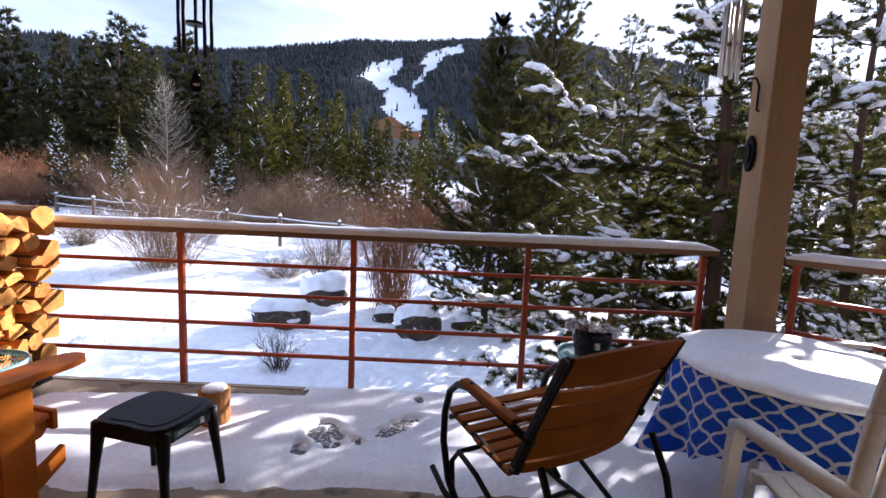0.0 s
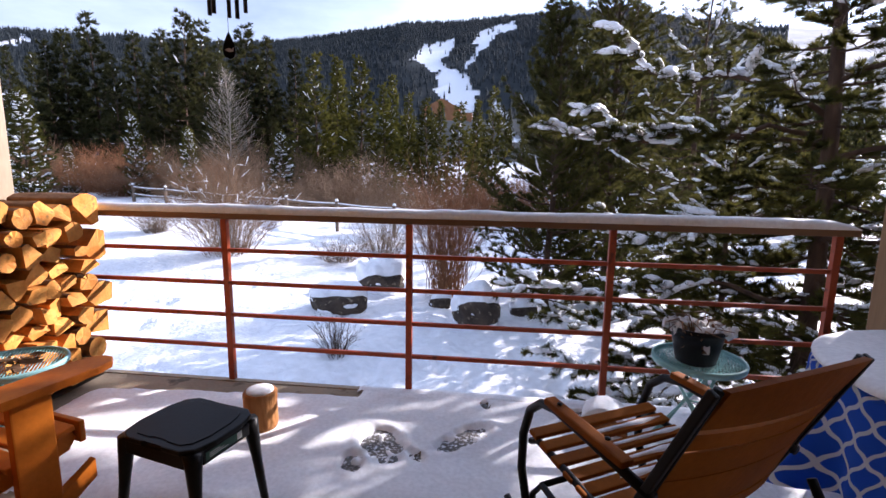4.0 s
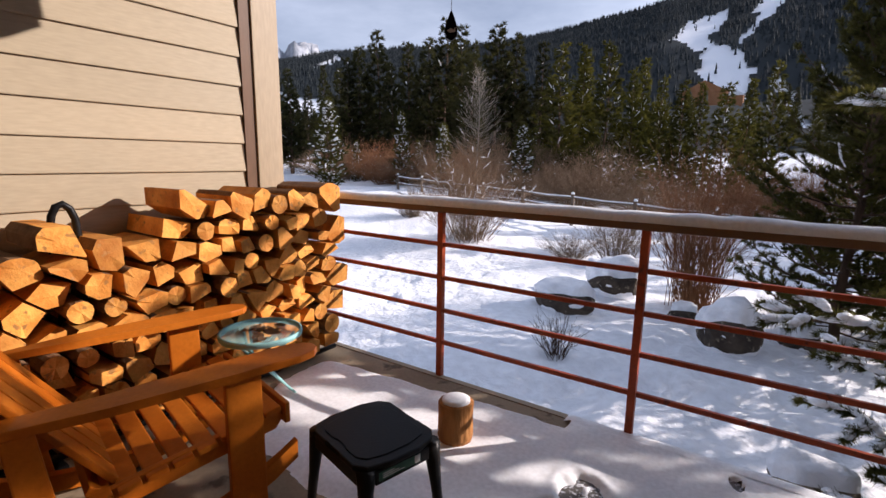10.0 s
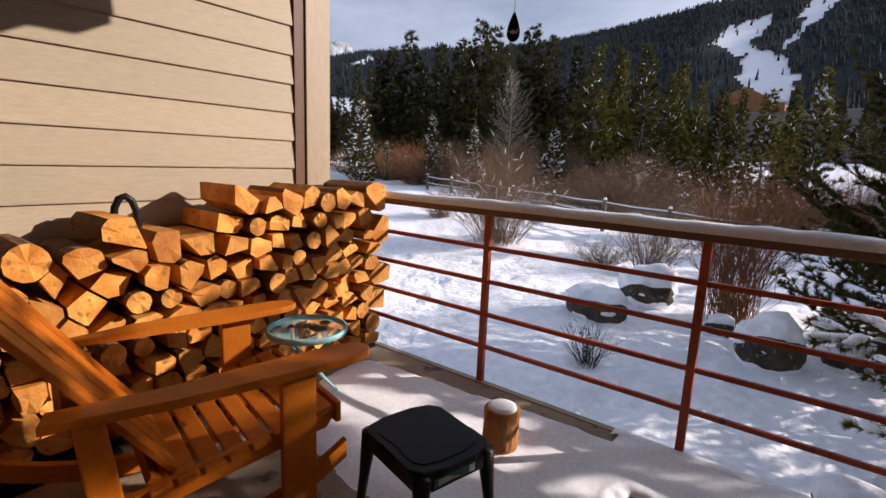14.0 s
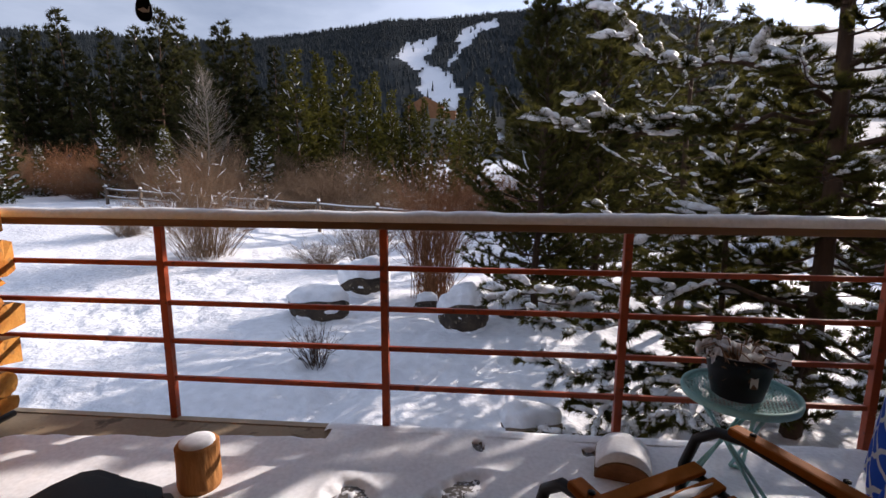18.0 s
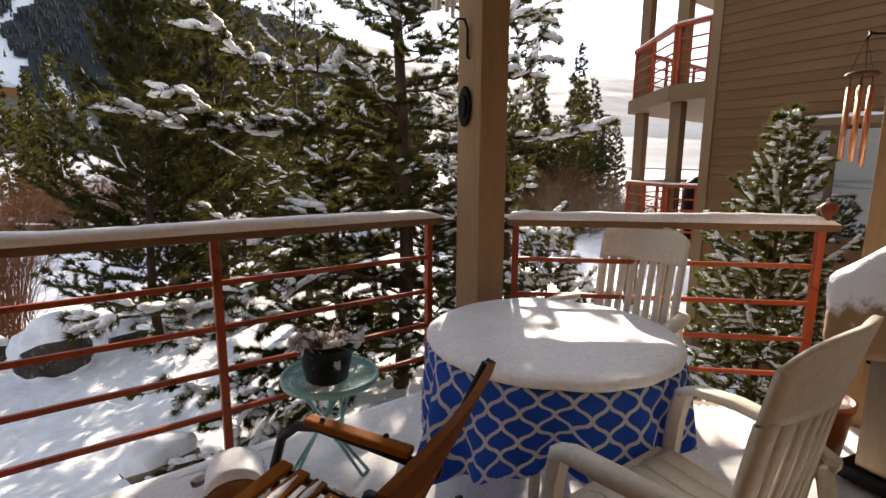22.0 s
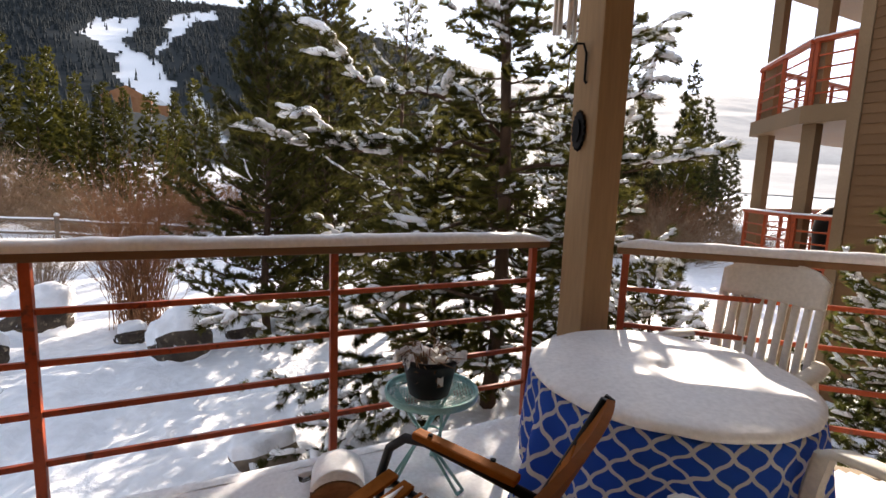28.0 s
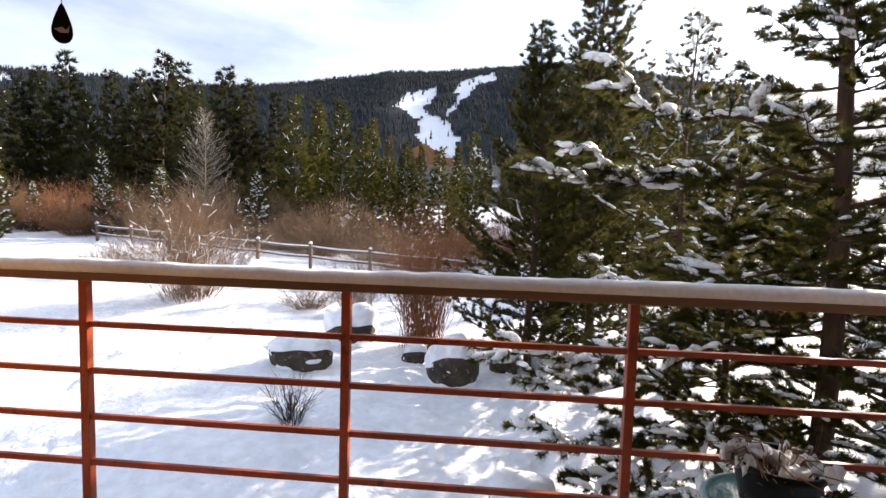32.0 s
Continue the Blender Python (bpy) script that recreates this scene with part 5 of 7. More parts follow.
def firewood():
    """Split logs, each cut from a round by one to three axe faces and packed cell by cell."""
    rg = random.Random(4)
    pts = []
    row, z = 0, 0.105
    while z < 1.25:
        y = 1.98 + (0.07 if row % 2 else 0.0)
        while y < 4.53:
            p = Vector((y + rg.uniform(-0.03, 0.03), z + rg.uniform(-0.022, 0.022)))
            if p.y < np.interp(p.x, PILE_Y, PILE_Z) - 0.035:
                pts.append(p)
            y += (0.146 if y < 3.1 else 0.126) * rg.uniform(0.75, 1.3)
        z += 0.1075
        row += 1
    for p in pts:
        top = p.y > np.interp(p.x, PILE_Y, PILE_Z) - 0.15
        cell = [Vector((p.x - 0.12, max(0.045, p.y - 0.12))), Vector((p.x + 0.12, max(0.045, p.y - 0.12))), Vector((p.x + 0.12, p.y + 0.10)), Vector((p.x - 0.12, p.y + 0.10))]
        for q in pts:
            d = q - p
            if 0 < d.length < 0.36:
                cell = clip(cell, p + d * 0.5, d.normalized())
        if len(cell) < 3:
            continue
        c = sum(cell, Vector((0, 0))) / len(cell)
        m = len(cell)
        walls = [((cell[(k + 1) % m] - cell[k]).normalized(), cell[k]) for k in range(m)]
        inr = min(abs((c - a).x * e.y - (c - a).y * e.x) for e, a in walls)
        kind = rg.random()
        is_round = kind < (0.34 if top else 0.10)
        n = 14
        if is_round:
            R = inr * rg.uniform(1.0, 1.12)
            poly = [c + Vector((math.cos(k * math.tau / n), math.sin(k * math.tau / n))) * R * rg.uniform(0.96, 1.04) for k in range(n)]
            splits = []
        else:
            R = inr * rg.uniform(1.45, 1.85)
            off = Vector((rg.uniform(-1, 1), rg.uniform(-1, 1))) * inr * 0.2
            poly = [c + off + Vector((math.cos(k * math.tau / n), math.sin(k * math.tau / n) * 0.9)) * R for k in range(n)]
            a0 = rg.choice((math.pi / 2, -math.pi / 2, rg.uniform(0, math.tau))) + rg.uniform(-0.4, 0.4)
            splits = [(a0, rg.uniform(0.45, 0.9))]
            if kind > 0.5:
                splits.append((a0 + rg.choice((-1, 1)) * rg.uniform(1.5, 2.4), rg.uniform(0.5, 1.0)))
            if kind > 0.85:
                splits.append((a0 + math.pi + rg.uniform(-0.5, 0.5), rg.uniform(0.7, 1.0)))
            for a, r in splits:
                w = Vector((math.cos(a), math.sin(a)))
                poly = clip(poly, c + w * inr * r, w)
            for k in range(m):
                e, a = walls[k]
                w = Vector((e.y, -e.x))
                if (c - a).dot(w) > 0:
                    w = -w
                poly = clip(poly, a - w * 0.006, w)
        # drop points that lie too close together
        poly = [v for k, v in enumerate(poly) if (v - poly[k - 1]).length > 0.004]
        if len(poly) < 3:
            continue
        c = sum(poly, Vector((0, 0))) / len(poly)
        n = len(poly)
        bark = set()
        for k in range(n):
            if is_round or (poly[(k + 1) % n] - poly[k]).length < R * 0.52:
                bark.add(k)
        front = (-1.02 if p.x < 3.0 else -0.97 if p.x < 3.6 else -0.94) + rg.uniform(-0.04, 0.03)
        back = max(-1.415, front - rg.uniform(0.36, 0.44))
        rough = [rg.uniform(-0.007, 0.007) for _ in range(n)]
        slant = rg.uniform(-0.06, 0.06)
        V = [(front + rough[i] + slant * (v.y - c.y), v.x, v.y) for i, v in enumerate(poly)]
        mid = [((front + back) / 2, c.x + (v.x - c.x) * rg.uniform(0.95, 1.03), c.y + (v.y - c.y) * rg.uniform(0.95, 1.03)) for v in poly]
        end = [(back, c.x + (v.x - c.x) * 0.95, c.y + (v.y - c.y) * 0.95) for v in poly]
        V = V + mid + end + [(front + rg.uniform(-0.004, 0.006), c.x, c.y), (back, c.x, c.y)]
        F = [(i, (i + 1) % n, 3 * n) for i in range(n)] + [(2 * n + (i + 1) % n, 2 * n + i, 3 * n + 1) for i in range(n)]
        F += [(i + n * k, i + n * k + n, (i + 1) % n + n * k + n, (i + 1) % n + n * k) for k in (0, 1) for i in range(n)]
        me = bpy.data.meshes.new("firewood_log")
        me.from_pydata([(v[0] - front, v[1] - c.x, v[2] - c.y) for v in V], [], F)
        me.materials.append(M_LOG_END)
        me.materials.append(M_LOG_BARK)
        for f in me.polygons[2 * n:]:
            f.material_index = 1 if (f.index - 2 * n) % n in bark else 0
        ob = new("firewood_log", me)
        ob.matrix_world = pose(front, c.x, c.y, 0, 0, rg.uniform(-2.5, 2.5))
        tagged(ob, "round pine log with a pale cut end" if is_round else "split pine log with a pale cut end", "firewood", "stacked firewood")


firewood()
rack = thing("firewood_rack", "black tubular rack under the stacked firewood", "log rack")
part("hoop", tube([(-1.2, 3.045, 0.03), (-1.2, 3.045, 1.0), (-1.2, 3.055, 1.07), (-1.2, 3.075, 1.11), (-1.2, 3.102, 1.122), (-1.2, 3.128, 1.10), (-1.2, 3.145, 1.05), (-1.2, 3.15, 0.98), (-1.2, 3.15, 0.03)], 0.017, 10), M_BLACK_METAL, rack, smooth=True)
for x in (-0.99, -1.36):
    part("bottom_rail", tube([(x, 1.95, 0.018), (x, 4.55, 0.018)], 0.018, 8), M_BLACK_METAL, rack, smooth=True)
part("tray", box(-1.38, -0.93, 2.2, 2.92, -0.018, -0.004), M_BLACK, rack)

# ---- stained wooden rocking chair ----
def board(outline, thick, axis, at, parent, name, mat=M_CEDAR, bev=0.006):
    return part(name, prism(outline, thick, axis, at, bev), mat, parent)


wr = thing("wooden_rocking_chair", "orange-stained cedar rocking chair with broad arms", "chair", pose(-0.405, 2.97, -0.018, 0, 0, -12))
for sx_ in (-1, 1):
    x = sx_ * 0.35
    board([(x - 0.045 * sx_ - 0.03, -0.40), (x + 0.02 - 0.01 * sx_, -0.42), (x + 0.055, -0.10), (x + 0.072, 0.25), (x + 0.072, 0.50), (x + 0.055, 0.565), (x + 0.02, 0.595), (x - 0.02, 0.595), (x - 0.055, 0.565), (x - 0.072, 0.50), (x - 0.068, 0.25), (x - 0.05, -0.10)], 0.030, "z", 0.605, wr, "armrest")
    board([(0.24, 0.06), (0.37, 0.06), (0.37, 0.604), (0.24, 0.604)], 0.034, "x", x - 0.017, wr, "front_leg")
    board([(-0.30, 0.06), (-0.21, 0.06), (-0.27, 0.604), (-0.35, 0.604)], 0.034, "x", x - 0.017, wr, "rear_leg")
    arc = [(-0.62 + i * 0.095, 0.09 + 0.18 * ((-0.62 + i * 0.095) / 0.62) ** 2 if i < 7 else 0.09 + 0.22 * ((-0.62 + i * 0.095) / 0.62) ** 2) for i in range(13)]
    arc = [(u, v - 0.085) for u, v in arc]
    board(arc + [(u, v + 0.075) for u, v in arc[::-1]], 0.036, "x", x - sx_ * 0.04 - 0.018, wr, "rocker")
    board([(-0.30, 0.21), (0.44, 0.31), (0.47, 0.35), (0.45, 0.395), (-0.30, 0.29)], 0.030, "x", x - sx_ * 0.055 - 0.015, wr, "seat_rail")
for i in range(8):
    y = -0.14 + i * 0.080
    z = 0.302 + 0.105 * (y + 0.14) / 0.6 - 0.012 * math.sin((y + 0.14) / 0.6 * math.pi)
    part("seat_slat", obox((-0.335, y, z), (0.335, y, z), 0.066, 0.022, 0.005, up=(0, -0.17, 1)), M_CEDAR, wr)
part("front_slat", obox((-0.335, 0.478, 0.375), (0.335, 0.478, 0.375), 0.022, 0.085, 0.005), M_CEDAR, wr)
for i in range(5):
    x = -0.23 + i * 0.115
    top = 0.80 - 0.028 * (i - 2) ** 2
    bm = bmesh.new()
    bot, tp = Vector((x * 0.92, -0.06, 0.27)), Vector((x * 1.06, -0.06 - 0.70 * top, 0.27 + top * 1.02))
    obox(bot, tp, 0.100, 0.024, 0.006, up=(0, 1, 0.7), bm=bm)
    part("back_slat", bm, M_CEDAR, wr)
part("back_rail", obox((-0.36, -0.335, 0.585), (0.36, -0.335, 0.585), 0.09, 0.032, 0.005, up=(0, 0.7, 1)), M_CEDAR, wr)
part("back_rail", obox((-0.28, -0.135, 0.30), (0.28, -0.135, 0.30), 0.08, 0.03, 0.005, up=(0, 0.7, 1)), M_CEDAR, wr)
part("back_rail", obox((-0.27, -0.52, 0.90), (0.27, -0.52, 0.90), 0.07, 0.024, 0.005, up=(0, 0.7, 1)), M_CEDAR, wr)

# ---- black metal glider chair with wooden slats ----
gc = thing("slatted_rocking_chair", "black metal rocking chair with varnished wood slats dusted with snow", "chair", pose(2.06, 3.43, -0.016, 0, 0, 30))
for sx_ in (-1, 1):
    x = sx_ * 0.285
    part("arm_hoop", tube([(x, 0.10, 0.03), (x, 0.21, 0.12), (x, 0.265, 0.28), (x, 0.262, 0.42), (x, 0.225, 0.53), (x, 0.16, 0.585), (x, 0.08, 0.60), (x, -0.10, 0.585), (x, -0.33, 0.56)], 0.016, 10), M_BLACK_METAL, gc, smooth=True)
    part("armrest", obox((x, 0.12, 0.617), (x, -0.24, 0.597), 0.045, 0.024, 0.008), M_OAK, gc, "varnished wooden armrest")
    for by in (0.06, -0.16):
        part("bolt", lathe([(0.009, 0), (0.009, 0.004), (0.004, 0.007)], 8, (x, by, 0.628)), M_BLACK_METAL, gc)
    part("rocker", tube([(x, 0.36, 0.10), (x, 0.25, 0.045), (x, 0.10, 0.02), (x, -0.10, 0.018), (x, -0.30, 0.05), (x, -0.45, 0.12), (x, -0.50, 0.22), (x, -0.46, 0.36), (x, -0.38, 0.50)], 0.014, 8), M_BLACK_METAL, gc, smooth=True)
    part("inner_hoop", tube([(x * 0.93, 0.20, 0.06), (x * 0.93, 0.215, 0.20), (x * 0.93, 0.16, 0.27), (x * 0.93, 0.02, 0.24), (x * 0.93, -0.25, 0.12), (x * 0.93, -0.40, 0.09)], 0.012, 8), M_BLACK_METAL, gc, smooth=True)
    part("side_rail", tube([(x * 0.94, 0.235, 0.40), (x * 0.94, 0.19, 0.425), (x * 0.94, 0.0, 0.40), (x * 0.94, -0.18, 0.372), (x * 0.94, -0.24, 0.40), (x * 0.94, -0.30, 0.55), (x * 0.94, -0.405, 0.78), (x * 0.94, -0.46, 0.905)], 0.013, 8), M_BLACK_METAL, gc, smooth=True)
    part("back_edge", obox((x * 1.02, -0.245, 0.43), (x * 1.02, -0.465, 0.905), 0.016, 0.026, 0.004, up=(0, 1, 0.5)), M_BLACK_METAL, gc)
for i in range(7):
    y = 0.205 - i * 0.066
    z = 0.438 - 0.062 * i / 6 + 0.006 * math.cos(i)
    part("seat_slat", obox((-0.285, y, z), (0.285, y, z), 0.046, 0.018, 0.005, up=(0, -0.15, 1)), M_OAK, gc)
for i in range(1, 7):
    y = 0.205 - i * 0.066
    z = 0.438 - 0.062 * i / 6 + 0.006 * math.cos(i)
    bm = bmesh.new()
    secs = []
    for k in range(17):
        x = -0.10 - 0.03 * math.sin(i * 2.1) + (0.36 + 0.02 * math.sin(i * 1.3)) * k / 16
        w = 0.019 * (0.55 + 0.35 * fbm(x, i * 0.7, 9.0, 71)) * min(1.0, k / 3, (16 - k) / 3 + 0.05)
        secs.append([bm.verts.new((x, y + u * max(0.001, w), z + 0.0095 - 0.15 * u * w * -1 + v)) for u, v in ((-1, 0.0), (-0.6, 0.004), (0.6, 0.004), (1, 0.0))])
    for A, B in zip(secs, secs[1:]):
        for k in range(3):
            bm.faces.new((A[k], A[k + 1], B[k + 1], B[k]))
    part("slat_snow", bm, M_SNOW_FINE, gc, "thin dusting of snow on a seat slat", smooth=True)
for i, (h0, h1) in enumerate(((0.405, 0.452), (0.466, 0.600), (0.605, 0.705), (0.714, 0.772), (0.788, 0.905))):
    def back_y(z):
        t = (z - 0.40) / 0.505
        return -0.245 - 0.17 * t - 0.055 * t * t
    bm = bmesh.new()
    n = 12
    secs = []
    for k in range(n + 1):
        x = -0.262 + 0.540 * k / n
        cur = -0.035 * (1 - (x / 0.278) ** 2)
        crown = (0.022 * (1 - (x / 0.278) ** 2) if i == 4 else 0)
        secs.append([bm.verts.new((x, back_y(h0) + cur + 0.01, h0)), bm.verts.new((x, back_y(h1) + cur + 0.01, h1 + crown)), bm.verts.new((x, back_y(h1) + cur - 0.01, h1 + crown)), bm.verts.new((x, back_y(h0) + cur - 0.01, h0))])
    for A, B in zip(secs, secs[1:]):
        for k in range(4):
            bm.faces.new((A[k], A[(k + 1) % 4], B[(k + 1) % 4], B[k]))
    bm.faces.new(secs[0])
    bm.faces.new(secs[-1][::-1])
    part("back_slat", bm, M_OAK, gc)
for y, z in ((0.0, 0.03), (-0.38, 0.09), (0.16, 0.27)):
    part("cross_bar", tube([(-0.27, y, z), (0.27, y, z)], 0.011, 8), M_BLACK_METAL, gc, smooth=True)

# ---- black resin stool ----
st = thing("resin_side_table", "black moulded resin side table on four legs", "side table", pose(0.42, 3.43, -0.02, 0, 0, -14))
bm = bmesh.new()
W2, D2 = 0.19, 0.165
outl = [(-W2, -0.06), (-W2 + 0.02, -D2 + 0.03), (-0.13, -D2), (-0.05, -D2), (-0.035, -D2 + 0.012), (0.035, -D2 + 0.012), (0.05, -D2), (0.13, -D2), (W2 - 0.02, -D2 + 0.03), (W2, -0.06), (W2, 0.06), (W2 - 0.02, D2 - 0.03), (0.13, D2), (0.05, D2), (0.035, D2 - 0.012), (-0.035, D2 - 0.012), (-0.05, D2), (-0.13, D2), (-W2 + 0.02, D2 - 0.03), (-W2, 0.06)]
part("top", prism(outl, 0.020, "z", 0.392, 0.006), M_BLACK, st)
part("top_panel", prism([(u * 0.80, v * 0.82) for u, v in outl], 0.003, "z", 0.4125, 0.0015), M_BLACK, st, "slightly raised centre panel")
for a, b in (((-0.14, -0.152), (0.14, -0.152)), ((-0.14, 0.152), (0.14, 0.152)), ((-0.176, -0.11), (-0.176, 0.11)), ((0.176, -0.11), (0.176, 0.11))):
    part("apron", obox((*a, 0.366), (*b, 0.366), 0.012, 0.05, 0.003), M_BLACK, st)
for sx_ in (-1, 1):
    for sy_ in (-1, 1):
        bm = bmesh.new()
        secs = []
        for z, cx, cy, r in ((0.395, 0.158, 0.133, 0.046), (0.33, 0.166, 0.140, 0.036), (0.22, 0.176, 0.148, 0.026), (0.0, 0.196, 0.166, 0.019)):
            secs.append([bm.verts.new((sx_ * (cx + r * math.cos(k * math.pi / 4) * 0.75), sy_ * (cy + r * math.sin(k * math.pi / 4) * 0.75), z)) for k in range(8)])
        for A, B in zip(secs, secs[1:]):
            for k in range(8):
                bm.faces.new((A[k], A[(k + 1) % 8], B[(k + 1) % 8], B[k]))
        bm.faces.new(secs[0])
        bm.faces.new(secs[-1])
        part("leg", bm, M_BLACK, st, smooth=True)
M_STICKER = surf("green_sticker", (0.03, 0.07, 0.05), (0.05, 0.12, 0.08), 30.0, 0.3, 0, 40.0)
M_PAPER = surf("pale_label", (0.55, 0.55, 0.53), (0.66, 0.66, 0.64), 30.0, 0.5, 0, 40.0)
stk = part("sticker", box(0.1825, 0.1835, -0.10, 0.07, 0.352, 0.383), M_STICKER, st, "long green product sticker")
part("sticker_band", box(0.1837, 0.1842, 0.045, 0.068, 0.354, 0.381), M_PAPER, stk)
for k in range(3):
    part("print_bar", box(0.1837, 0.1842, -0.085, 0.0 - 0.02 * k, 0.359 + 0.007 * k, 0.362 + 0.007 * k), M_PAPER, stk)

# ---- log rounds ----
lr = thing("log_round", "short upright bark-covered log with snow on its top", "log", pose(0.345, 4.10, -0.006))
bm = lathe([(0.082, 0.0), (0.088, 0.03), (0.084, 0.12), (0.086, 0.195), (0.080, 0.202)], 28)
for v in bm.verts:
    k = 1 + 0.045 * noise.noise(Vector((v.co.x * 20, v.co.y * 20, v.co.z * 4)))
    v.co.x, v.co.y = v.co.x * k, v.co.y * k
part("bark", bm, surf("orange_bark", (0.28, 0.110, 0.032), (0.46, 0.205, 0.066), 14.0, 0.85, 0.8, 50.0, stretch=(1, 1, 0.25), bdist=0.012), lr, smooth=True)
part("snow_top", lathe([(0.070, 0.2025), (0.068, 0.212), (0.050, 0.218), (0.0001, 0.219)], 24, cap=False), M_SNOW_FINE, lr, smooth=True)
hl = thing("half_log", "short cut log lying down under a hump of snow", "log", Matrix.LocRotScale((2.17, 4.38, -0.004), Euler((0, 0, radians(-14))), (0.90, 0.8, 0.66)))
bm = prism([(0.135 * math.cos(k * math.pi / 14), 0.135 * math.sin(k * math.pi / 14)) for k in range(15)], 0.30, "y", -0.12, 0.006)
part("log", bm, M_LOG_BARK, hl)
part("cut_face", prism([(0.128 * math.cos(k * math.pi / 14), 0.004 + 0.124 * math.sin(k * math.pi / 14)) for k in range(15)], 0.004, "y", -0.1245), surf("old_cut_end", (0.19, 0.075, 0.03), (0.28, 0.12, 0.05), 12.0, 0.8, 0.4, 50.0), hl, "brown weathered cut end")
bm = bmesh.new()
secs = []
for j in range(13):
    y = -0.112 + 0.305 * j / 12
    e = max(0.0, 1 - max(0.0, 2 * j / 12 - 1.0) ** 2.5) ** 0.5 * (0.93 + 0.07 * min(1.0, j / 2))
    secs.append([bm.verts.new((0.138 * math.cos(a) * (0.8 + 0.2 * e), y, 0.018 + 0.185 * math.sin(a) * (0.45 + 0.55 * e) + 0.006 * noise.noise(Vector((a * 3, y * 9, 2))))) for a in [0.3 + k * (math.pi - 0.6) / 14 for k in range(15)]])
for A, B in zip(secs, secs[1:]):
    for k in range(14):
        bm.faces.new((A[k], A[k + 1], B[k + 1], B[k]))
bm.faces.new(secs[0])
bm.faces.new(secs[-1][::-1])
part("snow_hump", bm, M_SNOW_FINE, hl, smooth=True)

# ---- teal folding tables ----
def folding_table(label, m, r, h, mesh_dir):
    t = thing("folding_table", label, "side table", m)
    part("rim", lathe([(r - 0.012, h - 0.030), (r, h - 0.028), (r + 0.003, h - 0.012), (r + 0.001, h), (r - 0.010, h + 0.002), (r - 0.014, h - 0.006), (r - 0.012, h - 0.030)], 48, cap=False), M_TEAL, t, smooth=True)
    bm = bmesh.new()
    n = 15
    for k in range(-n, n + 1):
        u = k * r / (n + 0.5)
        half = math.sqrt(max(0, r * r - u * u)) - 0.010
        for ang in (0.55, -0.55) if mesh_dir else (0.0,):
            c, s = math.cos(ang), math.sin(ang)
            a, b = Vector((u, -half, 0)), Vector((u, half, 0))
            ra, rb = (Vector((p.x * c - p.y * s, p.x * s + p.y * c, h - 0.012 - (0.0025 if ang < 0 else 0))) for p in (a, b))
            obox(ra, rb, 0.0038, 0.0025, bm=bm)
    part("wire_mesh", bm, M_TEAL, t)
    for k, (a0, a1) in enumerate(((0.3, 2.9), (2.4, 5.0), (4.5, 7.1))):
        p, q = Vector((0.8 * r * math.cos(a0), 0.8 * r * math.sin(a0), h - 0.03)), Vector((0.85 * r * math.cos(a1), 0.85 * r * math.sin(a1), 0.006))
        for da in (-0.12, 0.12):
            part("leg", tube([(0.8 * r * math.cos(a0 + da), 0.8 * r * math.sin(a0 + da), h - 0.03), (0.86 * r * math.cos(a1 + da), 0.86 * r * math.sin(a1 + da), 0.008)], 0.0075, 6), M_TEAL, t, smooth=True)
        part("foot_bar", tube([(0.86 * r * math.cos(a1 - 0.12), 0.86 * r * math.sin(a1 - 0.12), 0.008), (0.86 * r * math.cos(a1 + 0.12), 0.86 * r * math.sin(a1 + 0.12), 0.008)], 0.0075, 6), M_TEAL, t)
    part("hub_ring", tube([(0.05 * math.cos(k * math.tau / 12), 0.05 * math.sin(k * math.tau / 12), h * 0.52) for k in range(12)], 0.005, 6, closed=True), M_TEAL, t)
    return t


folding_table("pale teal folding table with a wire top holding dry leaves", pose(-0.715, 3.77, -0.018, 0, 0, 35), 0.215, 0.44, False)
folding_table("teal folding table with a wire mesh top under a plant pot", pose(2.58, 4.28, 0.0, 0, 0, 10), 0.215, 0.45, True)
for i in range(26):
    a, q = random.uniform(0, 6.28), random.uniform(0, 0.14)
    bm = bmesh.new()
    w, l2 = random.uniform(0.012, 0.022), random.uniform(0.025, 0.045)
    vs = [bm.verts.new((x, y, z)) for x, y, z in ((-l2, 0, 0.004), (-l2 * 0.3, w, 0.0), (l2 * 0.5, w * 0.8, 0.002), (l2, 0, 0.007), (l2 * 0.5, -w * 0.8, 0.0), (-l2 * 0.3, -w, 0.003))]
    bm.faces.new(vs)
    bmesh.ops.solidify(bm, geom=bm.faces[:], thickness=0.0012)
    lf = part("dry_leaf", bm, M_SOIL)
    lf.matrix_world = pose(-0.715 + q * math.cos(a), 3.77 + q * math.sin(a), 0.4125 + random.uniform(0.0, 0.008), random.uniform(-12, 12), random.uniform(-12, 12), random.uniform(0, 360))
    tagged(lf, "curled dry brown leaf on the wire table", "leaf", "leaves on the wire table")

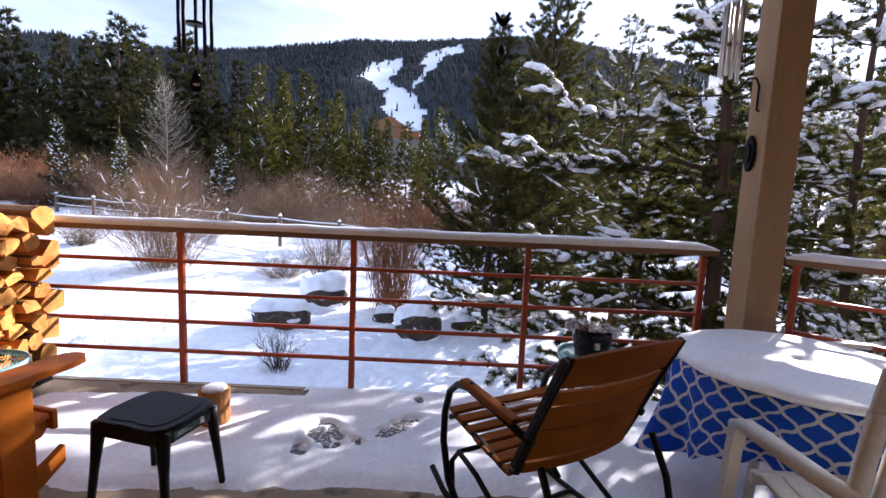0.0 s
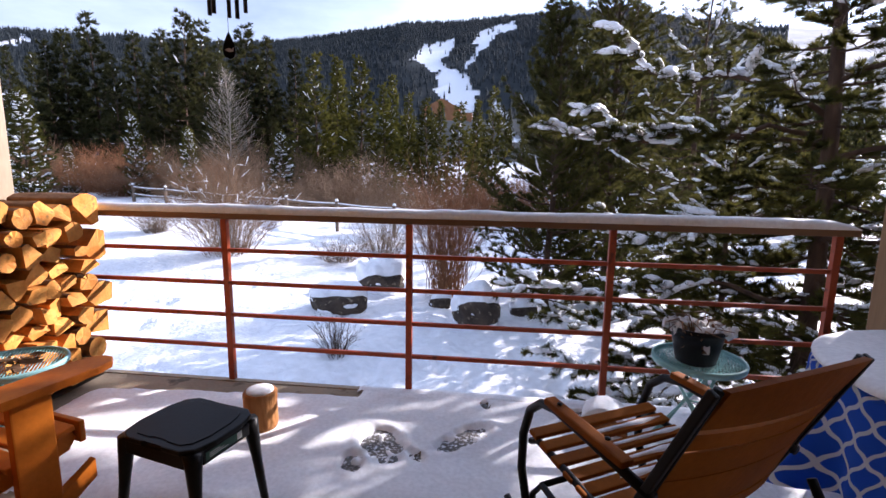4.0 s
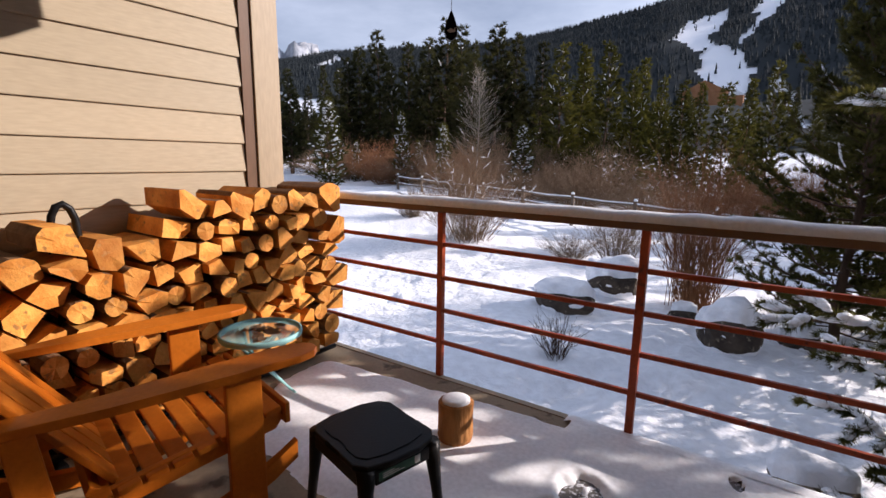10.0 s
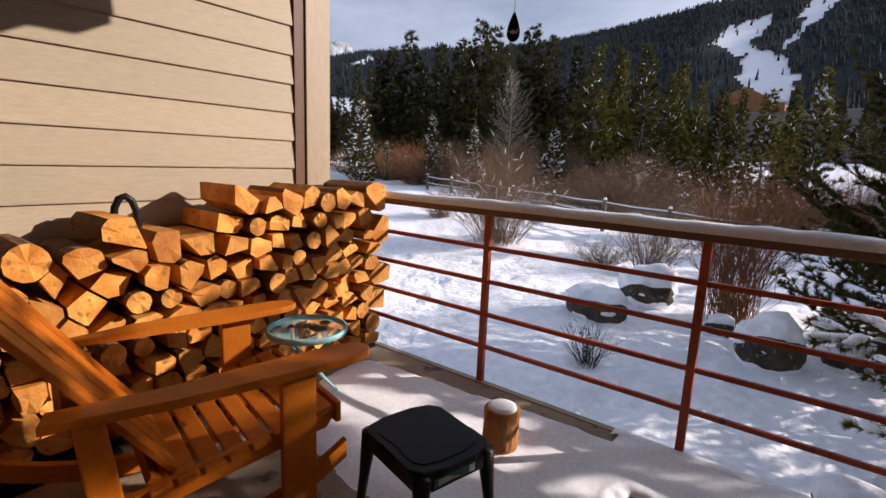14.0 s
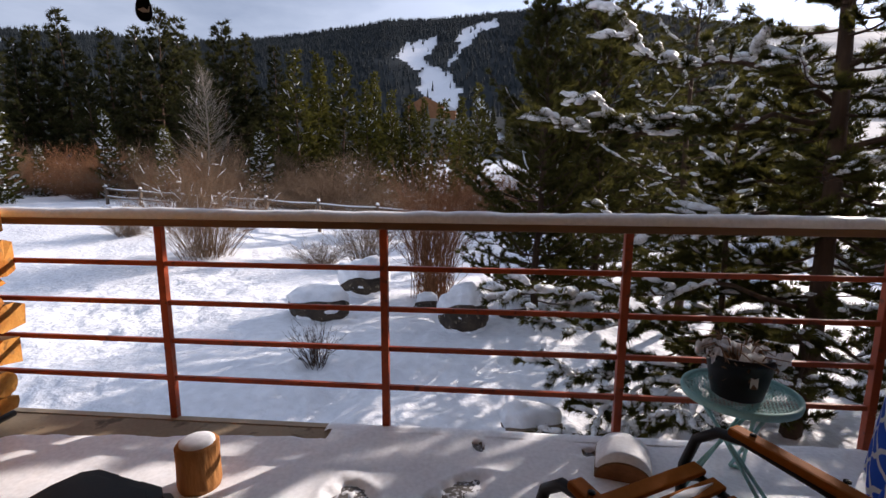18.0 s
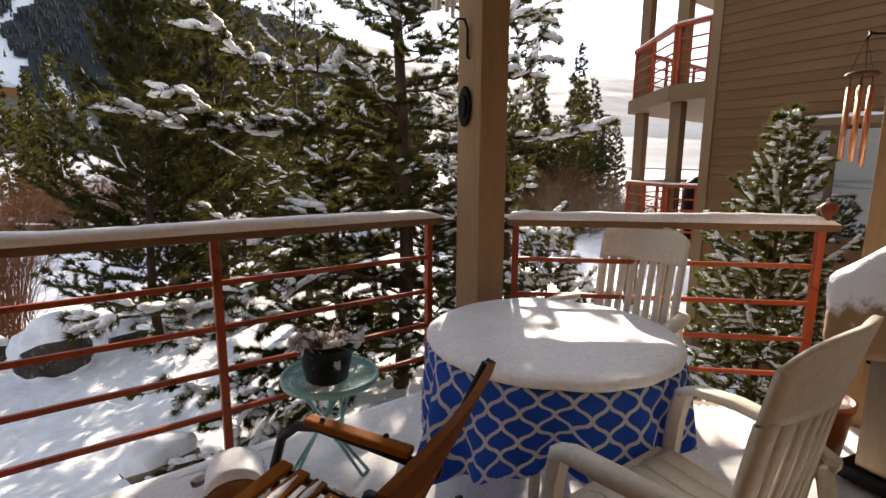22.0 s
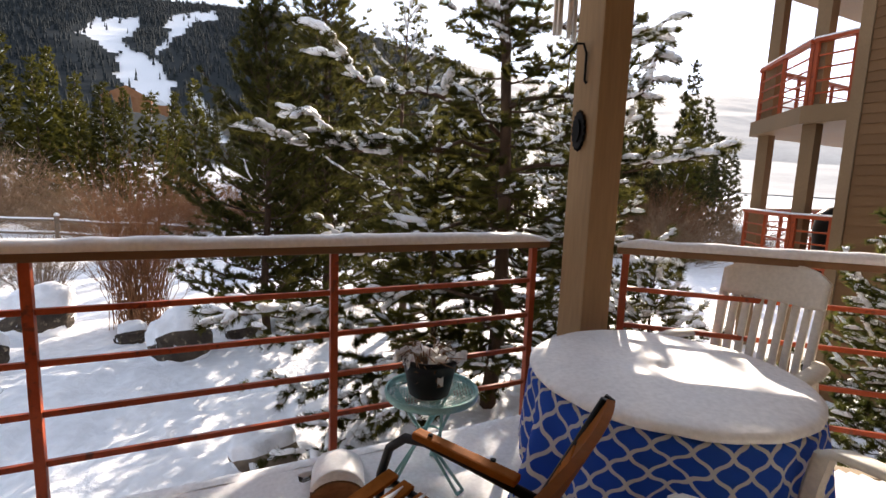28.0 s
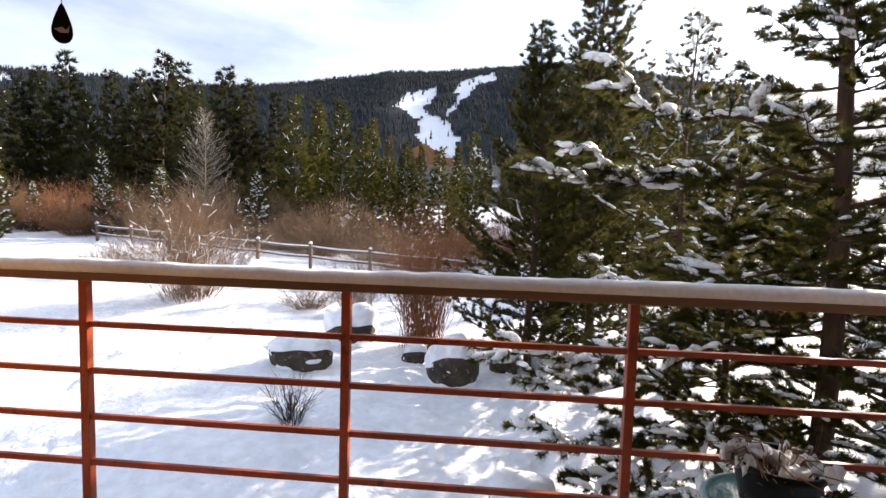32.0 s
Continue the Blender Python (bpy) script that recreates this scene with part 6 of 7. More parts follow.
pot = thing("plant_pot", "black plastic pot with a dead snow-covered plant", "plant pot", pose(2.555, 4.255, 0.4405))
part("pot_body", lathe([(0.085, 0.0), (0.092, 0.005), (0.112, 0.10), (0.124, 0.158), (0.131, 0.160), (0.132, 0.182), (0.122, 0.182), (0.112, 0.15), (0.09, 0.145), (0.0001, 0.145)], 32, cap=False), M_BLACK, pot, smooth=True)
part("price_label", prism([(-0.014, 0.075), (0.014, 0.075), (0.014, 0.135), (-0.014, 0.135)], 0.002, "y", -0.1145), M_PAPER, pot, "small white label")
for i in range(46):
    a, q, h = random.uniform(0, 6.28), random.uniform(0.01, 0.10), random.uniform(0.03, 0.085)
    out = random.uniform(0.02, 0.10)
    part("dead_stem", tube([(q * math.cos(a), q * math.sin(a), 0.143), ((q + out * 0.5) * math.cos(a), (q + out * 0.5) * math.sin(a), 0.143 + h), ((q + out * 1.3) * math.cos(a + 0.3), (q + out * 1.3) * math.sin(a + 0.3), 0.143 + h * random.uniform(0.6, 1.1))], [0.003, 0.0025, 0.0015], 5), M_SOIL, pot)
for i in range(24):
    a, q = random.uniform(0, 6.28), random.uniform(0.0, 0.145)
    bm = bmesh.new()
    bmesh.ops.create_icosphere(bm, subdivisions=2, radius=1.0)
    sx_, sz_ = random.uniform(0.012, 0.027), random.uniform(0.010, 0.018)
    for v in bm.verts:
        k = 1 + 0.3 * noise.noise(v.co * 1.8 + Vector((i, 0, 0)))
        v.co = Vector((v.co.x * sx_ * 1.5 * k, v.co.y * sx_ * k, v.co.z * sz_ * k)) + Vector((q * math.cos(a) * 1.05, q * math.sin(a), 0.165 + random.uniform(0, 0.045) - q * 0.10))
    part("snow_tuft", bm, M_SNOW_FINE, pot, smooth=True)
for i in range(34):
    a, q = random.uniform(0, 6.28), random.uniform(0.05, 0.19)
    bm = bmesh.new()
    s = random.uniform(0.010, 0.02)
    c = Vector((q * math.cos(a), q * math.sin(a), 0.16 + random.uniform(-0.02, 0.07) - q * 0.3))
    vs = [bm.verts.new(c + Vector((random.uniform(-s, s), random.uniform(-s, s), random.uniform(-s, s)))) for _ in range(4)]
    bm.faces.new(vs)
    bmesh.ops.solidify(bm, geom=bm.faces[:], thickness=0.001)
    part("dry_leaf", bm, M_SOIL, pot)

# ---- round table with cloth and snow ----
TX, TY, TR, TZ = 3.37, 3.69, 0.545, 0.622
tb = thing("patio_table", "round patio table hidden under its tablecloth", "table", pose(TX, TY, 0.0))
part("tabletop", lathe([(TR - 0.02, TZ - 0.035), (TR - 0.004, TZ - 0.02), (TR - 0.012, TZ - 0.004)], 48), M_WHITE, tb)
for k in range(4):
    a = k * math.pi / 2 + 0.6
    part("leg", tube([(0.36 * math.cos(a), 0.36 * math.sin(a), 0.0), (0.30 * math.cos(a), 0.30 * math.sin(a), TZ - 0.036)], 0.022, 8), M_WHITE, tb, smooth=True)

M_CLOTH = bpy.data.materials.new("trellis_cloth")
M_CLOTH.use_nodes = True
cn, cl = M_CLOTH.node_tree.nodes, M_CLOTH.node_tree.links
uvn = cn.new("ShaderNodeUVMap")
uvn.uv_map = "cloth"
sep = cn.new("ShaderNodeSeparateXYZ")
cl.new(uvn.outputs["UV"], sep.inputs[0])


def cnode(op, a, b=None):
    m = cn.new("ShaderNodeMath")
    m.operation = op
    for i, v in enumerate((a, b)):
        if v is None:
            continue
        if isinstance(v, (int, float)):
            m.inputs[i].default_value = v
        else:
            cl.new(v, m.inputs[i])
    return m.outputs[0]


fx, fy = cnode("MULTIPLY", sep.outputs["X"], math.tau / 0.1195), cnode("MULTIPLY", sep.outputs["Y"], math.tau / 0.122)


# wavy diagonals that cross at the knots of the trellis
du = cnode("MULTIPLY", cnode("ADD", fx, fy), 0.5)
dv = cnode("MULTIPLY", cnode("SUBTRACT", fx, fy), 0.5)
bow_u = cnode("ADD", du, cnode("MULTIPLY", cnode("SINE", cnode("MULTIPLY", dv, 2.0)), 0.17))
bow_v = cnode("ADD", dv, cnode("MULTIPLY", cnode("SINE", cnode("MULTIPLY", du, 2.0)), 0.17))
band = cnode("MINIMUM", cnode("ABSOLUTE", cnode("SINE", bow_u)), cnode("ABSOLUTE", cnode("SINE", bow_v)))
cr = cn.new("ShaderNodeValToRGB")
cr.color_ramp.elements[0].position, cr.color_ramp.elements[1].position = 0.23, 0.29
cr.color_ramp.elements[0].color, cr.color_ramp.elements[1].color = (0.80, 0.81, 0.80, 1), (0.010, 0.115, 0.62, 1)
cl.new(band, cr.inputs["Fac"])
cb = cn["Principled BSDF"]
cl.new(cr.outputs["Color"], cb.inputs["Base Color"])
cb.inputs["Roughness"].default_value = 0.75
weave = cn.new("ShaderNodeTexNoise")
weave.inputs["Scale"].default_value = 900
wb = cn.new("ShaderNodeBump")
wb.inputs["Strength"].default_value, wb.inputs["Distance"].default_value = 0.15, 0.001
cl.new(weave.outputs["Fac"], wb.inputs["Height"])
cl.new(wb.outputs["Normal"], cb.inputs["Normal"])

cloth = thing("tablecloth", "blue tablecloth with a white trellis pattern", "tablecloth", pose(TX, TY, 0.0))
bm = bmesh.new()
uvl = bm.loops.layers.uv.new("cloth")
NA, NV = 200, 22
grid = []
for j in range(NV + 1):
    v = j / NV
    ringv = []
    for i in range(NA):
        a = i * math.tau / NA
        drop = 0.36 + 0.05 * math.cos(2 * a + 0.9) + 0.05 * math.cos(4 * a + 0.4) + 0.012 * math.sin(17 * a)
        if v < 0.12:
            q = v / 0.12
            r, z = TR - 0.03 + 0.036 * math.sin(q * math.pi / 2), TZ + 0.004 - 0.03 * (1 - math.cos(q * math.pi / 2))
        else:
            q = (v - 0.12) / 0.88
            fold = (0.040 * math.sin(9 * a + 1.3 * math.sin(2 * a)) + 0.020 * math.sin(17 * a + 1.0)) * q ** 0.8 + 0.10 * q * q * max(0.0, math.cos(4 * a + 0.4)) ** 6
            r, z = TR + 0.006 + 0.012 * q + fold - 0.008 * q * q, TZ - 0.026 - drop * q
        ringv.append(bm.verts.new((r * math.cos(a), r * math.sin(a), z)))
    grid.append(ringv)
for j in range(NV):
    for i in range(NA):
        k = (i + 1) % NA
        f = bm.faces.new((grid[j][i], grid[j][k], grid[j + 1][k], grid[j + 1][i]))
        for lp, (ii, jj) in zip(f.loops, ((i, j), (i + 1, j), (i + 1, j + 1), (i, j + 1))):
            lp[uvl].uv = (ii * math.tau / NA * 0.55150, -jj / NV * 0.40)
bmesh.ops.solidify(bm, geom=bm.faces[:], thickness=0.0015)
part("cloth", bm, M_CLOTH, cloth, smooth=True)
snow_top = lathe([(TR - 0.004, TZ + 0.002), (TR + 0.004, TZ + 0.010), (TR + 0.002, TZ + 0.024), (TR - 0.02, TZ + 0.035), (TR - 0.07, TZ + 0.041), (0.30, TZ + 0.044), (0.12, TZ + 0.043), (0.028, TZ + 0.042), (0.018, TZ + 0.028), (0.0001, TZ + 0.026)], 120, cap=False)
for v in snow_top.verts:
    rr_ = math.hypot(v.co.x, v.co.y)
    if rr_ > 0.1:
        k = 1 + 0.010 * fbm(v.co.x, v.co.y, 9, 61) * (1 if rr_ > 0.45 else 0)
        v.co = Vector((v.co.x * k, v.co.y * k, v.co.z + 0.006 * fbm(v.co.x, v.co.y, 5, 62)))
sn = part("table_snow", snow_top, M_SNOW_FINE, None, smooth=True)
sn.matrix_world = pose(TX, TY, 0.0)
tagged(sn, "smooth disc of snow covering the round table", "snow")

# ---- white resin armchairs ----
def armchair(label, m):
    t = thing("resin_armchair", label, "chair", m, "white resin armchairs")
    def byz(z):
        u = (z - 0.42) / 0.63
        return -0.20 - 0.07 * u - 0.045 * u * u
    def strip(x0, x1, z0, z1, nx=3, nz=10, th=0.012, top=None):
        bm = bmesh.new()
        fr_, bk = [], []
        for j in range(nz + 1):
            z = z0 + (z1 - z0) * j / nz
            A, B = [], []
            for i in range(nx + 1):
                x = x0 + (x1 - x0) * i / nx
                sc = 1.0 + 0.05 * (z - 0.42) / 0.63
                zz = z if not top else min(z, top(x))
                y = byz(zz) + 0.9 * x * x * (0.55 + 0.45 * (zz - 0.42) / 0.63)
                A.append(bm.verts.new((x * sc, y + th / 2, zz)))
                B.append(bm.verts.new((x * sc, y - th / 2, zz)))
            fr_.append(A)
            bk.append(B)
        for j in range(nz):
            for i in range(nx):
                bm.faces.new((fr_[j][i], fr_[j][i + 1], fr_[j + 1][i + 1], fr_[j + 1][i]))
                bm.faces.new((bk[j][i + 1], bk[j][i], bk[j + 1][i], bk[j + 1][i + 1]))
            bm.faces.new((bk[j][0], fr_[j][0], fr_[j + 1][0], bk[j + 1][0]))
            bm.faces.new((fr_[j][nx], bk[j][nx], bk[j + 1][nx], fr_[j + 1][nx]))
        for i in range(nx):
            bm.faces.new((fr_[0][i + 1], fr_[0][i], bk[0][i], bk[0][i + 1]))
            bm.faces.new((fr_[nz][i], fr_[nz][i + 1], bk[nz][i + 1], bk[nz][i]))
        return bm
    part("top_panel", strip(-0.235, 0.235, 0.855, 1.05, 16, 8, 0.016, lambda x: 1.05 - 0.055 * (abs(x) / 0.235) ** 4 - 0.012 * (x / 0.235) ** 2), M_WHITE, t, smooth=True)
    part("lower_panel", strip(-0.225, 0.225, 0.40, 0.455, 12, 3, 0.016), M_WHITE, t, smooth=True)
    for x0, x1 in ((-0.235, -0.197), (0.197, 0.235)):
        part("stile", strip(x0, x1, 0.44, 0.86, 2, 12, 0.022), M_WHITE, t, smooth=True)
    for i in range(7):
        x = -0.1635 + i * 0.0545
        part("slat", strip(x - 0.0175, x + 0.0175, 0.45, 0.86, 2, 12, 0.012), M_WHITE, t, smooth=True)
    for i in range(6):
        x = -0.195 + i * 0.078
        bm = bmesh.new()
        secs = []
        for j in range(9):
            y = -0.20 + 0.44 * j / 8
            z = 0.405 + 0.02 * (j / 8) - 0.015 * math.sin(j / 8 * math.pi) - (0.03 if j == 8 else 0)
            secs.append([bm.verts.new((x + u, y, z + w)) for u, w in ((-0.036, -0.007), (0.036, -0.007), (0.036, 0.005), (0.030, 0.008), (-0.030, 0.008), (-0.036, 0.005))])
        for A, B in zip(secs, secs[1:]):
            for k in range(6):
                bm.faces.new((A[k], A[(k + 1) % 6], B[(k + 1) % 6], B[k]))
        bm.faces.new(secs[0])
        bm.faces.new(secs[-1][::-1])
        part("seat_slat", bm, M_WHITE, t, smooth=True)
    part("seat_frame", obox((-0.235, 0.235, 0.385), (0.235, 0.235, 0.385), 0.03, 0.05, 0.008), M_WHITE, t)
    for sx_ in (-1, 1):
        bm = bmesh.new()
        path = [((0.235, -0.245), 0.60, 0.055), ((0.295, -0.12), 0.625, 0.064), ((0.322, 0.05), 0.630, 0.070), ((0.324, 0.17), 0.622, 0.066), ((0.316, 0.225), 0.600, 0.056)]
        secs = []
        for (px_, py_), z, w in path:
            secs.append([bm.verts.new((sx_ * (px_ + u * w), py_, z + v)) for u, v in ((-0.5, -0.012), (0.5, -0.016), (0.56, 0.0), (0.42, 0.012), (-0.42, 0.014), (-0.54, 0.004))])
        for A, B in zip(secs, secs[1:]):
            for k in range(6):
                bm.faces.new((A[k], A[(k + 1) % 6], B[(k + 1) % 6], B[k]))
        bm.faces.new(secs[0])
        bm.faces.new(secs[-1][::-1])
        part("armrest", bm, M_WHITE, t, smooth=True)
        bm = bmesh.new()
        secs = []
        for z, y, w, d_ in ((0.605, 0.215, 0.048, 0.050), (0.50, 0.235, 0.044, 0.050), (0.38, 0.245, 0.042, 0.052), (0.0, 0.285, 0.034, 0.036)):
            secs.append([bm.verts.new((sx_ * (0.312 + u * w), y + v * d_, z)) for u, v in ((-0.5, -0.5), (0.5, -0.5), (0.5, 0.3), (0.3, 0.5), (-0.3, 0.5), (-0.5, 0.3))])
        for A, B in zip(secs, secs[1:]):
            for k in range(6):
                bm.faces.new((A[k], A[(k + 1) % 6], B[(k + 1) % 6], B[k]))
        bm.faces.new(secs[0])
        bm.faces.new(secs[-1])
        part("front_leg", bm, M_WHITE, t, smooth=False)
        part("rear_leg", obox((sx_ * 0.225, -0.215, 0.60), (sx_ * 0.265, -0.33, 0.0), 0.042, 0.034, 0.006, up=(0, 1, 0)), M_WHITE, t)
    return t


c1 = armchair("off-white moulded resin armchair with a slotted high back", pose(3.05, 2.88, 0.002, 0, 0, -2))
copy_thing(c1, pose(4.0, 3.77, 0.002, 0, 0, 96))

# ---- covered barbecue ----
bq = thing("barbecue", "steel gas barbecue under a tan cover dusted with snow", "grill", pose(4.50, 2.46, 0.0, 0, 0, 76))
part("base", box(-0.34, 0.34, -0.26, 0.26, 0.03, 0.10, 0.01), M_BLACK, bq)
for sx_ in (-1, 1):
    for sy_ in (-1, 1):
        part("caster", tube([(sx_ * 0.29 - 0.012, sy_ * 0.2, 0.025), (sx_ * 0.29 + 0.012, sy_ * 0.2, 0.025)], 0.025, 12), M_BLACK, bq, smooth=True)
part("cabinet", box(-0.215, 0.285, -0.22, 0.24, 0.102, 0.66, 0.012), M_STEEL, bq, "stainless steel cabinet")
for x0, x1 in ((-0.205, 0.148), (0.151, 0.275)):
    dr = part("cabinet_door", box(x0, x1, 0.241, 0.257, 0.125, 0.63, 0.005), M_STEEL, bq)
part("hinge_clip", box(0.286, 0.304, 0.20, 0.23, 0.56, 0.62, 0.004), M_BLACK_METAL, bq)
part("side_post", tube([(-0.40, 0.10, 0.04), (-0.40, 0.10, 0.62)], 0.012, 8), M_ALU, bq, smooth=True)
part("side_bar", tube([(-0.216, 0.10, 0.22), (-0.40, 0.10, 0.22)], 0.009, 8), M_ALU, bq, smooth=True)
NB = 96
COVER = ((0.600, 0.43, 0.32), (0.64, 0.455, 0.335), (0.70, 0.46, 0.335), (0.78, 0.465, 0.33), (0.86, 0.47, 0.325), (0.915, 0.462, 0.312), (0.945, 0.44, 0.295), (0.985, 0.405, 0.27), (1.05, 0.35, 0.225), (1.12, 0.29, 0.175), (1.155, 0.262, 0.145), (1.170, 0.235, 0.12), (1.176, 0.13, 0.07), (1.178, 0.02, 0.01))


def cover_ring(z):
    """Points round the cover at height z: a creased box that leans in above its shoulders."""
    zs = [c[0] for c in COVER]
    hw, hd = np.interp(z, zs, [c[1] for c in COVER]), np.interp(z, zs, [c[2] for c in COVER])
    shift = -0.05 * min(1.0, max(0.0, (z - 0.93) / 0.2))
    pts = []
    for i in range(NB):
        a = i * math.tau / NB
        c, s_ = math.cos(a), math.sin(a)
        k = (abs(c / hw) ** 9 + abs(s_ / hd) ** 9) ** (-1 / 9)
        x, y = c * k, s_ * k
        low = max(0.0, (0.92 - z) / 0.3)
        w = 0.022 * noise.noise(Vector((a * 2.6, z * 4, 1))) + 0.040 * low * (0.35 - abs(noise.noise(Vector((a * 3.4, z * 3.2, 2))))) + 0.010 * low * math.sin(a * 13 + z * 9)
        w *= min(1.0, hw / 0.2)
        x, y = x * (1 + w / max(0.2, hw)), y * (1 + w / max(0.2, hd))
        zz = z + (0.05 * noise.noise(Vector((a * 2.2, 0, 7))) - 0.02 * math.cos(2 * a) if z < 0.62 else 0.010 * noise.noise(Vector((x * 9, y * 9, z * 5))))
        pts.append(Vector((x + shift, y, zz)))
    return pts


bm = bmesh.new()
rings = [[bm.verts.new(p) for p in cover_ring(z)] for z in list(np.linspace(0.60, 1.155, 26)) + [1.165, 1.170, 1.174, 1.177, 1.178]]
for A, B in zip(rings, rings[1:]):
    for i in range(NB):
        bm.faces.new((A[i], A[(i + 1) % NB], B[(i + 1) % NB], B[i]))
bm.faces.new(rings[-1])
# crusted snow thinning out down the cover
cvn, cvl = M_COVER.node_tree.nodes, M_COVER.node_tree.links
cv_b = cvn["Principled BSDF"]
cv_tan = cv_b.inputs["Base Color"].links[0].from_socket
cv_tc = cvn.new("ShaderNodeTexCoord")
cv_sep = cvn.new("ShaderNodeSeparateXYZ")
cvl.new(cv_tc.outputs["Object"], cv_sep.inputs[0])
cv_noise = cvn.new("ShaderNodeTexNoise")
cv_noise.inputs["Scale"].default_value, cv_noise.inputs["Detail"].default_value, cv_noise.inputs["Roughness"].default_value = 7.0, 9, 0.65
cvl.new(cv_tc.outputs["Object"], cv_noise.inputs["Vector"])


def cv_math(op, a, b, c=None):
    m = cvn.new("ShaderNodeMath")
    m.operation = op
    for i, v in enumerate((a, b, c)):
        if v is None:
            continue
        if isinstance(v, (int, float)):
            m.inputs[i].default_value = v
        else:
            cvl.new(v, m.inputs[i])
    return m.outputs[0]


cv_h = cv_math("MULTIPLY_ADD", cv_sep.outputs["Z"], 3.4, -3.25)
cv_s = cv_math("MULTIPLY_ADD", cv_sep.outputs["X"], 1.2, cv_h)
cv_k = cv_math("MULTIPLY_ADD", cv_noise.outputs["Fac"], 2.0, cv_s)
cv_mr = cvn.new("ShaderNodeMapRange")
cv_mr.inputs["From Min"].default_value, cv_mr.inputs["From Max"].default_value = 0.74, 1.02
cvl.new(cv_k, cv_mr.inputs["Value"])
cv_mix = cvn.new("ShaderNodeMix")
cv_mix.data_type = "RGBA"
cv_mix.inputs["B"].default_value = (0.80, 0.80, 0.82, 1)
cvl.new(cv_mr.outputs["Result"], cv_mix.inputs["Factor"])
cvl.new(cv_tan, cv_mix.inputs["A"])
cvl.new(cv_mix.outputs["Result"], cv_b.inputs["Base Color"])
part("cover", bm, M_COVER, bq, "creased tan vinyl cover crusted with thin snow", smooth=True)
cp = thing("flower_pot", "brown glazed flower pot filled with snow", "plant pot", pose(4.47, 2.97, 0.002))
part("pot_body", lathe([(0.085, 0.0), (0.095, 0.01), (0.112, 0.15), (0.122, 0.27), (0.132, 0.275), (0.134, 0.31), (0.124, 0.312), (0.118, 0.285), (0.0001, 0.28)], 32, cap=False), M_CLAY, cp, smooth=True)
part("pot_snow", lathe([(0.117, 0.286), (0.105, 0.30), (0.05, 0.306), (0.0001, 0.300)], 24, cap=False), M_SNOW_FINE, cp, smooth=True)
part("twig", tube([(0.02, -0.03, 0.30), (0.03, -0.05, 0.335), (0.05, -0.06, 0.33)], 0.006, 5), M_BARK, cp)

rgd = np.random.default_rng(91)
lines = []
for k in range(70):
    x, y = rgd.normal(4.0, 0.045), rgd.normal(2.56, 0.07)
    a = rgd.uniform(0, math.tau)
    ln = rgd.uniform(0.015, 0.06)
    lines.append((np.array([(x, y, 0.006), (x + ln * 0.5 * math.cos(a), y + ln * 0.5 * math.sin(a), 0.012 + rgd.uniform(0, 0.012)), (x + ln * math.cos(a), y + ln * math.sin(a), 0.007)]), np.array([0.0025, 0.003, 0.001])))
debris = tri_mesh("plant_debris", *tubes_np(lines, 4), M_SOIL)
tagged(debris, "dark dead needles and twigs dropped on the snowy deck", "debris")

# ---- hanging things ----
def wind_chime(label, m, ring_r, tubes, length, r, mat, top_mat, drop, striker):
    t = thing("wind_chime", label, "wind chime", m)
    part("top_disc", lathe([(0.02, -0.004), (ring_r + 0.012, -0.004), (ring_r + 0.016, 0.006), (ring_r, 0.016), (0.015, 0.024)], 24), top_mat, t, smooth=True)
    for k in range(3):
        a = k * math.tau / 3
        part("cord", tube([(ring_r * math.cos(a), ring_r * math.sin(a), 0.01), (0.002 * math.cos(a), 0.002 * math.sin(a), 0.16)], 0.0014, 4), M_BLACK_METAL, t)
    for k in range(tubes):
        a = k * math.tau / tubes + 0.3
        x, y = ring_r * 0.92 * math.cos(a), ring_r * 0.92 * math.sin(a)
        part("tube", tube([(x, y, -0.05), (x, y, -0.05 - length * (0.82 + 0.18 * k / tubes))], r, 10), mat, t, smooth=True)
        part("cord", tube([(x, y, -0.052), (x, y, 0.0)], 0.0012, 4), M_BLACK_METAL, t)
    part("clapper", lathe([(ring_r * 0.5, -0.05 - length * 0.5), (ring_r * 0.55, -0.043 - length * 0.5), (ring_r * 0.5, -0.035 - length * 0.5)], 16), top_mat, t)
    part("cord", tube([(0, 0, -0.05 - length * 0.46), (0, 0, 0.0)], 0.0012, 4), M_BLACK_METAL, t)
    part("cord", tube([(0, 0, -drop), (0, 0, -0.055 - length * 0.5)], 0.0012, 4), M_BLACK_METAL, t)
    if striker:
        out = []
        for k in range(24):
            a = k * math.tau / 24
            w = 0.040 * math.sin(a) * (0.62 - 0.38 * math.cos(a))
            out.append((w, -drop - 0.055 + 0.062 * math.cos(a)))
        sail = part("wind_sail", prism(out, 0.006, "y", -0.003), M_BLACK, t, "black teardrop sail")
        part("bird_mark", prism([(-0.02, -drop - 0.075), (0.0, -drop - 0.066), (0.012, -drop - 0.074), (0.02, -drop - 0.06), (0.018, -drop - 0.082), (-0.004, -drop - 0.085)], 0.008, "y", -0.004), M_PAPER, sail, "pale bird shape")
    return t


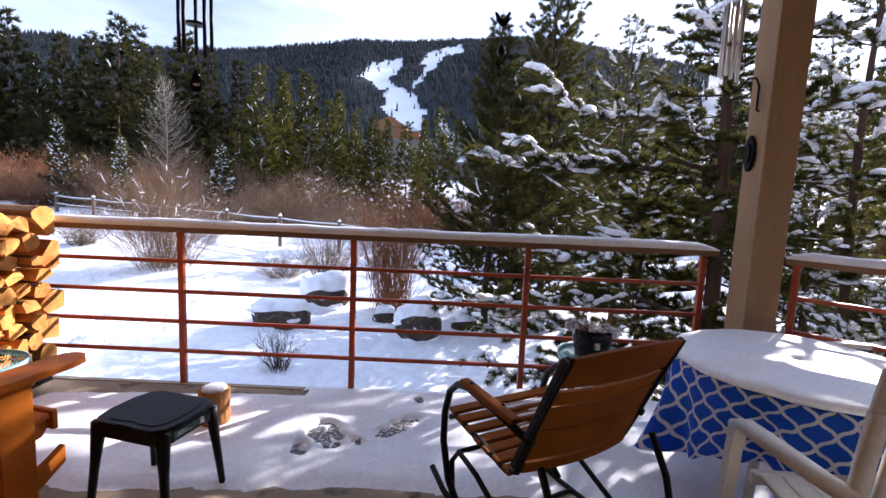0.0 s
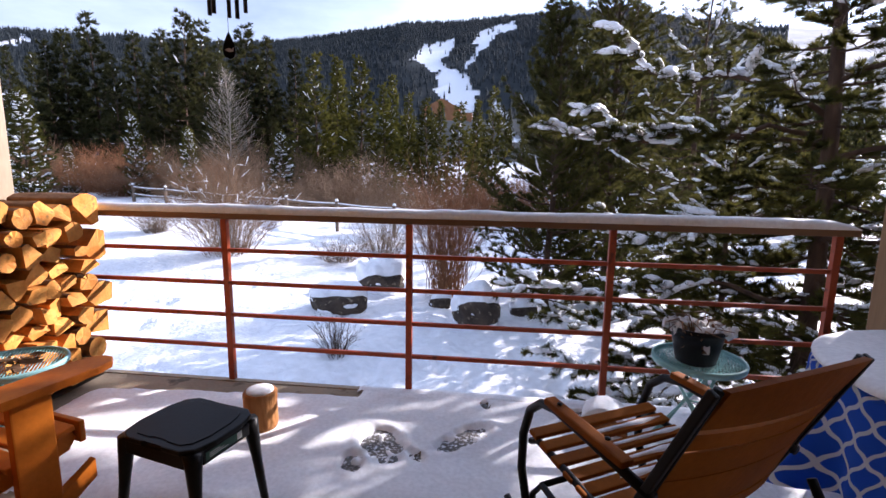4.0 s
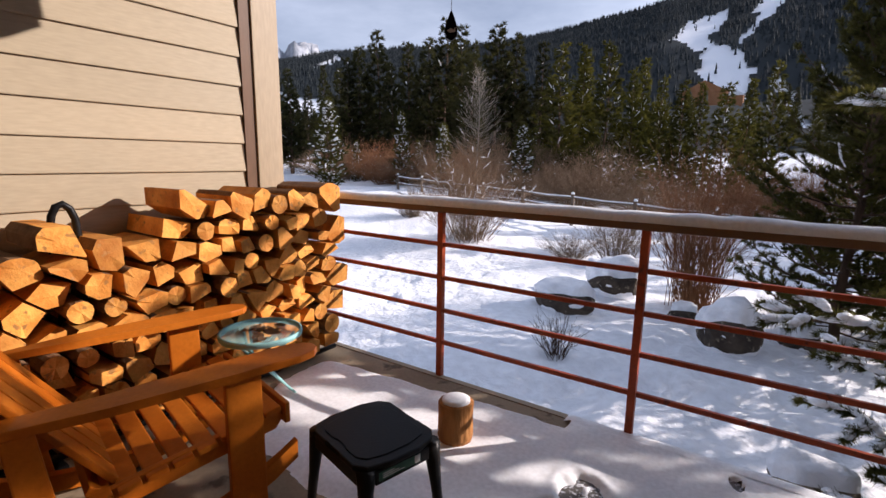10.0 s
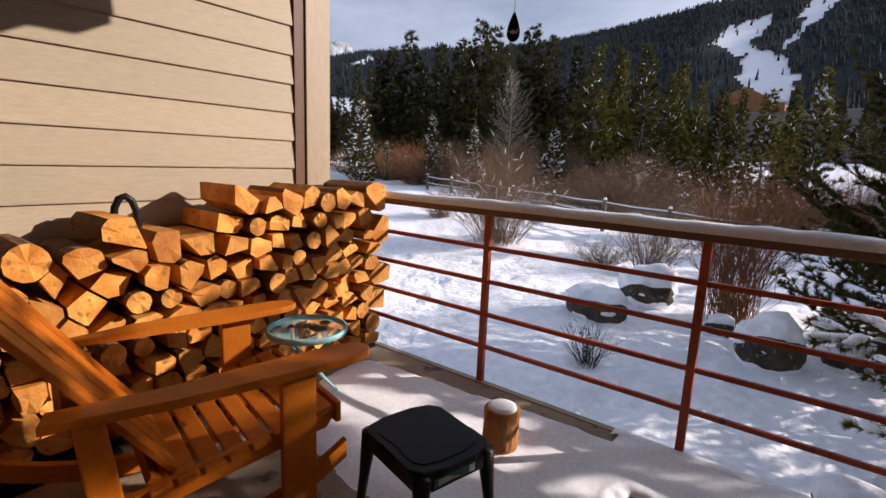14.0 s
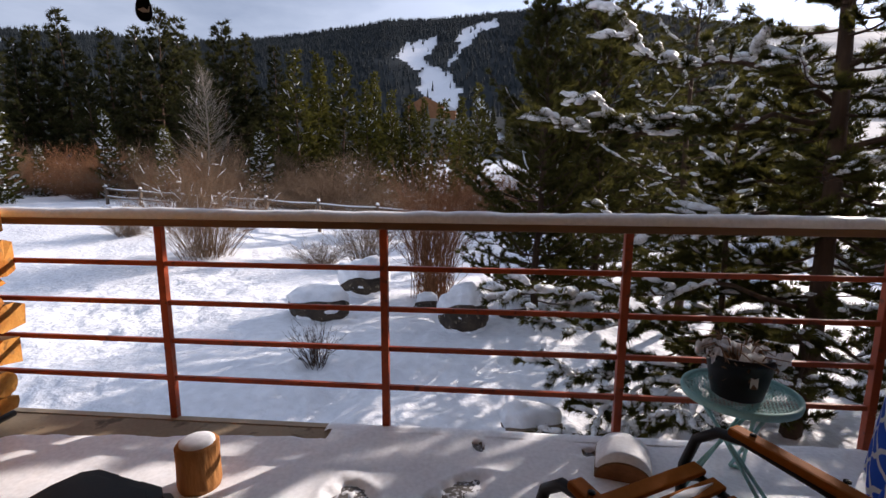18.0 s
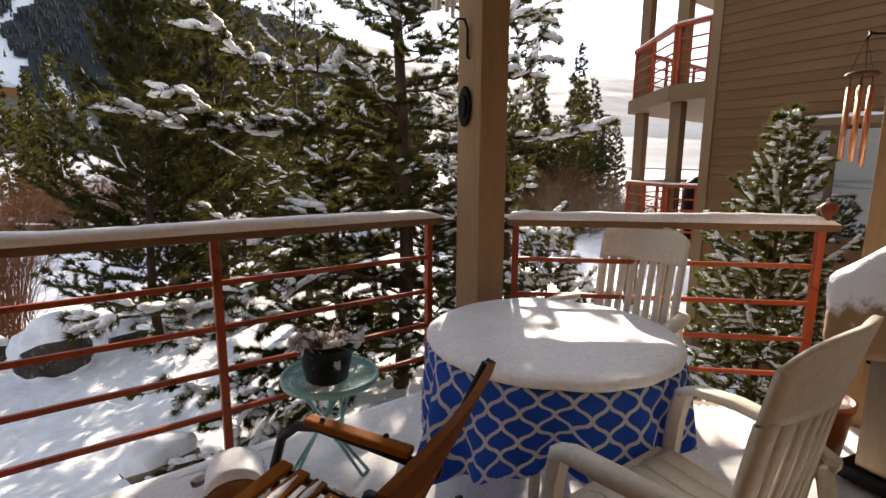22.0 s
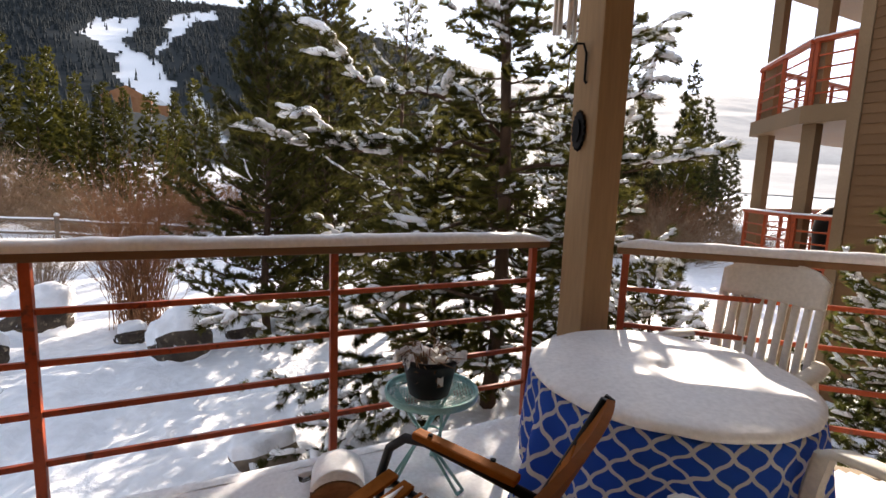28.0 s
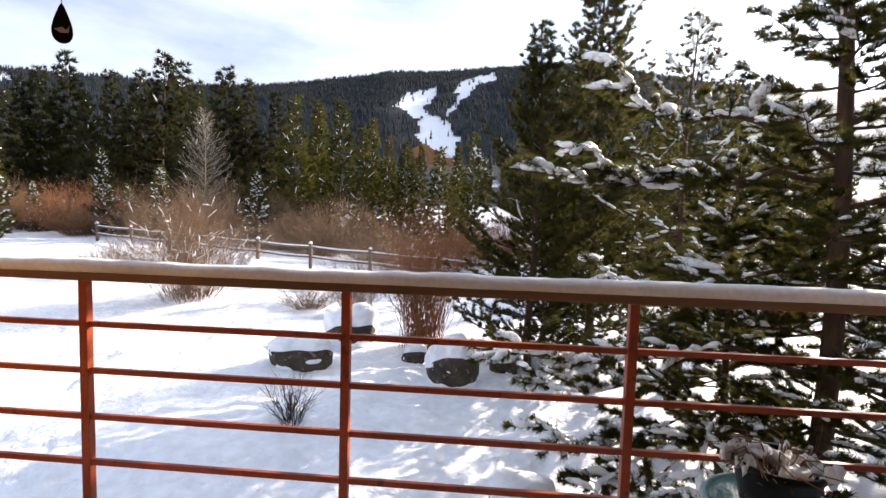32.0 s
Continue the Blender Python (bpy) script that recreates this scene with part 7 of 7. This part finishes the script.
wind_chime("black metal wind chime with a teardrop sail", pose(0.24, 4.16, 2.47, 0, 0, 25), 0.092, 5, 0.39, 0.010, M_BLACK_METAL, M_BLACK, 0.48, True)
part_top = thing("ceiling_hook", "thin cord hanging the black wind chime", "hook", pose(0.24, 4.16, 2.63))
part("cord", tube([(0, 0, 0.0), (0, 0, 0.229)], 0.002, 5), M_BLACK_METAL, part_top)
wind_chime("pale aluminium wind chime beside the column", pose(3.22, 4.30, 2.55), 0.05, 6, 0.44, 0.011, M_ALU, M_DARKWOOD, 0.30, False)
h2 = thing("ceiling_hook", "thin cord hanging the aluminium wind chime", "hook", pose(3.22, 4.30, 2.71))
part("cord", tube([(0, 0, 0.0), (0, 0, 0.149)], 0.002, 5), M_BLACK_METAL, h2)
wind_chime("copper-coloured wind chime hung from the second column", pose(4.72, 3.05, 1.80), 0.05, 6, 0.38, 0.011, M_COPPER, M_DARKWOOD, 0.30, False)
h3 = thing("bracket_hook", "black iron bracket on the column holding a wind chime", "hook", pose(4.72, 3.05, 1.96))
part("arm", tube([(0, 0, 0.0), (0.0, -0.01, 0.02), (0.02, 0.0, 0.035), (0.05, -0.01, 0.03), (0.255, -0.06, 0.05)], 0.006, 6), M_BLACK_METAL, h3, smooth=True)
rc = thing("rooster_mobile", "black metal rooster mobile hanging on a chain", "mobile", pose(1.92, 4.3, 2.36))
part("rooster", prism([(-0.045, 0.03), (-0.05, 0.05), (-0.03, 0.045), (-0.012, 0.012), (0.012, 0.012), (0.025, 0.045), (0.035, 0.055), (0.048, 0.040), (0.036, 0.034), (0.036, 0.0), (0.018, -0.025), (0.008, -0.03), (0.008, -0.05), (-0.004, -0.05), (-0.004, -0.03), (-0.022, -0.02), (-0.038, 0.004)], 0.004, "y", -0.002), M_BLACK_METAL, rc)
part("chain", tube([(0, 0, -0.05), (0, 0, -0.12)], 0.002, 4), M_BLACK_METAL, rc)
part("weight", lathe([(0.004, -0.20), (0.026, -0.175), (0.018, -0.14), (0.004, -0.12)], 10), M_BLACK_METAL, rc)
part("cord", tube([(0, 0, 0.013), (0, 0, 0.498)], 0.0015, 4), M_BLACK_METAL, rc)

hk = thing("plant_hook", "black iron hook screwed to the column", "hook", pose(3.507, 4.45, 2.0))
part("arm", tube([(0.001, 0, -0.05), (-0.012, 0, -0.04), (-0.012, 0, 0.10), (-0.035, 0, 0.145), (-0.08, 0, 0.14), (-0.13, 0, 0.08), (-0.17, 0, 0.05)], 0.007, 8), M_BLACK_METAL, hk, smooth=True)
orn = thing("wall_ornament", "dark scalloped metal ornament on the column", "ornament", pose(3.508, 4.47, 1.70))
out = []
for k in range(36):
    a = k * math.tau / 36
    q = 1 + (0.20 if k % 2 else -0.08)
    out.append((0.043 * math.cos(a) * q, 0.092 * math.sin(a) * q))
part("disc", prism(out, 0.018, "x", -0.020, 0.003), M_BLACK_METAL, orn)
part("boss", prism([(0.028 * math.cos(k * math.tau / 20), 0.064 * math.sin(k * math.tau / 20)) for k in range(20)], 0.012, "x", -0.033, 0.004), M_BLACK, orn)
fin = thing("post_ball", "brown ball finial standing on the corner railing post", "finial", pose(4.93, 3.16, 1.10))
part("ball", lathe([(0.012, 0.0), (0.015, 0.02), (0.034, 0.035), (0.042, 0.06), (0.034, 0.085), (0.012, 0.098)], 16), M_CLAY, fin, smooth=True)
